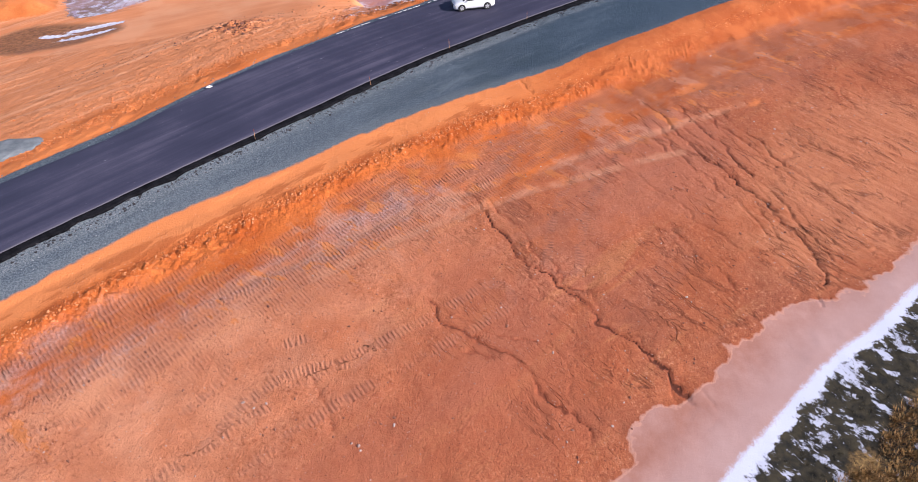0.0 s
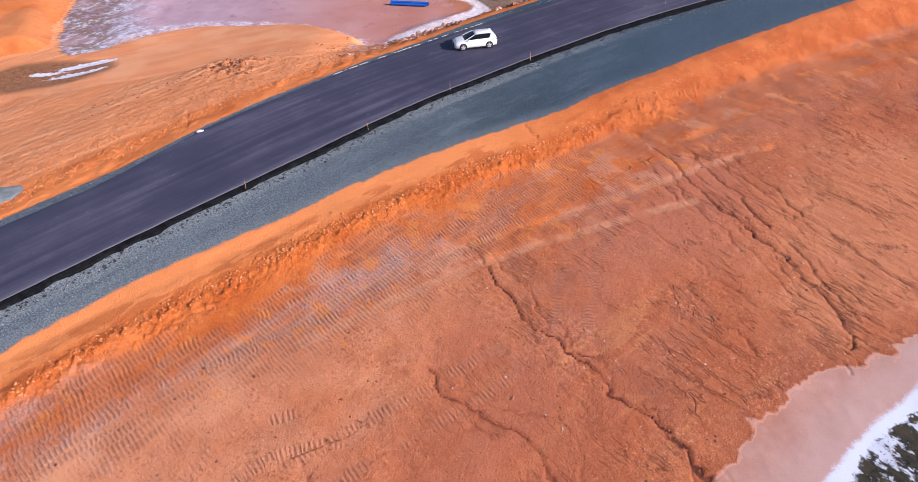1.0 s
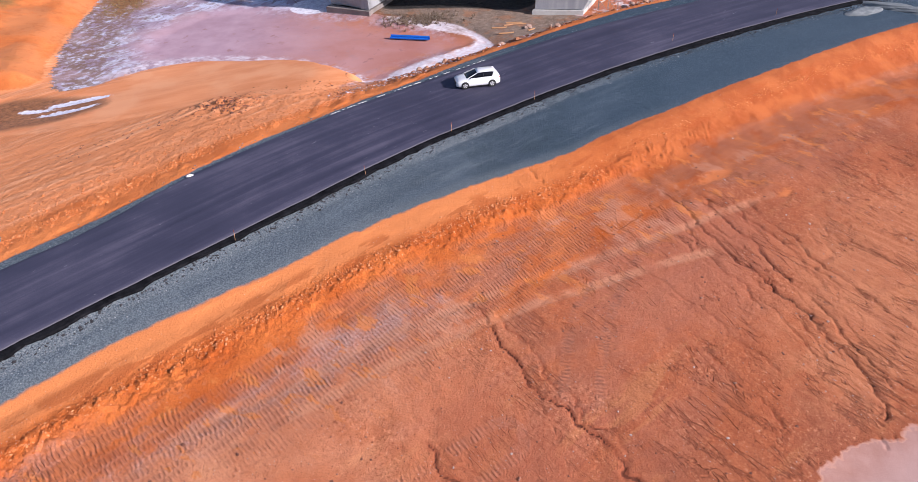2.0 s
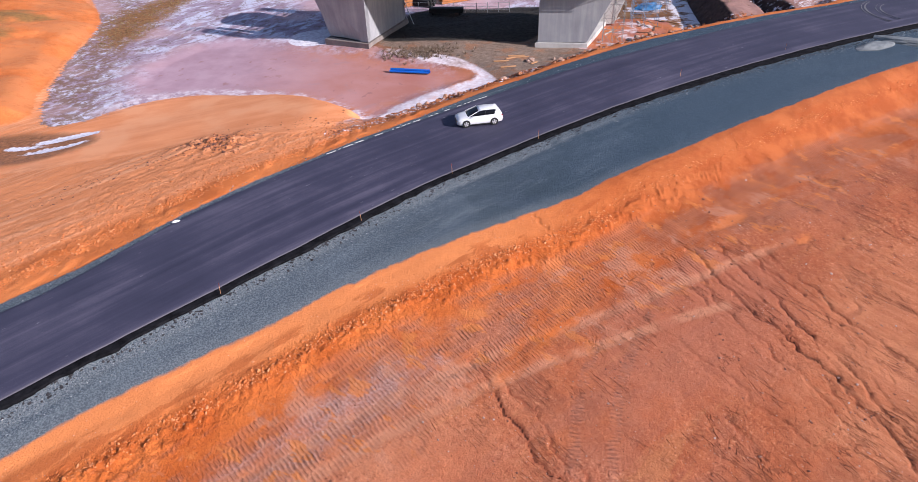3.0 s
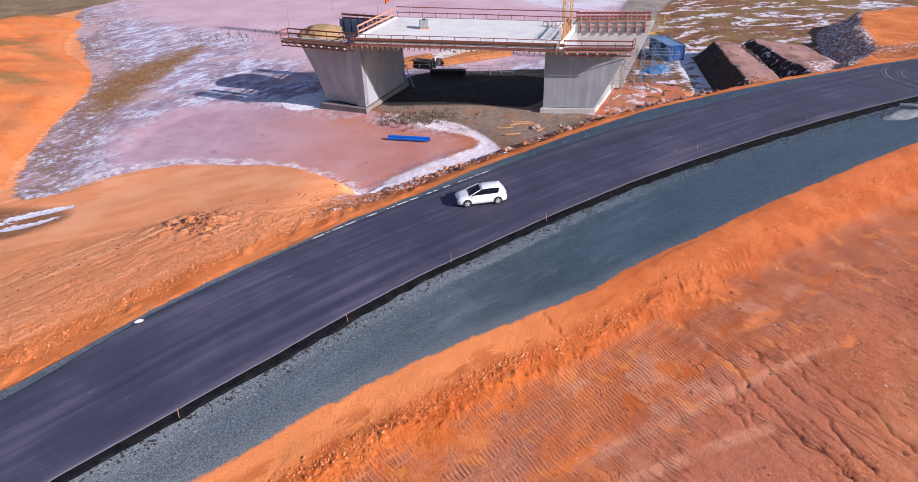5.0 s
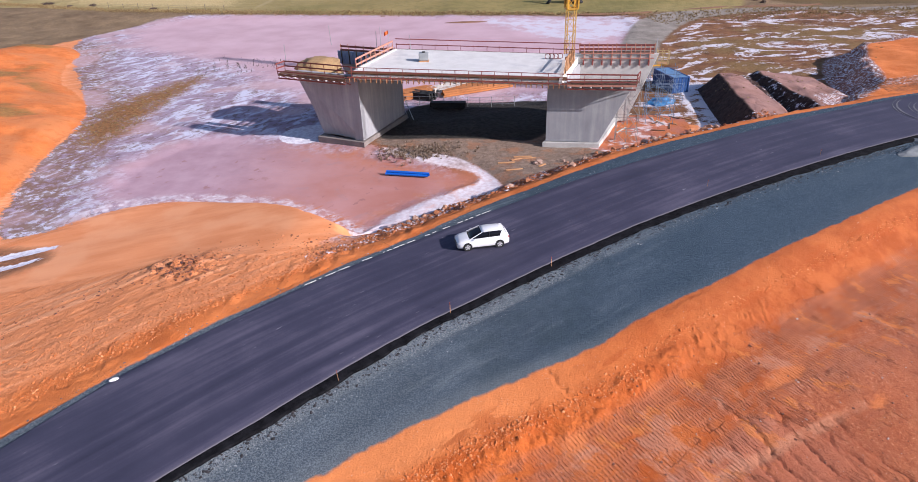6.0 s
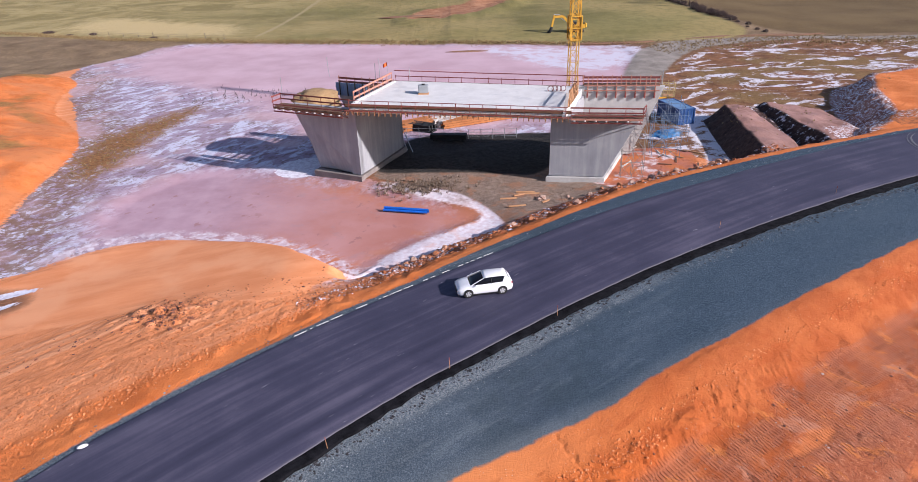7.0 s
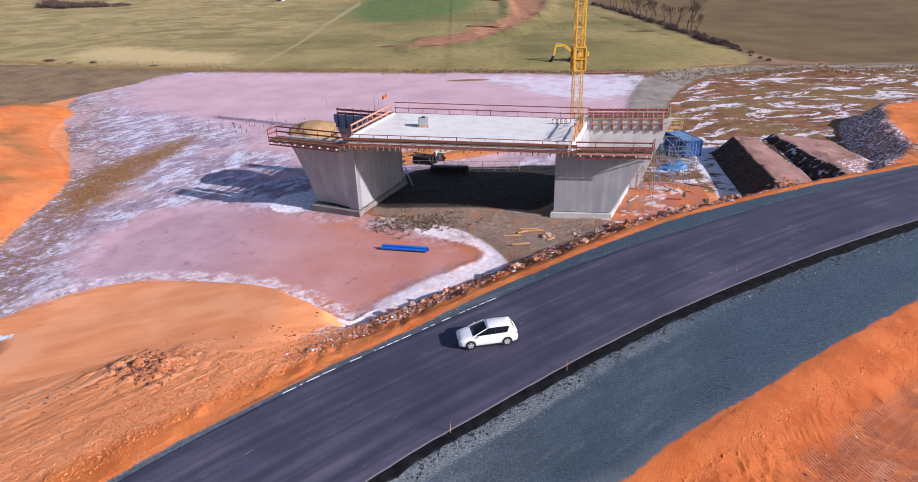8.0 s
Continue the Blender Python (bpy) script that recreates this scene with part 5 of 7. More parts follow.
deck = empty("bridge_deck", Matrix(), "pale fresh concrete bridge deck with brown edge shuttering", "bridge deck")
bm = bmesh.new()
quad = [near_l.xy[:], near_r.xy[:], far_r.xy[:], far_l.xy[:]]
prism(bm, quad, [at(x, TOP) + 0.004 for x, _ in quad], [at(x, DECK) for x, _ in quad])
part("slab", bm, MAT_SCREED, deck)
for p, q in ((near_l, near_r), (far_r, far_l)):
    w = (q - p).normalized()
    nrm = Vector((w.y, -w.x, 0))
    bm = bmesh.new()
    a, b = p - w * 0.6 + nrm * 0.05, q + w * 0.6 + nrm * 0.05
    beam(bm, on_deck(a, -0.16), on_deck(b, -0.16), 0.06, 0.4)
    part("edge_board", bm, MAT_BOARD, deck, "brown shuttering board")
    bm = bmesh.new()
    walk_ = [(a + nrm * 0.05).xy[:], (b + nrm * 0.05).xy[:], (b + nrm * 0.62).xy[:], (a + nrm * 0.62).xy[:]]
    prism(bm, walk_, [at(x, DECK) - 0.66 for x, _ in walk_], [at(x, DECK) - 0.60 for x, _ in walk_])
    bmesh.ops.recalc_face_normals(bm, faces=bm.faces)
    part("walkway", bm, MAT_BOARD, deck, "brown plank walkway")
    bm = bmesh.new()
    beam(bm, on_deck(a + nrm * 0.64, -0.60), on_deck(b + nrm * 0.64, -0.60), 0.05, 0.12)
    part("fascia", bm, MAT_RAIL, deck, "rusty edge beam")
    # timber consoles that carry the walkway
    bm = bmesh.new()
    beam(bm, (0, 0.1, 0), (0, -0.75, 0), 0.08, 0.12)
    beam(bm, (0, 0.05, -0.5), (0, -0.6, -0.05), 0.06)
    beam(bm, (0, 0.0, 0.0), (0, 0.0, -0.55), 0.06)
    beam(bm, (0, -0.66, 0.12), (0, -0.66, -0.4), 0.05)
    me = bpy.data.meshes.new("console")
    bm.to_mesh(me)
    bm.free()
    me.materials.append(MAT_TIMBER)
    ang = math.degrees(math.atan2(w.y, w.x))
    for s in along_line(a + w * 0.3, b - w * 0.3, 0.62):
        shared("console", me, deck, pose(s.x, s.y, at(s.x, DECK) - 0.74, random.uniform(-5, 5), random.uniform(-6, 6), ang + random.uniform(-9, 9)))
    # white-tipped ties on the edge
    tip = bar_mesh("tie", 0.10, 0.10, 0.09, MAT_PINK)
    for s in along_line(a + w * 0.6, b - w * 0.6, 0.55):
        shared("tie", tip, deck, pose(s.x + nrm.x * 0.3, s.y + nrm.y * 0.3, at(s.x, DECK) - 0.55, 0, 0, ang))
wn_ = (near_r - near_l).normalized()
on = Vector((wn_.y, -wn_.x, 0)) * 0.62
guard_rail("thin red-brown guard rail along the deck edge", [on_deck(near_l + on, -0.6), on_deck(near_l.lerp(near_r, 0.5) + on, -0.6), on_deck(near_r + on, -0.6)], 1.5, POST, MAT_RAIL, (0.7, 1.15), 0.04, 0.07)
wf = (far_r - far_l).normalized()
of = Vector((-wf.y, wf.x, 0)) * 0.62
guard_rail("thin red-brown guard rail along the deck edge", [on_deck(far_l + of, -0.5), on_deck(far_l.lerp(far_r, 0.5) + of, -0.5), on_deck(far_r + of, -0.5)], 1.8, POST, MAT_RAIL, (1.0, 1.7), 0.05, 0.11)
guard_rail("pale orange timber guard rail across the end of the deck", [on_deck(near_l.lerp(far_l, 0.08)), on_deck(near_l.lerp(far_l, 0.92))], 1.35, POST_WOOD, MAT_PINK, (0.5, 1.15), 0.07, 0.2)
bm = bmesh.new()
a, b = on_deck(near_l.lerp(far_l, 0.05) + wn_ * 0.2), on_deck(near_l.lerp(far_l, 0.95) + wn_ * 0.2)
beam(bm, a + Vector((0, 0, 0.08)), b + Vector((0, 0, 0.08)), 0.3, 0.16)
part("upstand", bm, MAT_SCREED, deck)
# the other end is closed by upright boards
gate = empty("board_screen", Matrix.Translation(on_deck(near_r.lerp(far_r, 0.1))), "raw timber boards standing upright at the deck's end", "board screen")
for i, s in enumerate(along_line(Vector(), (far_r - near_r) * 0.55, 0.55)):
    bm = bmesh.new()
    beam(bm, s, s + Vector((random.uniform(-.12, .12), random.uniform(-.1, .1), 1.9 + random.uniform(-.25, .2))), 0.22, 0.05)
    part("board", bm, MAT_TIMBER, gate)
for z in (0.6, 1.5):
    bm = bmesh.new()
    beam(bm, (0, 0, z), (far_r - near_r) * 0.55 + Vector((0, 0, z)), 0.06, 0.14)
    part("rail", bm, MAT_TIMBER, gate)
bm = bmesh.new()
beam(bm, on_deck(near_r + Vector((-0.3, -0.5, 0)), -0.7), on_deck(near_r + Vector((0.3, 0.9, 0)), 1.7), 0.35, 0.04)
tagged(part("loose_board", bm, surface("pale_board", (0.62, 0.55, 0.48), (0.74, 0.66, 0.58))), "pale board leaning at the deck's end", "board")


def platform(label, p, way, out, length, z, back_rail):
    """A shuttering platform outside a wing wall, with cream bracket heads along its edge."""
    m = Matrix.Translation((p[0], p[1], z))
    plat = empty("work_platform", m, label, "work platform", "work platforms")
    w, o = Vector((way.x, way.y, 0)), Vector((out.x, out.y, 0))
    for k in range(5):
        bm = bmesh.new()
        a = o * (0.02 + 0.33 * k + 0.16)
        prism(bm, [(a - o * 0.155).xy[:], (a - o * 0.155 + w * length).xy[:], (a + o * 0.155 + w * length).xy[:], (a + o * 0.155).xy[:]], 0.0, 0.05 + 0.012 * (k % 2))
        bmesh.ops.recalc_face_normals(bm, faces=bm.faces)
        part("plank", bm, MAT_BOARD, plat)
    for zz, mat, hh in ((-0.12, MAT_PINK if not back_rail else MAT_BOARD, 0.2), (-0.52, MAT_RAIL, 0.14), (0.3, MAT_RAIL, 0.1)):
        bm = bmesh.new()
        beam(bm, o * 1.72 + Vector((0, 0, zz)), o * 1.72 + w * length + Vector((0, 0, zz)), 0.07, hh)
        part("edge_beam", bm, mat, plat)
    bm = bmesh.new()
    beam(bm, (0, 0, 0), o * 1.75, 0.1, 0.14)
    beam(bm, Vector((0, 0, -0.9)), o * 1.6 + Vector((0, 0, -0.1)), 0.08)
    me = bpy.data.meshes.new("bracket")
    bm.to_mesh(me)
    bm.free()
    me.materials.append(MAT_RAIL)
    bm = bmesh.new()
    beam(bm, o * 1.66 + Vector((0, 0, -0.30)), o * 1.94 + Vector((0, 0, -0.24)), 0.13, 0.13)
    hd = bpy.data.meshes.new("bracket_head")
    bm.to_mesh(hd)
    bm.free()
    hd.materials.append(MAT_SCREED)
    for s in along_line(w * 0.4, w * (length - 0.4), 1.15):
        shared("bracket", me, plat, Matrix.Translation(s - Vector((0, 0, 0.12))))
        shared("bracket_head", hd, plat, Matrix.Translation(s))
    base = Vector((p[0], p[1], z))
    edge = o * (0.15 if back_rail else 1.7)
    guard_rail("rusty red guard rail of the work platform", [base + edge, base + edge + w * length], 1.9, POST, MAT_RAIL, (0.6, 1.15), 0.06, 0.15)
    guard_rail("rusty red guard rail of the work platform", [base + w * length + edge, base + w * length + (o * 1.7 if back_rail else o * 0.1)], 1.5, POST, MAT_RAIL, (0.6, 1.15), 0.06, 0.15)


out_l, out_r = -unit(A, C), -unit(B, D)
platform("brown plank work platform with red edge beams on the wing wall", (A[0] - 0.5, A[1] - 0.1), WING_L, out_l, 9.7, at(A[0], TOP) + 0.2, True)
platform("brown plank work platform with red edge beams on the wing wall", (B[0] + 2.6, B[1] - 0.5), WING_R, out_r, 7.6, at(B[0], TOP) + 0.3, False)
for p, way, L, up in ((C, WING_L, 9.3, -0.88), (D, WING_R, 10.0, 0.42)):
    a = Vector((p[0], p[1], at(p[0], DECK) + up)) + Vector((way.x, way.y, 0)) * 0.8
    guard_rail("red and timber guard rail on the far wing wall", [a, a + Vector((way.x, way.y, 0)) * (L - 0.8)], 1.2, POST_WOOD, MAT_RAIL, (0.4, 0.85), 0.07, 0.26)
    bm = bmesh.new()
    beam(bm, a + Vector((0, 0, 0.02)), a + Vector((way.x, way.y, 0)) * (L - 0.8) + Vector((0, 0, 0.02)), 1.1, 0.1)
    tagged(part("coping_board", bm, MAT_BOARD), "brown boards along the wing wall's head", "boards")
# timber uprights with steel brackets against the far wing's inner face
ribs = empty("wing_shutter", Matrix.Translation((D[0], D[1], at(D[0], DECK))), "row of timber uprights and brackets on the pale wing wall", "shuttering")
wr, inn = Vector((WING_R.x, WING_R.y, 0)), -Vector((unit(B, D).x, unit(B, D).y, 0))
for i in range(8):
    foot = wr * (1.6 + 1.15 * i) + inn * 0.87
    bm = bmesh.new()
    beam(bm, foot + Vector((0, 0, -0.9)), foot + Vector((random.uniform(-.05, .05), 0, 1.35 + random.uniform(-.15, .15))), 0.12, 0.1)
    part("upright", bm, MAT_PINK, ribs)
    bm = bmesh.new()
    beam(bm, foot + inn * 0.12 + Vector((0, 0, -0.35)), foot + inn * 0.12 + Vector((0, 0, -1.0)), 0.16, 0.16)
    part("bracket", bm, MAT_RAIL, ribs, "dark rusty bracket")
for z in (-0.15, 0.45):
    bm = bmesh.new()
    beam(bm, wr * 1.2 + inn * 0.96 + Vector((0, 0, z)), wr * 10.2 + inn * 0.96 + Vector((0, 0, z + 0.05)), 0.06, 0.14)
    part("waler", bm, MAT_PINK, ribs)
# shuttering panels on the inside of the far wing
panel = empty("shutter_panels", Matrix.Translation((C[0] + WING_L.x * 4.9, C[1] + WING_L.y * 4.9 - 1.15, at(C[0], DECK) - 2.1)), "blue-grey shuttering panels with dark walers", "shuttering")
MAT_PANEL = surface("blue_grey_panel", (0.13, 0.20, 0.33), (0.20, 0.29, 0.45), 1.0, 0.6)
wl = Vector((WING_L.x, WING_L.y, 0))
for i in range(4):
    bm = bmesh.new()
    beam(bm, wl * (i * 1.2) + Vector((0, 0, 0.85)), wl * (i * 1.2 + 1.15) + Vector((0, 0, 0.85)), 0.08, 1.7)
    part("panel", bm, MAT_PANEL, panel)
    bm = bmesh.new()
    beam(bm, wl * (i * 1.2 + 0.6) + Vector((0.05, -0.12, 0.0)), wl * (i * 1.2 + 0.6) + Vector((0.05, -0.12, 1.9)), 0.14)
    part("waler", bm, MAT_RUBBER, panel)

# things on the deck
MAT_GREY = surface("grey_plastic", (0.24, 0.26, 0.27), (0.36, 0.38, 0.39), 1.0, 0.6)
tub = empty("tote", Matrix.Translation((-3.2, 98.4, at(-3.2, DECK))), "small grey liquid tote on a pallet on the deck", "tote")
bm = bmesh.new()
box(bm, -.6, .6, -.5, .5, 0.16, 1.05, bevel=0.08)
part("tank", bm, MAT_GREY, tub)
bm = bmesh.new()
tube(bm, (0, 0, 1.05), (0, 0, 1.18), 0.18, seg=12)
part("cap", bm, MAT_RUBBER, tub)
for yy in (-.42, 0, .42):
    bm = bmesh.new()
    box(bm, -.62, .62, yy - .06, yy + .06, 0, .16)
    part("runner", bm, MAT_TIMBER, tub)
flag = empty("flag", Matrix.Translation((C[0] - 1.4, C[1] + 0.2, at(C[0], DECK))) @ Matrix.Scale(0.75, 4), "orange flag on a thin pole at the deck's corner", "flag")
bm = bmesh.new()
tube(bm, (0, 0, 0), (0, 0, 3.4), 0.03)
part("pole", bm, MAT_STEEL, flag)
bm = bmesh.new()
vs = [[bm.verts.new((-0.75 * i / 6, 0.08 * math.sin(i * 1.3), 3.35 - z - 0.06 * i)) for i in range(7)] for z in (0, 0.3, 0.6)]
for r0, r1 in zip(vs[:-1], vs[1:]):
    for i in range(6):
        bm.faces.new((r0[i], r0[i + 1], r1[i + 1], r1[i]))
part("cloth", bm, surface("orange_cloth", (0.75, 0.10, 0.01), (0.85, 0.18, 0.03)), flag)
for i, (x, y, h) in enumerate(((-16.4, 109.4, 2.6), (-9.2, 105.9, 3.0), (-9.8, 106.2, 2.4), (-5.2, 104.9, 2.2), (15.4, 102.6, 2.6), (25.8, 99.8, 2.8), (-20.3, 99.0, 2.2))):
    bm = bmesh.new()
    tube(bm, (0, 0, 0), (random.uniform(-.1, .1), random.uniform(-.1, .1), h), 0.035)
    ob = part("steel_pole", bm, MAT_STEEL)
    ob.matrix_basis = Matrix.Translation((x, y, at(x, DECK) - 0.3))
    tagged(ob, "thin upright steel pole on the bridge shuttering", "pole", "thin poles")
loops = empty("hose_reel", Matrix.Translation((13.2, 99.6, at(13.2, DECK))), "red hose loops piled on the deck by the rail", "hose")
for i in range(4):
    bm = bmesh.new()
    pts = [Vector((0.35 * math.cos(a) + i * 0.5 - 1, 0.1 * math.sin(3 * a), 0.36 + 0.34 * math.sin(a))) for a in np.linspace(0, 2 * math.pi, 15)]
    for p, q in zip(pts[:-1], pts[1:]):
        tube(bm, p, q, 0.04, seg=6)
    part("loop", bm, MAT_RAIL, loops)


# ---- the car ----
def loft(bm, rings, cap=True):
    vs = [[bm.verts.new(p) for p in r] for r in rings]
    n = len(rings[0])
    for a, b in zip(vs[:-1], vs[1:]):
        for i in range(n):
            j = (i + 1) % n
            bm.faces.new((a[i], a[j], b[j], b[i]))
    if cap:
        bm.faces.new(vs[0][::-1])
        bm.faces.new(vs[-1])
    bmesh.ops.recalc_face_normals(bm, faces=bm.faces)
    for f in bm.faces:
        f.smooth = True
    return bm


def car_ring(x, w, z0, zs, zt, wt):
    """One cross-section: sill, shoulder, top."""
    half = [(w * 0.90, z0), (w * 0.98, z0 + 0.10), (w, z0 + 0.25), (w * 0.985, zs), (wt + (w * 0.97 - wt) * 0.45, zs + (zt - zs) * 0.62), (wt, zt), (wt * 0.5, zt + 0.02)]
    return [(x, y, z) for y, z in half] + [(x, -y, z) for y, z in half[::-1]]


def build_car():
    c = empty("car", pose(2.27, 62.50, ROAD_TOP + 0.04 + float(climb(2.27)), 0, 0, 189.5) @ Matrix.Scale(0.965, 4), "white two-box hatchback parked askew on the asphalt", "car")
    glass = Nodes("tinted_glass").done((0.008, 0.009, 0.013), 0.08, spec=0.22)
    trim = surface("black_trim", (0.012, 0.012, 0.014), (0.02, 0.02, 0.022), 4, 0.5)
    alloy = surface("alloy", (0.5, 0.5, 0.52), (0.65, 0.65, 0.67), 4, 0.4, metal=0.3)
    # the alloy again, darkened in colour for the shade inside the rim
    dish = surface("shaded_alloy", (0.10, 0.10, 0.11), (0.16, 0.16, 0.17), 4, 0.5)
    lamp = Nodes("lamp_glass").done((0.35, 0.38, 0.42), 0.1)
    red = Nodes("tail_lamp_red").done((0.35, 0.01, 0.01), 0.15)
    st = [(2.13, 0.62, 0.26, 0.50, 0.58, 0.52), (2.06, 0.76, 0.22, 0.58, 0.70, 0.62), (1.85, 0.85, 0.19, 0.66, 0.80, 0.68), (1.4, 0.885, 0.18, 0.74, 0.88, 0.72), (0.95, 0.89, 0.18, 0.80, 0.94, 0.75),
          (0.5, 0.89, 0.18, 0.82, 0.96, 0.78), (-0.4, 0.89, 0.18, 0.86, 0.98, 0.79), (-1.3, 0.885, 0.18, 0.90, 1.0, 0.78), (-1.8, 0.86, 0.22, 0.92, 1.02, 0.74), (-2.02, 0.80, 0.26, 0.86, 0.98, 0.68), (-2.10, 0.70, 0.32, 0.76, 0.86, 0.60)]
    body = part("body", loft(bmesh.new(), [car_ring(*s) for s in st]), MAT_CAR, c)

    def hood(x, w, zb, zt, wt):
        half = [(w, zb), (wt + (w - wt) * 0.45, zb + (zt - zb) * 0.55), (wt, zt - 0.03), (wt * 0.6, zt)]
        return [(x, y, z) for y, z in half] + [(x, -y, z) for y, z in half[::-1]]

    cab = [(1.16, 0.72, 0.90, 0.93, 0.66), (0.8, 0.78, 0.93, 1.10, 0.65), (0.36, 0.79, 0.95, 1.29, 0.62), (0.02, 0.79, 0.96, 1.40, 0.60), (-0.6, 0.79, 0.97, 1.43, 0.60), (-1.3, 0.78, 0.99, 1.41, 0.585), (-1.62, 0.76, 1.0, 1.35, 0.575), (-1.92, 0.70, 1.0, 1.06, 0.60)]
    part("windows", loft(bmesh.new(), [hood(*s) for s in cab]), glass, c, "dark tinted windows")
    roof = [(0.12, 0.60, 1.375), (-0.1, 0.612, 1.425), (-0.6, 0.615, 1.45), (-1.3, 0.60, 1.43), (-1.72, 0.58, 1.36)]
    bm = bmesh.new()
    loft(bm, [[(x, w, z - 0.04), (x, w * 0.92, z), (x, 0, z + 0.02), (x, -w * 0.92, z), (x, -w, z - 0.04), (x, 0, z - 0.06)] for x, w, z in roof])
    part("roof", bm, MAT_CAR, c)
    for sgn in (1, -1):
        for a, b, w in (((1.12, 0.765, 0.93), (0.10, 0.615, 1.385), 0.05), ((-0.42, 0.80, 0.96), (-0.50, 0.63, 1.40), 0.07)):
            bm = bmesh.new()
            beam(bm, (a[0], sgn * a[1], a[2]), (b[0], sgn * b[1], b[2]), 0.05, w)
            part("pillar", bm, MAT_CAR if w > 0.1 else (MAT_CAR if a[0] > 0 else trim), c)
        bm = bmesh.new()
        side = [(-1.28, 0.965), (-1.97, 1.0), (-1.70, 1.385), (-1.52, 1.40)]
        rings = [[(x, sgn * (0.812 + o - (z - 0.96) * 0.44 - 0.05 * max(0, -1.6 - x)), z) for x, z in side] for o in (-0.04, 0.0)]
        loft(bm, rings)
        for f in bm.faces:
            f.smooth = False
        part("rear_quarter", bm, MAT_CAR, c)
        bm = bmesh.new()
        box(bm, 0.66, 0.80, sgn * 0.96 - 0.08, sgn * 0.96 + 0.08, 0.94, 1.05, bevel=0.035)
        part("mirror", bm, MAT_CAR, c)
        bm = bmesh.new()
        box(bm, 1.90, 2.12, sgn * 0.58 - 0.17, sgn * 0.58 + 0.17, 0.53, 0.67, pose(0, 0, 0, 0, 0, 0), bevel=0.03)
        part("headlight", bm, lamp, c, "clear headlight")
        bm = bmesh.new()
        box(bm, -2.08, -1.9, sgn * 0.66 - 0.14, sgn * 0.66 + 0.14, 0.78, 0.92, bevel=0.03)
        part("tail_light", bm, red, c, "red tail light")
        bm = bmesh.new()
        box(bm, -1.0, 1.0, sgn * 0.885 - 0.02, sgn * 0.885 + 0.02, 0.17, 0.25)
        part("sill_trim", bm, trim, c)
        bm = bmesh.new()
        box(bm, -0.25, -0.05, sgn * 0.895 - 0.015, sgn * 0.895 + 0.015, 0.74, 0.77)
        part("door_handle", bm, MAT_CAR, c)
        for x in (1.32, -1.28):
            bm = bmesh.new()
            tube(bm, (x, sgn * 0.66, 0.33), (x, sgn * 0.892, 0.33), 0.37, seg=24)
            part("wheel_arch", bm, trim, c)
            wheel = part("wheel", tube(bmesh.new(), (x, sgn * 0.68, 0.32), (x, sgn * 0.902, 0.32), 0.32, seg=24), MAT_RUBBER, c)
            bm = bmesh.new()
            tube(bm, (x, sgn * 0.85, 0.32), (x, sgn * 0.906, 0.32), 0.225, seg=20)
            part("rim_dish", bm, dish, wheel)
            bm = bmesh.new()
            for k in range(5):
                a = k * 2 * math.pi / 5 + 0.3
                for o in (-0.12, 0.12):
                    beam(bm, (x, sgn * 0.91, 0.32), (x + 0.21 * math.cos(a + o), sgn * 0.91, 0.32 + 0.21 * math.sin(a + o)), 0.03, 0.055)
            tube(bm, (x, sgn * 0.90, 0.32), (x, sgn * 0.918, 0.32), 0.05, seg=12)
            bmesh.ops.create_circle(bm, segments=20, radius=0.22, matrix=pose(x, sgn * 0.907, 0.32, 90))
            part("rim", bm, alloy, wheel)
    bm = bmesh.new()
    box(bm, 2.02, 2.18, -0.36, 0.36, 0.32, 0.60, bevel=0.04)
    part("grille", bm, trim, c, "black grille")
    bm = bmesh.new()
    box(bm, -2.11, -2.0, -0.6, 0.6, 0.28, 0.42, bevel=0.03)
    part("rear_apron", bm, trim, c)
    return c


build_car()


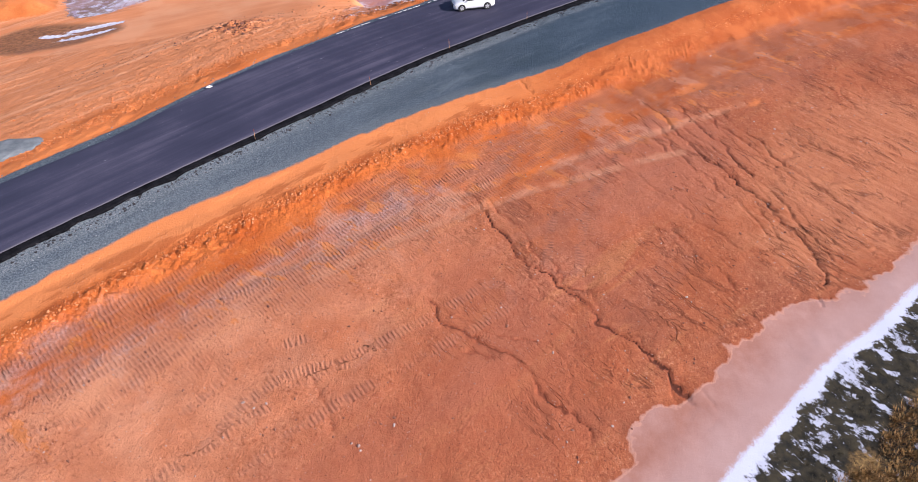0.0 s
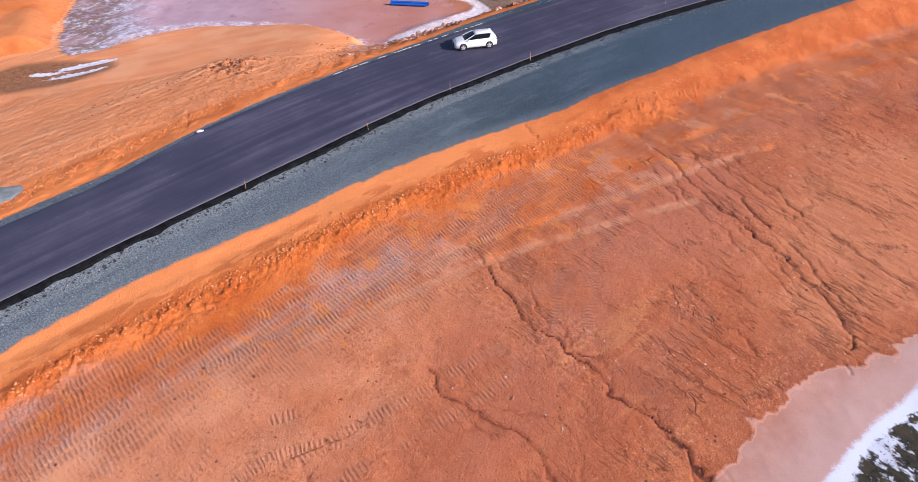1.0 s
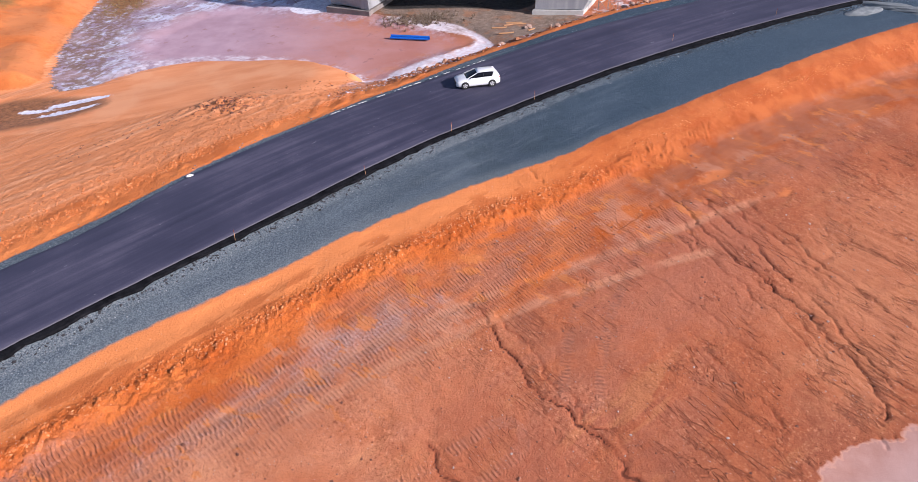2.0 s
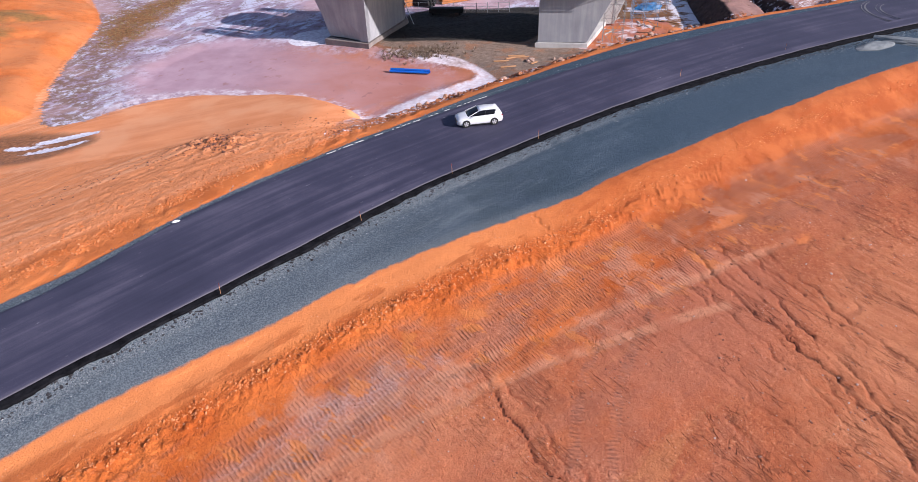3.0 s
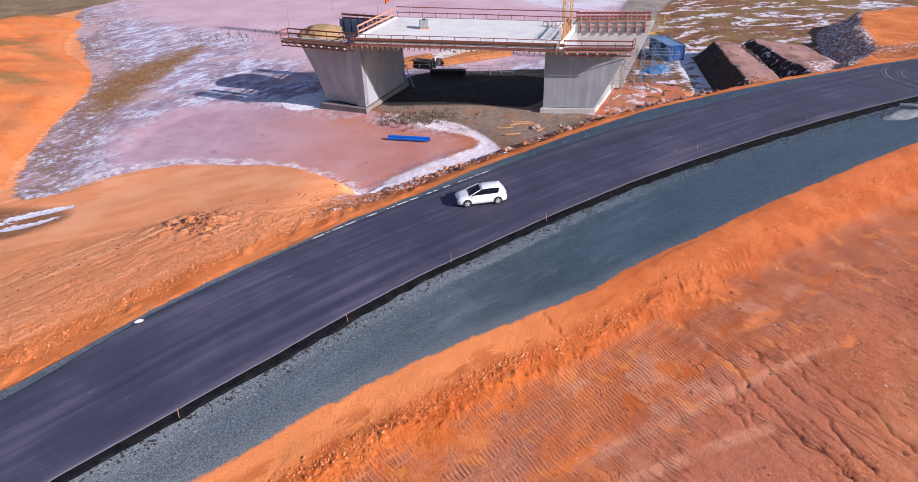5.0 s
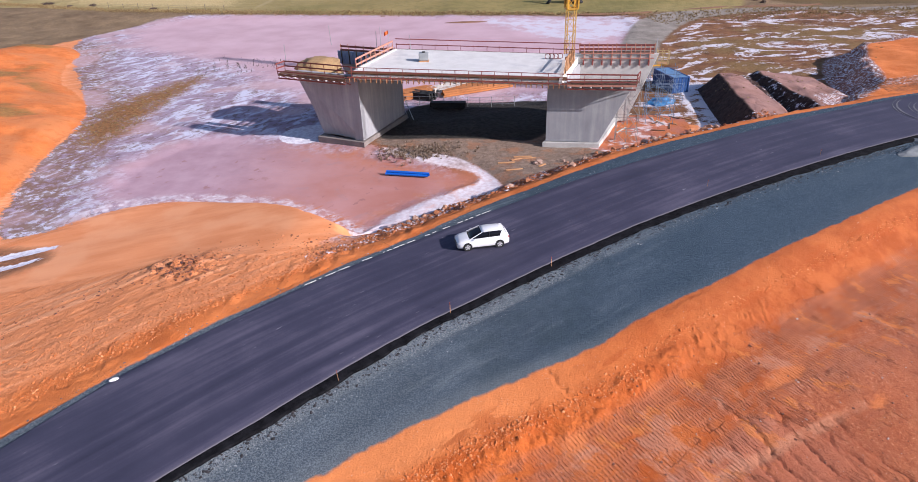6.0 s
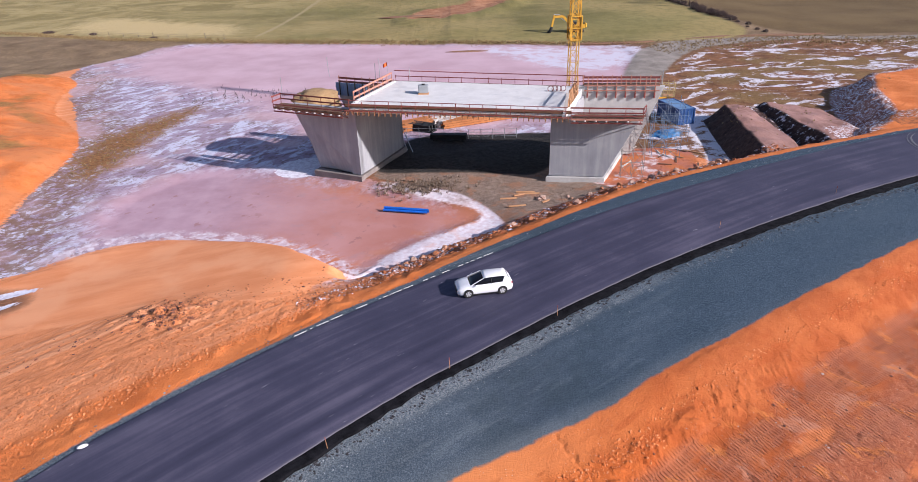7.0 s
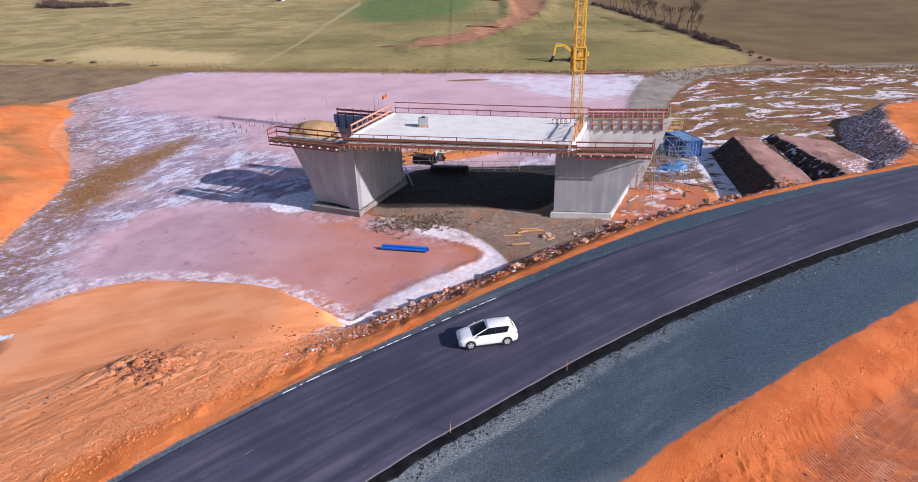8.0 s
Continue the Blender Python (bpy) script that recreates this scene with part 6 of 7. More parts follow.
# ---- tower crane mast ----
def build_crane():
    c = empty("tower_crane", pose(17.9, 117, FLAT - 0.1, 0, 0, 6), "yellow lattice mast of a tower crane behind the bridge", "crane")
    r, n, hgt = 0.6, 3, 3.0

    def section(name, chord, brace, material):
        bm = bmesh.new()
        cs = [(-r, -r), (r, -r), (r, r), (-r, r)]
        for x, y in cs:
            beam(bm, (x, y, 0), (x, y, hgt), chord)
        for k in range(2):
            z0, z1 = k * hgt / 2, (k + 1) * hgt / 2
            for i in range(4):
                a, b = cs[i], cs[(i + 1) % 4]
                beam(bm, (*a, z0), (*b, z0), brace)
                beam(bm, (*(a if k else b), z0), (*(b if k else a), z1), brace)
        me = bpy.data.meshes.new(name)
        bm.to_mesh(me)
        bm.free()
        me.materials.append(material)
        return me

    pale = surface("worn_yellow_paint", (0.46, 0.27, 0.05), (0.60, 0.37, 0.09), 1.0, 0.55)
    low, high = section("mast_section", 0.12, 0.06, pale), section("mast_section", 0.17, 0.09, MAT_YELLOW)
    for i in range(12):
        shared("mast_section", low if i < 4 else high, c, Matrix.Translation((0, 0, i * hgt)))
    bm = bmesh.new()
    for z in (0.0, 1.6, 3.2):
        for s in (-0.8, 0.8):
            beam(bm, (-0.8, s, z), (0.8, s, z), 0.16)
            beam(bm, (s, -0.8, z), (s, 0.8, z), 0.16)
    for x in (-0.8, 0.8):
        for y in (-0.8, 0.8):
            beam(bm, (x, y, 0), (x, y, 3.2), 0.18)
    ob = part("climbing_frame", bm, MAT_YELLOW, c, "yellow climbing collar")
    ob.location = (0, 0, 12.2)
    bm = bmesh.new()
    box(bm, -2, 2, -2, 2, 0, 0.5, bevel=0.05)
    part("base_slab", bm, MAT_CONCRETE, c)


build_crane()


# ---- excavator in the field ----
def build_excavator():
    gz = ground_z(31, 197)
    e = empty("excavator", pose(32.6, 197.0, gz, 0, 0, 184) @ Matrix.Scale(0.88, 4), "yellow tracked excavator with its arm stretched out on grass", "excavator")
    for s in (-1.2, 1.2):
        bm = bmesh.new()
        rings = []
        for yy in (s - 0.35, s + 0.35):
            rings.append([(x, yy, z) for x, z in ((-2.2, 0.25), (-1.9, 0), (1.9, 0), (2.2, 0.25), (2.25, 0.6), (1.9, 0.95), (-1.9, 0.95), (-2.25, 0.6))])
        loft(bm, rings)
        part("track", bm, MAT_RUBBER, e, "black crawler track")
    bm = bmesh.new()
    box(bm, -1.2, 1.2, -0.9, 0.9, 0.5, 1.1)
    part("undercarriage", bm, MAT_RUBBER, e)
    bm = bmesh.new()
    box(bm, -2.4, 1.3, -1.4, 1.4, 1.15, 2.3, bevel=0.15)
    part("house", bm, MAT_YELLOW, e)
    bm = bmesh.new()
    box(bm, -3.1, -2.3, -1.4, 1.4, 1.2, 2.7, bevel=0.3)
    part("counterweight", bm, MAT_YELLOW, e)
    bm = bmesh.new()
    box(bm, 0.1, 1.9, 0.3, 1.4, 1.2, 3.1, bevel=0.15)
    part("cab", bm, MAT_RUBBER, e, "dark glazed cab")
    bm = bmesh.new()
    for a, b, w, h in (((1.2, -0.3, 2.0), (3.9, -0.3, 4.6), 0.5, 0.75), ((3.9, -0.3, 4.6), (6.8, -0.3, 4.5), 0.5, 0.6)):
        beam(bm, a, b, w, h)
    part("boom", bm, MAT_YELLOW, e)
    bm = bmesh.new()
    beam(bm, (6.5, -0.3, 5.0), (7.2, -0.3, 1.7), 0.45, 0.55)
    part("stick", bm, MAT_YELLOW, e)
    bm = bmesh.new()
    beam(bm, (3.2, -0.3, 3.3), (4.6, -0.3, 4.2), 0.2)
    beam(bm, (4.8, -0.3, 5.1), (6.6, -0.3, 5.2), 0.18)
    part("cylinder", bm, MAT_STEEL, e)
    bm = bmesh.new()
    loft(bm, [[(7.0, y, 1.8), (7.6, y, 1.5), (7.9, y, 0.8), (8.6, y, 0.1), (7.7, y, 0.05), (7.1, y, 0.7)] for y in (-0.9, 0.3)])
    part("bucket", bm, MAT_RUBBER, e)


build_excavator()


# ---- site clutter ----
def build_container():
    c = empty("container", pose(33.3, 115.4, FLAT, 0, 0, -78), "blue corrugated steel site container", "container")
    L, W, H = 6.0, 2.44, 2.6
    for nm, a, b in (("side_wall", (-L / 2, -W / 2), (L / 2, -W / 2)), ("side_wall", (L / 2, W / 2), (-L / 2, W / 2)), ("end_wall", (L / 2, -W / 2), (L / 2, W / 2)), ("end_wall", (-L / 2, W / 2), (-L / 2, -W / 2))):
        a, b = Vector(a), Vector(b)
        w = (b - a).normalized()
        nrm = Vector((w.y, -w.x))
        n = int((b - a).length / 0.14)
        bm = bmesh.new()
        lo, hi = [], []
        for i in range(n + 1):
            p = a.lerp(b, i / n) + nrm * (0.0 if (i // 2) % 2 else -0.05)
            lo.append(bm.verts.new((*p, 0.12)))
            hi.append(bm.verts.new((*p, H - 0.1)))
        for i in range(n):
            bm.faces.new((lo[i], lo[i + 1], hi[i + 1], hi[i]))
        part(nm, bm, MAT_BLUE, c)
    bm = bmesh.new()
    for z in (0.06, H - 0.06):
        for s in (-1, 1):
            beam(bm, (-L / 2, s * W / 2, z), (L / 2, s * W / 2, z), 0.14)
            beam(bm, (s * L / 2, -W / 2, z), (s * L / 2, W / 2, z), 0.14)
    for sx in (-1, 1):
        for sy in (-1, 1):
            beam(bm, (sx * L / 2, sy * W / 2, 0), (sx * L / 2, sy * W / 2, H), 0.15)
    part("frame", bm, MAT_BLUE, c)
    bm = bmesh.new()
    box(bm, -L / 2, L / 2, -W / 2, W / 2, H - 0.1, H - 0.05)
    part("roof", bm, surface("pale_blue_roof", (0.07, 0.17, 0.34), (0.16, 0.30, 0.48), 0.8, 0.6), c, "pale weathered blue roof")


build_container()


def scaffold(x, y, turn, nx, ny, nz, bay, lift, base, label, steel):
    """A tower of tubes: standards, ledgers and braces."""
    t = empty("scaffold_tower", pose(x, y, base, 0, 0, turn), label, "scaffold", "scaffold towers")
    r = 0.028
    for i in range(nx + 1):
        for j in range(ny + 1):
            bm = bmesh.new()
            tube(bm, (i * bay, j * bay, 0), (i * bay, j * bay, nz * lift + 0.6), r, seg=5)
            part("standard", bm, steel, t)
    for k in range(1, nz + 1):
        bm = bmesh.new()
        for j in range(ny + 1):
            tube(bm, (-0.2, j * bay, k * lift), (nx * bay + 0.2, j * bay, k * lift), r, seg=5)
        for i in range(nx + 1):
            tube(bm, (i * bay, -0.2, k * lift), (i * bay, ny * bay + 0.2, k * lift), r, seg=5)
        part("ledger_frame", bm, steel, t)
    bm = bmesh.new()
    for k in range(nz):
        for i in range(nx):
            a, b = (i * bay, (i + 1) * bay) if k % 2 else ((i + 1) * bay, i * bay)
            tube(bm, (a, 0, k * lift + 0.1), (b, 0, (k + 1) * lift), r * 0.85, seg=5)
            tube(bm, (b, ny * bay, k * lift + 0.1), (a, ny * bay, (k + 1) * lift), r * 0.85, seg=5)
        for j in range(ny):
            a, b = (j * bay, (j + 1) * bay) if k % 2 else ((j + 1) * bay, j * bay)
            tube(bm, (0, a, k * lift + 0.1), (0, b, (k + 1) * lift), r * 0.85, seg=5)
    part("braces", bm, steel, t)
    return t


scaffold(19.6, 92.0, -9, 2, 1, 4, 1.25, 1.75, FLAT, "slender steel scaffold tower beside the wing wall", MAT_TUBE)
scaffold(25.0, 98.5, -9, 2, 2, 4, 1.7, 1.7, FLAT, "steel tube scaffold tower by the abutment", MAT_TUBE_BLUE)
scaffold(28.2, 105.0, -9, 2, 1, 2, 1.7, 1.7, FLAT, "low steel tube scaffold by the blue container", MAT_TUBE_BLUE)
# a yellow cage at the end of the far wing
MAT_CAGE = surface("faded_yellow_steel", (0.42, 0.30, 0.12), (0.56, 0.42, 0.20), 1.0, 0.6)
cage = empty("steel_cage", pose(26.6, 101.6, 6.3, 0, 0, -9) @ Matrix.Scale(0.8, 4), "yellow steel cage hung at the wing wall's end", "cage")
for z in (0, 0.9, 1.8):
    bm = bmesh.new()
    for s in (0, 1.5):
        beam(bm, (0, s, z), (1.8, s, z), 0.09)
        beam(bm, (s * 1.2, 0, z), (s * 1.2, 1.5, z), 0.09)
    part("ring", bm, MAT_CAGE, cage)
for x, y in ((0, 0), (1.8, 0), (0, 1.5), (1.8, 1.5), (0.9, 0), (0.9, 1.5)):
    bm = bmesh.new()
    beam(bm, (x, y, 0), (x, y, 2.2), 0.09)
    part("upright", bm, MAT_CAGE, cage)
bm = bmesh.new()
box(bm, 0, 1.8, 0, 1.5, -0.08, 0.0)
part("floor_panel", bm, MAT_TIMBER, cage)
beam_ob = bmesh.new()
beam(beam_ob, (28.0, 101.9, 6.15), (24.5, 101.0, 6.15), 0.16)
tagged(part("support_beam", beam_ob, MAT_YELLOW), "yellow beam under the steel cage", "beam")

# the blue pipe bundle on the frozen mud
pipe = empty("pipe", pose(-5.1, 85.05, FLAT - 0.12, 0, 0, -13), "bundle of bright blue plastic pipes on frozen mud", "pipe")
for i, (y, z) in enumerate(((-0.19, 0.13), (0.09, 0.13), (-0.05, 0.36))):
    bm = bmesh.new()
    o = random.uniform(-0.08, 0.08)
    bmesh.ops.create_cone(bm, cap_ends=False, segments=14, radius1=0.135, radius2=0.135, depth=4.9, matrix=Matrix.Translation((o, y, z)) @ pose(0, 0, 0, 0, 90, 0))
    bmesh.ops.create_cone(bm, cap_ends=False, segments=14, radius1=0.115, radius2=0.115, depth=4.9, matrix=Matrix.Translation((o, y, z)) @ pose(0, 0, 0, 0, 90, 0))
    part("tube", bm, MAT_PIPE, pipe)

def lay(name, label, category, x, y, z, turn, L, w, h, material, group="", tilt=0.0):
    bm = bmesh.new()
    box(bm, -L / 2, L / 2, -w / 2, w / 2, 0, h, bevel=min(w, h) * 0.12)
    ob = part(name, bm, material)
    ob.matrix_basis = pose(x, y, z, 0, tilt, turn)
    return tagged(ob, label, category, group)


for x, y, a, L in ((6.1, 86.8, 2, 1.9), (6.8, 84.5, 8, 1.9), (8.1, 88.4, -3, 2.1), (8.4, 87.9, 2, 2.4), (7.3, 87.6, 24, 1.3), (10.0, 85.6, 40, 1.1)):
    lay("plank", "pale loose timber plank on brown earth", "plank", x, y, ground_z(x, y) + 0.02, a, L, 0.22, 0.12, MAT_TIMBER, "loose planks")
# stacks of formwork timber and steel behind the bridge
MAT_ORANGE_WOOD = surface("orange_formwork", (0.36, 0.12, 0.03), (0.54, 0.21, 0.06), 1.0, 0.65, vary=0.3)
MAT_PALE_WOOD = surface("pale_planks", (0.50, 0.45, 0.40), (0.66, 0.62, 0.57), 1.0, 0.75, vary=0.3)
rows = ((-5.6, 116.5, 30, 5.5, MAT_ORANGE_WOOD, 6, "stack of orange formwork girders"), (3.8, 118.5, 24, 12, MAT_ORANGE_WOOD, 5, "stack of long orange formwork girders"),
        (-1.4, 117.8, 42, 4.2, MAT_PALE_WOOD, 6, "stack of pale scaffold planks"), (-4.6, 114.4, 150, 3.6, MAT_RUBBER, 4, "stack of dark steel beams"), (2.4, 121, 30, 5, MAT_PALE_WOOD, 5, "stack of pale scaffold planks"))
for x, y, a, L, mat, n, label in rows:
    st = empty("timber_stack", pose(x, y, ground_z(x, y), 0, 0, a), label + " behind the bridge", "stack", "stacks behind the bridge")
    for k in range(n * 3):
        bm = bmesh.new()
        o = random.uniform(-0.4, 0.4)
        yy, zz = (k % n) * 0.5 - n * 0.25, 0.1 + 0.34 * (k // n)
        box(bm, -L / 2 + o, L / 2 + o, yy - 0.18, yy + 0.18, zz, zz + 0.3)
        part("girder", bm, mat, st)
bm = bmesh.new()
box(bm, -2.6, 2.6, -0.5, 0.5, 0.3, 1.0, bevel=0.06)
box(bm, -2.2, -1.9, -0.45, 0.45, 0, 0.3)
box(bm, 1.9, 2.2, -0.45, 0.45, 0, 0.3)
ob = part("steel_girder", bm, MAT_RUBBER)
ob.matrix_basis = pose(-0.6, 109.3, ground_z(-0.6, 109.3), 0, 0, -8)
tagged(ob, "dark steel girder on blocks in the bridge's shade", "girder")
fence_pts = [(-8.5, 111.5), (-3, 110.8), (4, 109.6), (9, 109.4)]
mesh_fence = empty("site_fence", Matrix(), "thin steel site fence in the shade behind the bridge", "fence")
for p, q in zip(fence_pts[:-1], fence_pts[1:]):
    for s in along_line((*p, FLAT), (*q, FLAT), 1.6):
        bm = bmesh.new()
        beam(bm, s, s + Vector((0, 0, 1.5)), 0.06)
        part("post", bm, MAT_STEEL, mesh_fence)
    bm = bmesh.new()
    for z in (0.4, 0.9, 1.4):
        beam(bm, (*p, FLAT + z), (*q, FLAT + z), 0.035)
    part("wires", bm, MAT_STEEL, mesh_fence)

# a tarpaulin heap and boards beside the scaffold
MAT_TARP = surface("blue_tarpaulin", (0.02, 0.12, 0.32), (0.06, 0.26, 0.52), 1.2, 0.5, 0.5, 0.06)
bm = bmesh.new()
bmesh.ops.create_icosphere(bm, subdivisions=3, radius=1.0)
for v in bm.verts:
    k = 1 + 0.35 * noise.noise(v.co * 2.3)
    v.co = Vector((v.co.x * 2.3 * k, v.co.y * 1.3 * k, max(-0.1, v.co.z * 1.1 * k)))
ob = part("tarpaulin", bm, MAT_TARP)
ob.matrix_basis = pose(29.8, 107.6, FLAT, 0, 0, 20)
tagged(ob, "crumpled blue tarpaulin over materials by the scaffold", "tarpaulin")
for k in range(16):
    x, y = random.uniform(20, 34), random.uniform(94, 104)
    if k > 8:
        x, y = random.uniform(27, 33), random.uniform(96, 106)
    lay("plank", "muddy board lying on red earth by the abutment", "plank", x, y, ground_z(x, y) + 0.02, random.uniform(0, 180), random.uniform(0.9, 3.2), 0.2, 0.08, random.choice((MAT_PALE_WOOD, MAT_TIMBER, MAT_BOARD)), "loose planks", random.uniform(-4, 4))
# scaffold strut against the breast wall
bm = bmesh.new()
tube(bm, (-6.2, 105.5, FLAT), (-7.2, 105.2, 2.2), 0.06)
tube(bm, (-5.4, 104.6, FLAT), (-7.1, 104.9, 3.6), 0.06)
tube(bm, (-6.9, 105.6, FLAT), (-6.9, 105.6, 6.8), 0.09)
tagged(part("steel_prop", bm, MAT_STEEL), "steel props against the abutment's corner", "prop")


# ---- stones, clods and tufts ----
def stone_shapes(n, level, seed, rugged=1.0):
    rnd = random.Random(seed)
    shapes = []
    for k in range(n):
        bm = bmesh.new()
        bmesh.ops.create_icosphere(bm, subdivisions=level, radius=1.0)
        off = Vector((rnd.uniform(0, 50), rnd.uniform(0, 50), rnd.uniform(0, 50)))
        sq = Vector((rnd.uniform(0.8, 1.25), rnd.uniform(0.7, 1.1), rnd.uniform(0.55, 0.85)))
        for v in bm.verts:
            r = 1 + rugged * (0.6 * noise.noise(v.co * 1.6 + off) + 0.35 * noise.noise(v.co * 3.7 + off))
            v.co = Vector((v.co.x * sq.x, v.co.y * sq.y, v.co.z * sq.z)) * r
        bm.verts.ensure_lookup_table()
        shapes.append((np.array([v.co[:] for v in bm.verts]), np.array([[v.index for v in f.verts] for f in bm.faces])))
        bm.free()
    return shapes


def strew(name, places, material, level, label, category, seed):
    """Many small stones as one object; places are rows of x, y, size."""
    rnd = np.random.RandomState(seed)
    shapes = stone_shapes(7, level, seed)
    xs, ys = places[:, 0], places[:, 1]
    zs, _ = land(xs, ys)
    V, Fc, base = [], [], 0
    for (x, y, size), z in zip(places, zs):
        v, f = shapes[rnd.randint(len(shapes))]
        a = rnd.uniform(0, 6.28)
        c, s = math.cos(a), math.sin(a)
        w = v * size * rnd.uniform(0.75, 1.3, 3)
        V.append(np.stack((w[:, 0] * c - w[:, 1] * s + x, w[:, 0] * s + w[:, 1] * c + y, w[:, 2] + z - size * 0.1), 1))
        Fc.append(f + base)
        base += len(v)
    me = bpy.data.meshes.new(name)
    me.from_pydata(np.vstack(V).tolist(), [], np.vstack(Fc).tolist())
    me.materials.append(material)
    return tagged(new(name, me), label, category, kind="stuff")


def by_road(u, s):
    """The place at a length u along the road's centre line and s beside it."""
    n = np.gradient(ROAD, axis=0)
    n /= np.linalg.norm(n, axis=1)[:, None]
    dist = np.concatenate(([0], np.cumsum(np.linalg.norm(np.diff(ROAD, axis=0), axis=1))))
    return (np.interp(u, dist, ROAD[:, 0]) - np.interp(u, dist, n[:, 1]) * s, np.interp(u, dist, ROAD[:, 1]) + np.interp(u, dist, n[:, 0]) * s)


def road_u(x):
    dist = np.concatenate(([0], np.cumsum(np.linalg.norm(np.diff(ROAD, axis=0), axis=1))))
    return float(np.interp(x, ROAD[:, 0], dist))


def stone_material(name, stops, rough=0.9):
    n = Nodes(name)
    col = n.ramp(n.island(), *stops)
    col = n.mix(n.step(n.noise(6, 4), 0.4, 0.7, 0, 0.4), col, tuple(c * 0.55 for c in stops[0][1]))
    return n.done(col, rough, n.bump(n.noise(9, 4), 0.4, 0.03))


MAT_CLOD = stone_material("orange_clods", ((0.0, (0.50, 0.13, 0.028)), (0.6, (0.62, 0.19, 0.05)), (1.0, (0.70, 0.29, 0.12))))
MAT_RUBBLE = stone_material("bank_rubble", ((0.0, (0.34, 0.10, 0.035)), (0.5, (0.46, 0.16, 0.06)), (0.8, (0.28, 0.17, 0.14)), (0.92, (0.46, 0.40, 0.42)), (1.0, (0.74, 0.72, 0.78))))
MAT_DARK = stone_material("dark_lumps", ((0.0, (0.012, 0.012, 0.014)), (1.0, (0.06, 0.055, 0.06))))
MAT_GRIT = stone_material("grey_grit", ((0.0, (0.07, 0.09, 0.10)), (0.7, (0.20, 0.23, 0.25)), (1.0, (0.36, 0.38, 0.39))))
rs = np.random.RandomState(5)


def rows_by_road(n, x0, x1, mid, spread, size_lo, size_hi, power=2.0):
    u = rs.uniform(road_u(x0), road_u(x1), n)
    s = rs.normal(0, 1, n) * spread
    x, y = by_road(u, s)
    if callable(mid):
        x0_, _ = by_road(u, 0 * u)
        x, y = by_road(u, mid(x0_) + s)
    else:
        x, y = by_road(u, mid + s)
    return np.stack((x, y, size_lo + (size_hi - size_lo) * rs.uniform(0, 1, n) ** power), 1)


def gravel_edge(x):
    return -(HALF + np.interp(x + 6, [-40, -20, -6, 9, 25, 40, 60], [2.6, 3.3, 5.4, 7.9, 8.4, 8.0, 7.5]))


strew("clods", np.vstack((rows_by_road(6000, -34, 2, lambda x: gravel_edge(x) - 3.0, 0.38, 0.012, 0.11, 4.5), rows_by_road(2600, 2, 50, lambda x: gravel_edge(x) - 2.0, 0.22, 0.012, 0.10, 4.0))), MAT_CLOD, 1, "crumbled orange earth clods in a low ridge", "clods", 11)
strew("bank_rubble", np.vstack((rows_by_road(3600, 0, 18, lambda x: shoulder(x) + 4.2, 0.9, 0.025, 0.24, 3.2), rows_by_road(2600, 16, 44, lambda x: shoulder(x) + 3.2, 0.7, 0.025, 0.28, 3.0),
                               rows_by_road(2200, -6, 8, lambda x: shoulder(x) + 3.0, 0.55, 0.015, 0.16, 3.5))), MAT_RUBBLE, 1, "broken rock and frozen earth tipped along the bank", "rubble", 12)
strew("roadside_clods", np.vstack((rows_by_road(5200, -38, -4, lambda x: shoulder(x) + 1.9, 0.4, 0.015, 0.12, 4.0), rows_by_road(2600, -28, -4, lambda x: shoulder(x) + 4.5, 1.5, 0.015, 0.12, 4.5))), MAT_CLOD, 1, "small brown-orange clods on the roadside shelf", "clods", 19)
strew("asphalt_crumbs", rows_by_road(3600, -30, 62, lambda x: near_lip(x) - np.interp(x, [-20, 0, 20], [0.75, 0.95, 1.2]), 0.28, 0.015, 0.11, 3.5), MAT_DARK, 1, "black asphalt crumbs along the road's raw edge", "crumbs", 13)
strew("loose_gravel", np.vstack((rows_by_road(3600, -30, 62, lambda x: near_lip(x) - 1.5, 0.5, 0.02, 0.06), rows_by_road(700, -30, 62, lambda x: far_lip(x) + 0.7, 0.3, 0.02, 0.06))), MAT_GRIT, 1, "loose grey crushed stone beside the asphalt", "gravel", 14)
clump = np.stack((rs.normal(-21.0, 1.3, 700), rs.normal(61.6, 1.2, 700), 0.02 + 0.17 * rs.uniform(0, 1, 700) ** 4), 1)
clump_b = np.stack((rs.uniform(-34, -10, 420), np.zeros(420), 0.02 + 0.1 * rs.uniform(0, 1, 420) ** 3), 1)
clump_b[:, 1] = np.interp(clump_b[:, 0], [-34, -22, -10], [52, 62.5, 66]) + rs.normal(0, 1.6, 420)
strew("earth_lumps", np.vstack((clump, clump_b)), stone_material("brown_lumps", ((0.0, (0.07, 0.035, 0.035)), (0.5, (0.30, 0.10, 0.04)), (1.0, (0.52, 0.20, 0.08)))), 1, "brown and orange earth lumps dumped on the shelf", "lumps", 15)
fx, fy = rs.uniform(-26, 36, 4200), rs.uniform(14, 56, 4200)
keep = (line_distance(fx, fy, ROAD)[0] * line_distance(fx, fy, ROAD)[1] < -16) & (-line_distance(fx, fy, FROST_LINE)[0] * line_distance(fx, fy, FROST_LINE)[1] < -4)
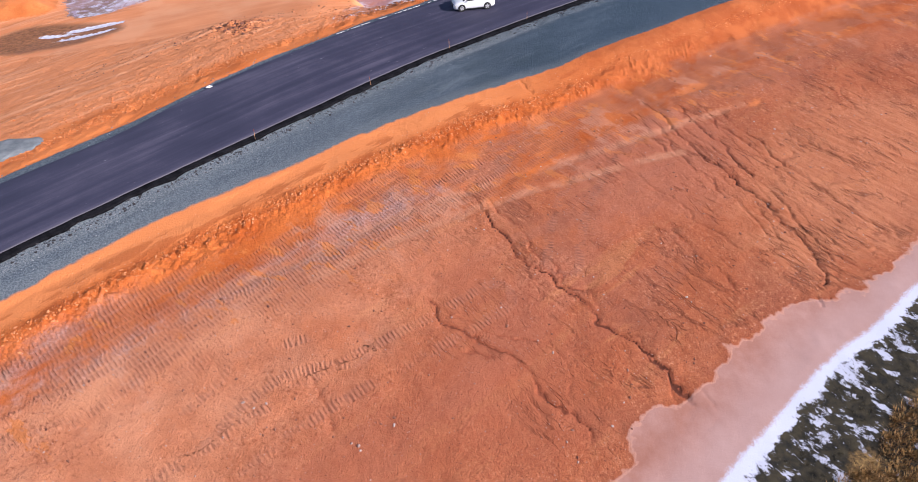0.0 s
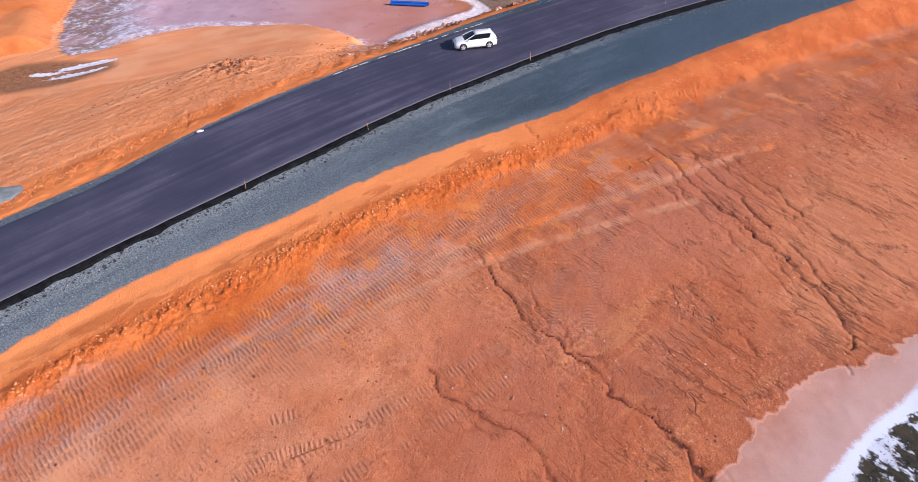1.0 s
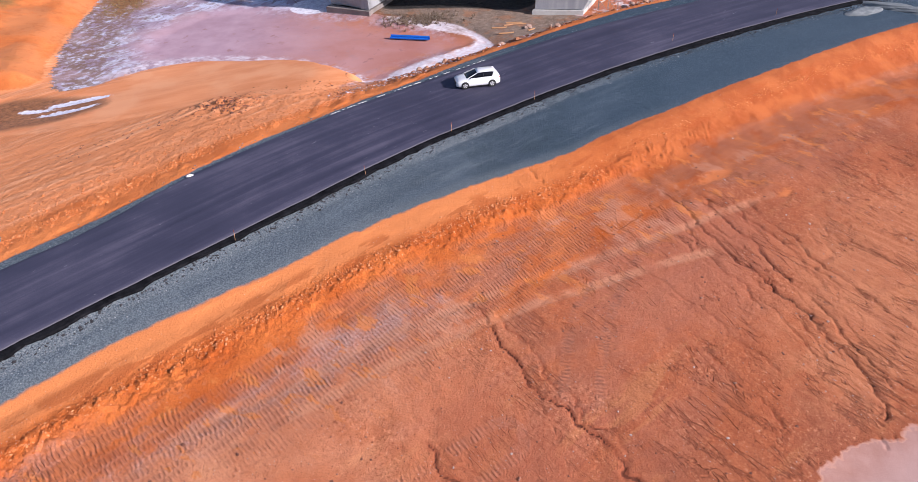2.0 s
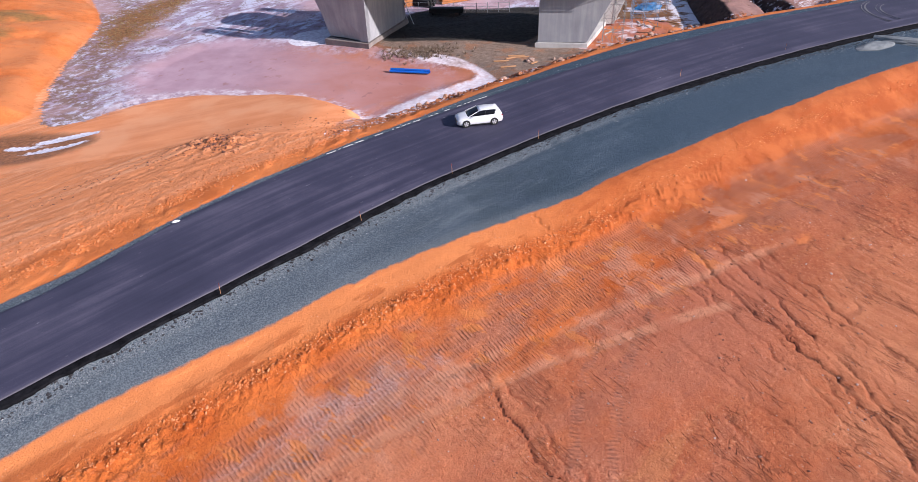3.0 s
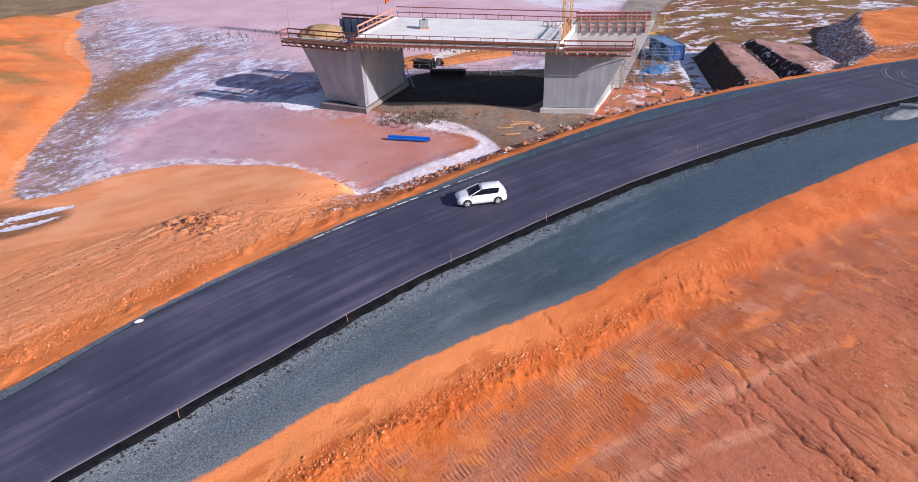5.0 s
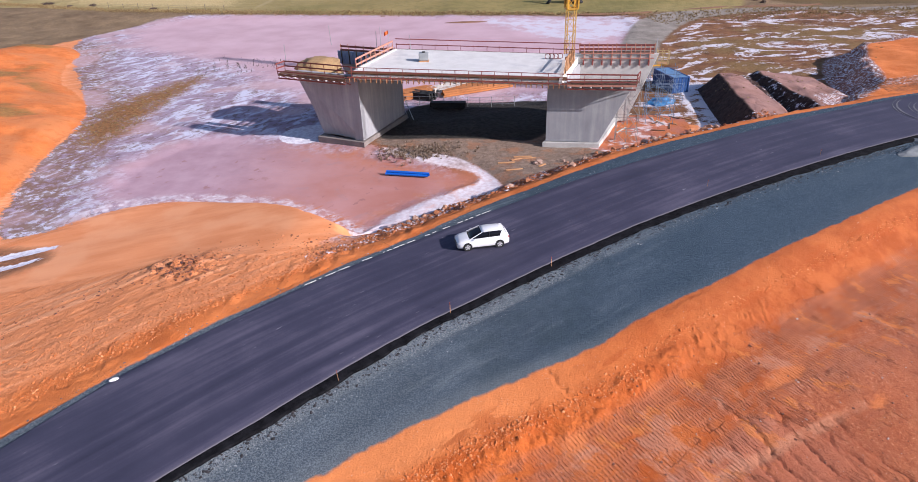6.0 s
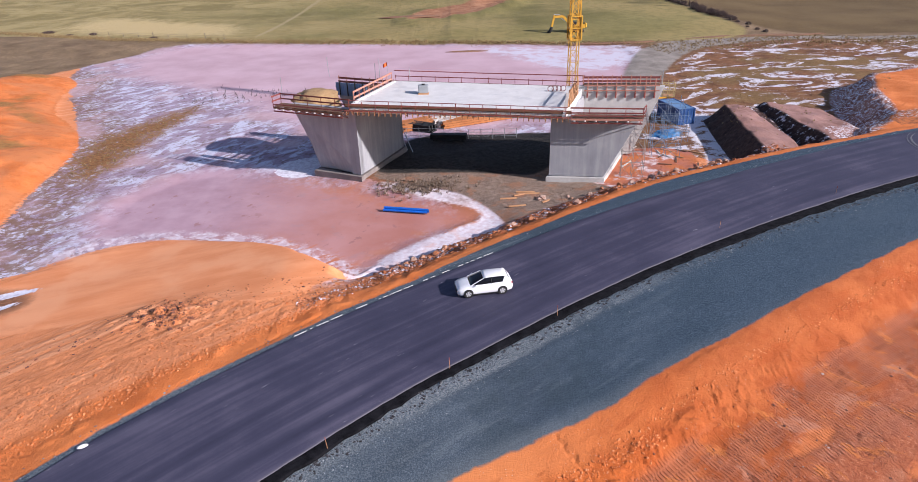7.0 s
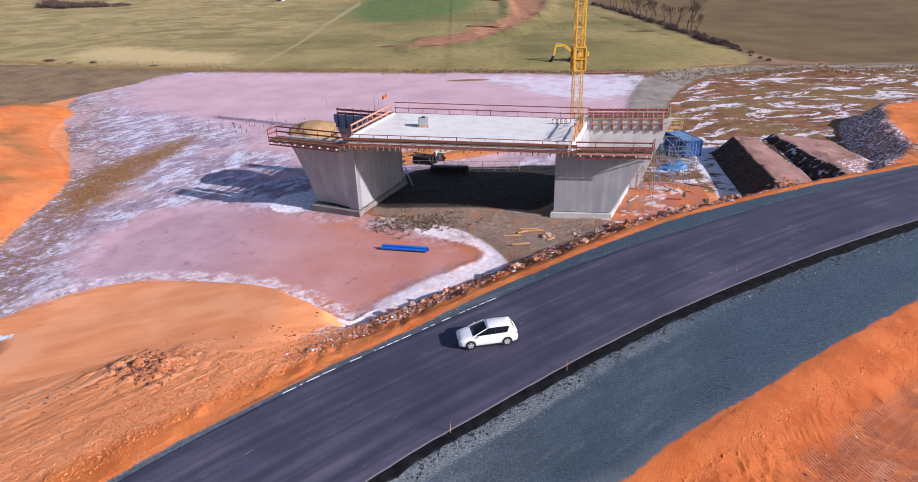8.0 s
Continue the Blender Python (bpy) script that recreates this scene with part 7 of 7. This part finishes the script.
strew("slope_stones", np.stack((fx, fy, 0.02 + 0.075 * rs.uniform(0, 1, 4200) ** 5), 1)[keep], stone_material("slope_stone", ((0.0, (0.14, 0.05, 0.03)), (0.6, (0.30, 0.12, 0.07)), (1.0, (0.58, 0.46, 0.40)))), 1, "small stones and dark crumbs strewn over the slope", "stones", 16)
# the larger boulders of the bank, each one a thing
boulders = [bpy.data.meshes.new("boulder") for _ in range(5)]
for me, (v, f) in zip(boulders, stone_shapes(5, 2, 21, 0.7)):
    me.from_pydata(v.tolist(), [], f.tolist())
    n_ = Nodes("boulder_rock")
    cc = n_.ramp(n_.info(), (0.0, (0.42, 0.15, 0.06)), (0.6, (0.44, 0.24, 0.15)), (1.0, (0.48, 0.36, 0.30)))
    cc = n_.mix(n_.step(n_.noise(2.5, 5), 0.5, 0.62, 0, 0.6), cc, (0.30, 0.12, 0.06))
    me.materials.append(n_.done(cc, 0.9, n_.bump(n_.noise(5, 5), 0.5, 0.08)))
for k in range(46):
    if k < 34:
        u = rs.uniform(road_u(2), road_u(41))
        s = float(shoulder(by_road(np.array(u), np.array(0.0))[0])) + 4.0 + rs.normal(0, 0.8)
        x, y = (float(v) for v in by_road(np.array(u), np.array(s)))
    else:
        x, y = rs.uniform(9, 22), rs.uniform(83.5, 88.5)
    size = 0.2 + 0.32 * rs.uniform(0, 1) ** 2
    b = new("boulder", boulders[k % 5])
    b.matrix_basis = pose(x, y, ground_z(x, y) + size * 0.3, 0, 0, rs.uniform(0, 360)) @ Matrix.Scale(size, 4)
    tagged(b, "rough reddish boulder on the bank below the road", "boulder", "boulders along the bank")


def tufts(name, places, material, label, blades, height, width, seed, lean=0.5):
    rnd = np.random.RandomState(seed)
    n = len(places)
    zs, _ = land(places[:, 0], places[:, 1])
    m = n * blades
    px, py, pz = (np.repeat(v, blades) for v in (places[:, 0], places[:, 1], zs))
    sc = np.repeat(places[:, 2], blades)
    a, r = rnd.uniform(0, 6.28, m), rnd.uniform(0, 0.22, m) * sc
    bx, by = px + r * np.cos(a), py + r * np.sin(a)
    h = height * sc * rnd.uniform(0.5, 1.1, m)
    lx, ly = lean * h * np.cos(a) * rnd.uniform(0.2, 1.2, m), lean * h * np.sin(a) * rnd.uniform(0.2, 1.2, m)
    w = width * rnd.uniform(0.6, 1.4, m)
    nx, ny = -np.sin(a) * w, np.cos(a) * w
    V = np.stack((np.stack((bx - nx, by - ny, pz - 0.03), 1), np.stack((bx + nx, by + ny, pz - 0.03), 1), np.stack((bx + lx, by + ly, pz + h), 1)), 1).reshape(-1, 3)
    me = bpy.data.meshes.new(name)
    me.from_pydata(V.tolist(), [], np.arange(3 * m).reshape(-1, 3).tolist())
    me.materials.append(material)
    return tagged(new(name, me), label, "grass", kind="stuff")


MAT_DRY = stone_material("dry_grass", ((0.0, (0.16, 0.10, 0.04)), (0.5, (0.30, 0.20, 0.085)), (1.0, (0.46, 0.34, 0.16))), 0.8)
MAT_SCRUB = stone_material("dark_scrub", ((0.0, (0.010, 0.010, 0.006)), (0.6, (0.05, 0.04, 0.018)), (1.0, (0.14, 0.10, 0.04))), 0.8)


def beyond_ditch(n, lo, hi, seed):
    r = np.random.RandomState(seed)
    x, y = r.uniform(6, 44, n), r.uniform(9, 34, n)
    d, side, _ = line_distance(x, y, FROST_LINE)
    k = (-d * side > lo) & (-d * side < hi)
    return np.stack((x[k], y[k], r.uniform(0.5, 1.3, k.sum())), 1)


grass_places = beyond_ditch(26000, 3.4, 18, 31)
gd, gs, _ = line_distance(grass_places[:, 0], grass_places[:, 1], FROST_LINE)
grass_places = grass_places[-gd * gs > 5.2 + 2.4 * value_noise(grass_places[:, 0], grass_places[:, 1], 4.5, 70)]
MAT_GOLD = stone_material("golden_grass", ((0.0, (0.12, 0.055, 0.015)), (0.5, (0.36, 0.19, 0.05)), (1.0, (0.58, 0.36, 0.12))), 0.8)
tufts("dry_grass", grass_places, MAT_GOLD, "tussocks of dry golden-brown grass beyond the frozen ditch", 16, 0.22, 0.018, 31, 1.2)
scrub_places = beyond_ditch(9000, 1.2, 7.0, 32)
tufts("dark_scrub", scrub_places[value_noise(scrub_places[:, 0], scrub_places[:, 1], 1.3, 71) > 0.05], MAT_SCRUB, "dark low scrub at the frozen ditch", 10, 0.13, 0.016, 32, 1.0)


def scatter_in(poly, n, seed, lo=0.5, hi=1.3):
    r = np.random.RandomState(seed)
    p = np.array(poly)
    x, y = r.uniform(p[:, 0].min(), p[:, 0].max(), n), r.uniform(p[:, 1].min(), p[:, 1].max(), n)
    k = inside(x, y, poly) > 0
    return np.stack((x[k], y[k], r.uniform(lo, hi, k.sum())), 1)


tufts("reed_tufts", scatter_in(BROWN_STRIP, 1100, 33, 0.3, 0.9), MAT_DRY, "brown grass tufts on a low strip in the frost", 8, 0.35, 0.03, 33)
reeds = np.stack((rs.normal(-39, 4.5, 90), rs.normal(140, 3.0, 90), rs.uniform(0.4, 1.1, 90)), 1)
tufts("reeds", reeds, MAT_SCRUB, "thin dark reeds standing in the frozen sheet", 4, 0.9, 0.025, 34, 0.15)
yard_tufts = np.stack((rs.normal(-4.0, 2.2, 420), rs.normal(91.6, 1.0, 420), rs.uniform(0.3, 1.0, 420)), 1)
MAT_WEED = stone_material("withered_weed", ((0.0, (0.14, 0.09, 0.055)), (0.6, (0.27, 0.19, 0.13)), (1.0, (0.48, 0.40, 0.33))), 0.85)
tufts("withered_weeds", yard_tufts, MAT_WEED, "withered pale weeds at the edge of the frozen mud", 14, 0.5, 0.03, 35, 0.8)
ex = rs.uniform(-150, 160, 5200)
edge_t = np.stack((ex, np.interp(ex, [-142, -92, -57, -11, 46, 79, 110, 160], [229, 207, 199, 192.5, 181, 185.5, 178, 171]) + rs.normal(0, 1.2, 5200) + (ex > 46) * rs.uniform(-14, 0, 5200), rs.uniform(0.6, 1.6, 5200)), 1)
tufts("verge_grass", edge_t, MAT_DRY, "rough dry grass along the field's edge", 7, 0.34, 0.06, 36, 0.9)
bogt = scatter_in(BOG, 3200, 37, 0.3, 0.9)
tufts("bog_grass", bogt, MAT_DRY, "brown marsh grass on wet ground", 6, 0.25, 0.05, 37, 0.8)


# ---- field: fences, hedge and bare trees ----
MAT_POST = surface("grey_wood_post", (0.14, 0.11, 0.08), (0.26, 0.21, 0.16), 2.0, 0.85)
MAT_BARK = surface("bare_bark", (0.09, 0.06, 0.04), (0.18, 0.125, 0.085), 2.0, 0.9)


def field_fence(points, step, label):
    f = empty("field_fence", Matrix(), label, "fence", "field fences")
    for p, q in zip(points[:-1], points[1:]):
        for s in along_line((*p, 0), (*q, 0), step)[:-1]:
            z = ground_z(s.x, s.y)
            bm = bmesh.new()
            tube(bm, (s.x, s.y, z - 0.2), (s.x + random.uniform(-.12, .12), s.y, z + 1.25 + random.uniform(-.15, .25)), 0.09, 0.07, 6)
            part("post", bm, MAT_POST, f)
        bm = bmesh.new()
        za, zb = ground_z(*p), ground_z(*q)
        for h in (0.5, 1.0):
            beam(bm, (*p, za + h), (*q, zb + h), 0.025)
        part("wire", bm, MAT_POST, f)


field_fence([(-104, 216), (-79, 207.5), (-56, 200.2)], 5.5, "old wooden field fence along the frozen flats")
field_fence([(-171, 372), (-144, 405), (-106, 444), (-60, 455)], 11, "wooden field fence far across the meadow")
field_fence([(79.5, 189), (74.5, 222), (71.5, 272), (65.5, 356)], 9, "wooden fence along the hedge")


def bare_tree(height, seed):
    """A winter tree: tapered trunk, limbs and a crown of fine twigs."""
    rnd = random.Random(seed)
    t = empty("tree", Matrix(), "bare winter tree with fine brown twigs in the hedge", "tree", "trees of the hedge")
    trunk, crown = bmesh.new(), bmesh.new()

    def grow(p, way, length, r, depth):
        q = p + way * length
        tube(trunk if depth < 2 else crown, p, q, r, r * 0.6, 6 if depth < 2 else 3)
        if depth >= 5:
            return
        for _ in range(3 if depth < 4 else 4):
            v = (way + Vector((rnd.uniform(-1, 1), rnd.uniform(-1, 1), rnd.uniform(-0.1, 0.9))) * 0.7).normalized()
            grow(p.lerp(q, rnd.uniform(0.55, 1.0)), v, length * rnd.uniform(0.6, 0.8), max(r * 0.55, 0.03), depth + 1)

    grow(Vector((0, 0, -0.2)), Vector((rnd.uniform(-.08, .08), rnd.uniform(-.08, .08), 1)).normalized(), height * 0.3, height * 0.022, 0)
    part("trunk", trunk, MAT_BARK, t)
    part("crown", crown, MAT_BARK, t)
    return t


proto = [bare_tree(16, 3), bare_tree(13, 8), bare_tree(10, 13)]
spots = [(76.2, 238, 0, 1.0), (75.4, 240, 1, 1.0), (74.6, 247, 1, 0.9), (73.6, 258, 2, 1.0), (73.2, 266, 1, 0.9), (72.4, 276, 2, 1.1), (71.2, 286, 1, 0.9), (70.0, 302, 0, 0.8), (68.4, 318, 1, 1.0), (67, 335, 2, 1.2), (75.9, 232, 2, 0.9), (73.9, 252, 2, 1.0), (72.8, 271, 2, 1.0), (71.8, 281, 1, 0.8), (70.6, 294, 2, 1.0), (69.2, 310, 1, 0.9)]
used = set()
for x, y, k, sc in spots:
    m = pose(x, y, ground_z(x, y), 0, 0, rs.uniform(0, 360)) @ Matrix.Scale(sc, 4)
    if k in used:
        ob = copy_thing(proto[k], m)
        ob.scale = (sc, sc, sc)
    else:
        proto[k].matrix_basis = m
        used.add(k)


def bush(seed, wide, high, material):
    """A low bush: many short twigs fanning from the ground."""
    rnd = random.Random(seed)
    bm = bmesh.new()
    for _ in range(150):
        a, r = rnd.uniform(0, 6.28), wide * math.sqrt(rnd.random())
        p = Vector((r * math.cos(a) * 0.7, r * math.sin(a) * 0.7, 0))
        h = high * rnd.uniform(0.5, 1.0) * (1 - 0.5 * (r / wide) ** 2)
        q = p + Vector((rnd.uniform(-.5, .5), rnd.uniform(-.5, .5), h))
        tube(bm, p, q, 0.05, 0.02, 3)
        for _ in range(2):
            tube(bm, p.lerp(q, rnd.uniform(.4, .9)), q + Vector((rnd.uniform(-.5, .5), rnd.uniform(-.5, .5), rnd.uniform(-.2, .3))), 0.03, 0.01, 3)
    me = bpy.data.meshes.new("bush")
    bm.to_mesh(me)
    bm.free()
    me.materials.append(material)
    return me


MAT_TWIG = surface("purple_brown_twigs", (0.06, 0.04, 0.035), (0.13, 0.085, 0.075), 1.0, 0.9)
bushes = [bush(41 + i, 1.9, 1.7, MAT_TWIG) for i in range(3)]
for i, y in enumerate(np.arange(191, 350, 3.1)):
    x = float(np.interp(y, [189, 222, 272, 356], [80.3, 75.6, 72.6, 66.6])) + rs.normal(0, 0.5)
    b = new("bush", bushes[i % 3])
    sc = rs.uniform(0.6, 1.2) * (0.55 if y < 205 else 1.0)
    b.matrix_basis = pose(x, y, ground_z(x, y) - 0.1, 0, 0, rs.uniform(0, 360)) @ Matrix.Scale(sc, 4)
    tagged(b, "leafless purple-brown hedge bush between two fields", "bush", "hedge bushes")
for i, (x, y, sc) in enumerate(((-122, 224, 0.8), (-113, 219, 0.5), (-106, 219, 0.6), (-84, 209, 0.5), (-262, 470, 5.0), (-248, 462, 4.6), (-236, 466, 4.0), (-226, 462, 3.4), (-212, 460, 2.6))):
    b = new("bush", bushes[i % 3])
    b.matrix_basis = pose(x, y, ground_z(x, y) - 0.1, 0, 0, i * 70) @ Matrix.Diagonal((sc * 1.6, sc * 1.2, sc * 0.6, 1))
    tagged(b, "dark leafless bush at the meadow's edge", "bush", "meadow bushes")
# heaps of turned soil along the track and in the meadow
heap_shapes = [bpy.data.meshes.new("mound") for _ in range(3)]
for me, (v, f) in zip(heap_shapes, stone_shapes(3, 3, 51, 0.4)):
    v = v.copy()
    v[:, 2] = np.maximum(v[:, 2], -0.15) * 0.8
    me.from_pydata(v.tolist(), [], f.tolist())
    me.materials.append(surface("dug_earth", (0.16, 0.08, 0.045), (0.30, 0.16, 0.09), 1.2, 0.95, 0.6, 0.1))
for i, (x, y, a, b_, c) in enumerate(((39, 181.5, 4, 1.0, 1.2), (44, 181.2, 3.2, 1.0, 1.5), (32, 183, 2.5, .8, .7), (-13, 234, 5, 2.0, 2.0), (12, 268, 4, 2.0, 2.4), (29, 392, 6, 3, 3), (78, 186.5, 4, 1.2, 1.2), (86, 185, 4, 1.0, 1.0), (64, 186.5, 5, .8, .6), (3.5, 178.5, 2.6, 1.0, 1.0))):
    h = new("earth_mound", heap_shapes[i % 3])
    h.matrix_basis = pose(x, y, ground_z(x, y), 0, 0, (i % 3) * 7) @ Matrix.Diagonal((a * 1.6, b_ * 1.1, c * 0.36, 1))
    tagged(h, "heap of turned brown earth at the field's edge", "earth mound", "earth mounds")
# a field shelter far off, and a white bag
bm = bmesh.new()
box(bm, -2.6, 2.6, -1.6, 1.6, 0, 2.8, bevel=0.1)
sh = empty("field_shelter", pose(-106, 445, ground_z(-106, 445), 0, 0, 12), "small pale field shelter with a dark opening", "shelter")
part("walls", bm, MAT_SCREED, sh)
# no hole in the wall: a black panel stands in for the shade inside
bm = bmesh.new()
box(bm, -2.4, 0.6, -1.66, -1.5, 0.1, 2.2)
part("opening", bm, MAT_RUBBER, sh)
bm = bmesh.new()
box(bm, -2.8, 2.8, -1.9, 1.8, 2.8, 3.0)
part("roof", bm, MAT_GREY, sh)


# ---- along the road ----
stake_mesh = bar_mesh("shaft", 0.025, 0.025, 1.0, MAT_TIMBER)
for x, y in ((-0.2, 53.5), (7.2, 58.9), (22.8, 71.0), (-14.3, 39.6), (-6.6, 47.2), (36, 77.2)):
    z = ground_z(x, y)
    s = empty("marker_stake", pose(x, y, z - 0.1, rs.uniform(-4, 4), rs.uniform(-4, 4), rs.uniform(0, 90)), "thin wooden survey stake at the gravel's edge", "stake", "survey stakes")
    shared("shaft", stake_mesh, s, Matrix())
    bm = bmesh.new()
    box(bm, -0.016, 0.016, -0.016, 0.016, 0.85, 1.02)
    part("painted_tip", bm, MAT_RAIL, s, "faded red painted tip")
# broken white edge line
MAT_LINE = surface("white_line_paint", (0.55, 0.55, 0.56), (0.78, 0.78, 0.78), 3.0, 0.7)
u = road_u(-7.5)
while u < road_u(6):
    L = rs.uniform(0.15, 0.9)
    if rs.uniform() < 0.7:
        bm = bmesh.new()
        pts = [by_road(np.array(u + L * k / 4), np.array(float(far_lip(by_road(np.array(u), np.array(0.0))[0])) + 0.06 + o)) for o in (-0.03, 0.03) for k in range(5)]
        z = ROAD_TOP - 0.01 + float(climb(by_road(np.array(u), np.array(0.0))[0]))
        lo, hi = ([bm.verts.new((float(a), float(b), z)) for a, b in pts[i:i + 5]] for i in (0, 5))
        for k in range(4):
            bm.faces.new((lo[k], lo[k + 1], hi[k + 1], hi[k]))
        top = bmesh.ops.extrude_face_region(bm, geom=list(bm.faces))
        for v in top["geom"]:
            if isinstance(v, bmesh.types.BMVert):
                v.co.z += 0.02
        bmesh.ops.recalc_face_normals(bm, faces=bm.faces)
        tagged(part("frost_line", bm, MAT_LINE), "thin white strip of frost at the asphalt's edge", "frost strip", "frost strips")
    u += L + rs.uniform(0.05, 0.3)
# a pale sack at the far edge of the road
bm = bmesh.new()
bmesh.ops.create_icosphere(bm, subdivisions=2, radius=1.0)
for v in bm.verts:
    k = 1 + 0.55 * noise.noise(v.co * 2.6)
    v.co = Vector((v.co.x * 0.27 * k, v.co.y * 0.15 * k, v.co.z * 0.13 * k))
sx, sy = -19.8, 47.8
sack = part("sack", bm, MAT_LINE)
sack.matrix_basis = pose(float(sx), float(sy), ground_z(sx, sy) + 0.08, 0, 0, 30)
tagged(sack, "small white crumpled sack on the roadside gravel", "sack")
# grey stone heaps at both ends of the shoulder
MAT_HEAP = surface("grey_stone_heap", (0.10, 0.12, 0.13), (0.24, 0.26, 0.27), 3.0, 0.95, 0.8, 0.08)
for (x, y, a, b_, c, turn) in ((46.4, 78.2, 2.2, 1.1, 0.7, 20), (49.6, 79.6, 2.8, 1.0, 0.95, 150), (51.4, 78.6, 3.4, 0.9, 0.85, 152), (53.6, 77.4, 3.0, 0.9, 0.7, 155), (-32.5, 39.3, 2.4, 1.8, 0.7, 30)):
    me = heap_shapes[0].copy()
    me.materials.clear()
    me.materials.append(MAT_HEAP)
    h = new("stone_mound", me)
    h.matrix_basis = pose(x, y, ground_z(x, y), 0, 0, turn) @ Matrix.Diagonal((a, b_, c, 1))
    tagged(h, "low heap of grey crushed stone beside the road", "gravel heap", "gravel heaps")
# earth fill between the wing walls: a rounded, lumpy top on a column of soil
bm = bmesh.new()
bmesh.ops.create_icosphere(bm, subdivisions=4, radius=1.0)
for v in bm.verts:
    k = 1 + 0.22 * noise.noise(v.co * 1.7) + 0.12 * noise.noise(v.co * 5.0)
    if v.co.z > 0:
        v.co = Vector((v.co.x * 2.6 * k, v.co.y * 3.2 * k, v.co.z * 1.35 * k))
    else:
        deep = min(1.0, -v.co.z * 1.6)
        v.co = Vector((v.co.x * (2.6 - 1.3 * deep) + 3.2 * deep, v.co.y * (3.2 - 1.2 * deep), v.co.z * 7.9))
for f in bm.faces:
    f.smooth = True
fill = part("earth_fill", bm, surface("straw_brown_fill", (0.24, 0.145, 0.07), (0.38, 0.25, 0.12), 1.5, 0.95, 0.6, 0.08))
fill.matrix_basis = pose(-17.2, 103.4, 6.9, 0, 0, -23)
tagged(fill, "mound of straw-brown fill between the wing walls", "earth fill")


# ---- dusty wheel arcs where machines turn onto the road ----
MAT_DUST = surface("pale_road_dust", (0.10, 0.10, 0.115), (0.20, 0.195, 0.20), 2.5, 0.9, 0.1)


def dust_arc(cx, cy, r, a0, a1, wide):
    bm = bmesh.new()
    rows_ = []
    for a in np.linspace(radians(a0), radians(a1), 24):
        k = 0.6 + 0.4 * math.sin(5 * a)
        rows_.append([bm.verts.new((cx + (r + o * wide * k) * math.cos(a), cy + (r + o * wide * k) * math.sin(a), ROAD_TOP + 0.055 + dz + float(climb(cx - r)))) for o, dz in ((-1, -0.06), (-0.9, 0.0), (0.9, 0.0), (1, -0.06))])
    for p, q in zip(rows_[:-1], rows_[1:]):
        for i in range(3):
            bm.faces.new((p[i], p[i + 1], q[i + 1], q[i]))
    bmesh.ops.recalc_face_normals(bm, faces=bm.faces)
    tagged(part("dust_track", bm, MAT_DUST), "thin curved track of pale dust on the asphalt", "dust track", "dust tracks")


for r, wide in ((5.2, 0.10), (5.7, 0.05), (6.9, 0.12), (7.3, 0.05)):
    dust_arc(58.5, 88.5, r, 128, 205, wide)
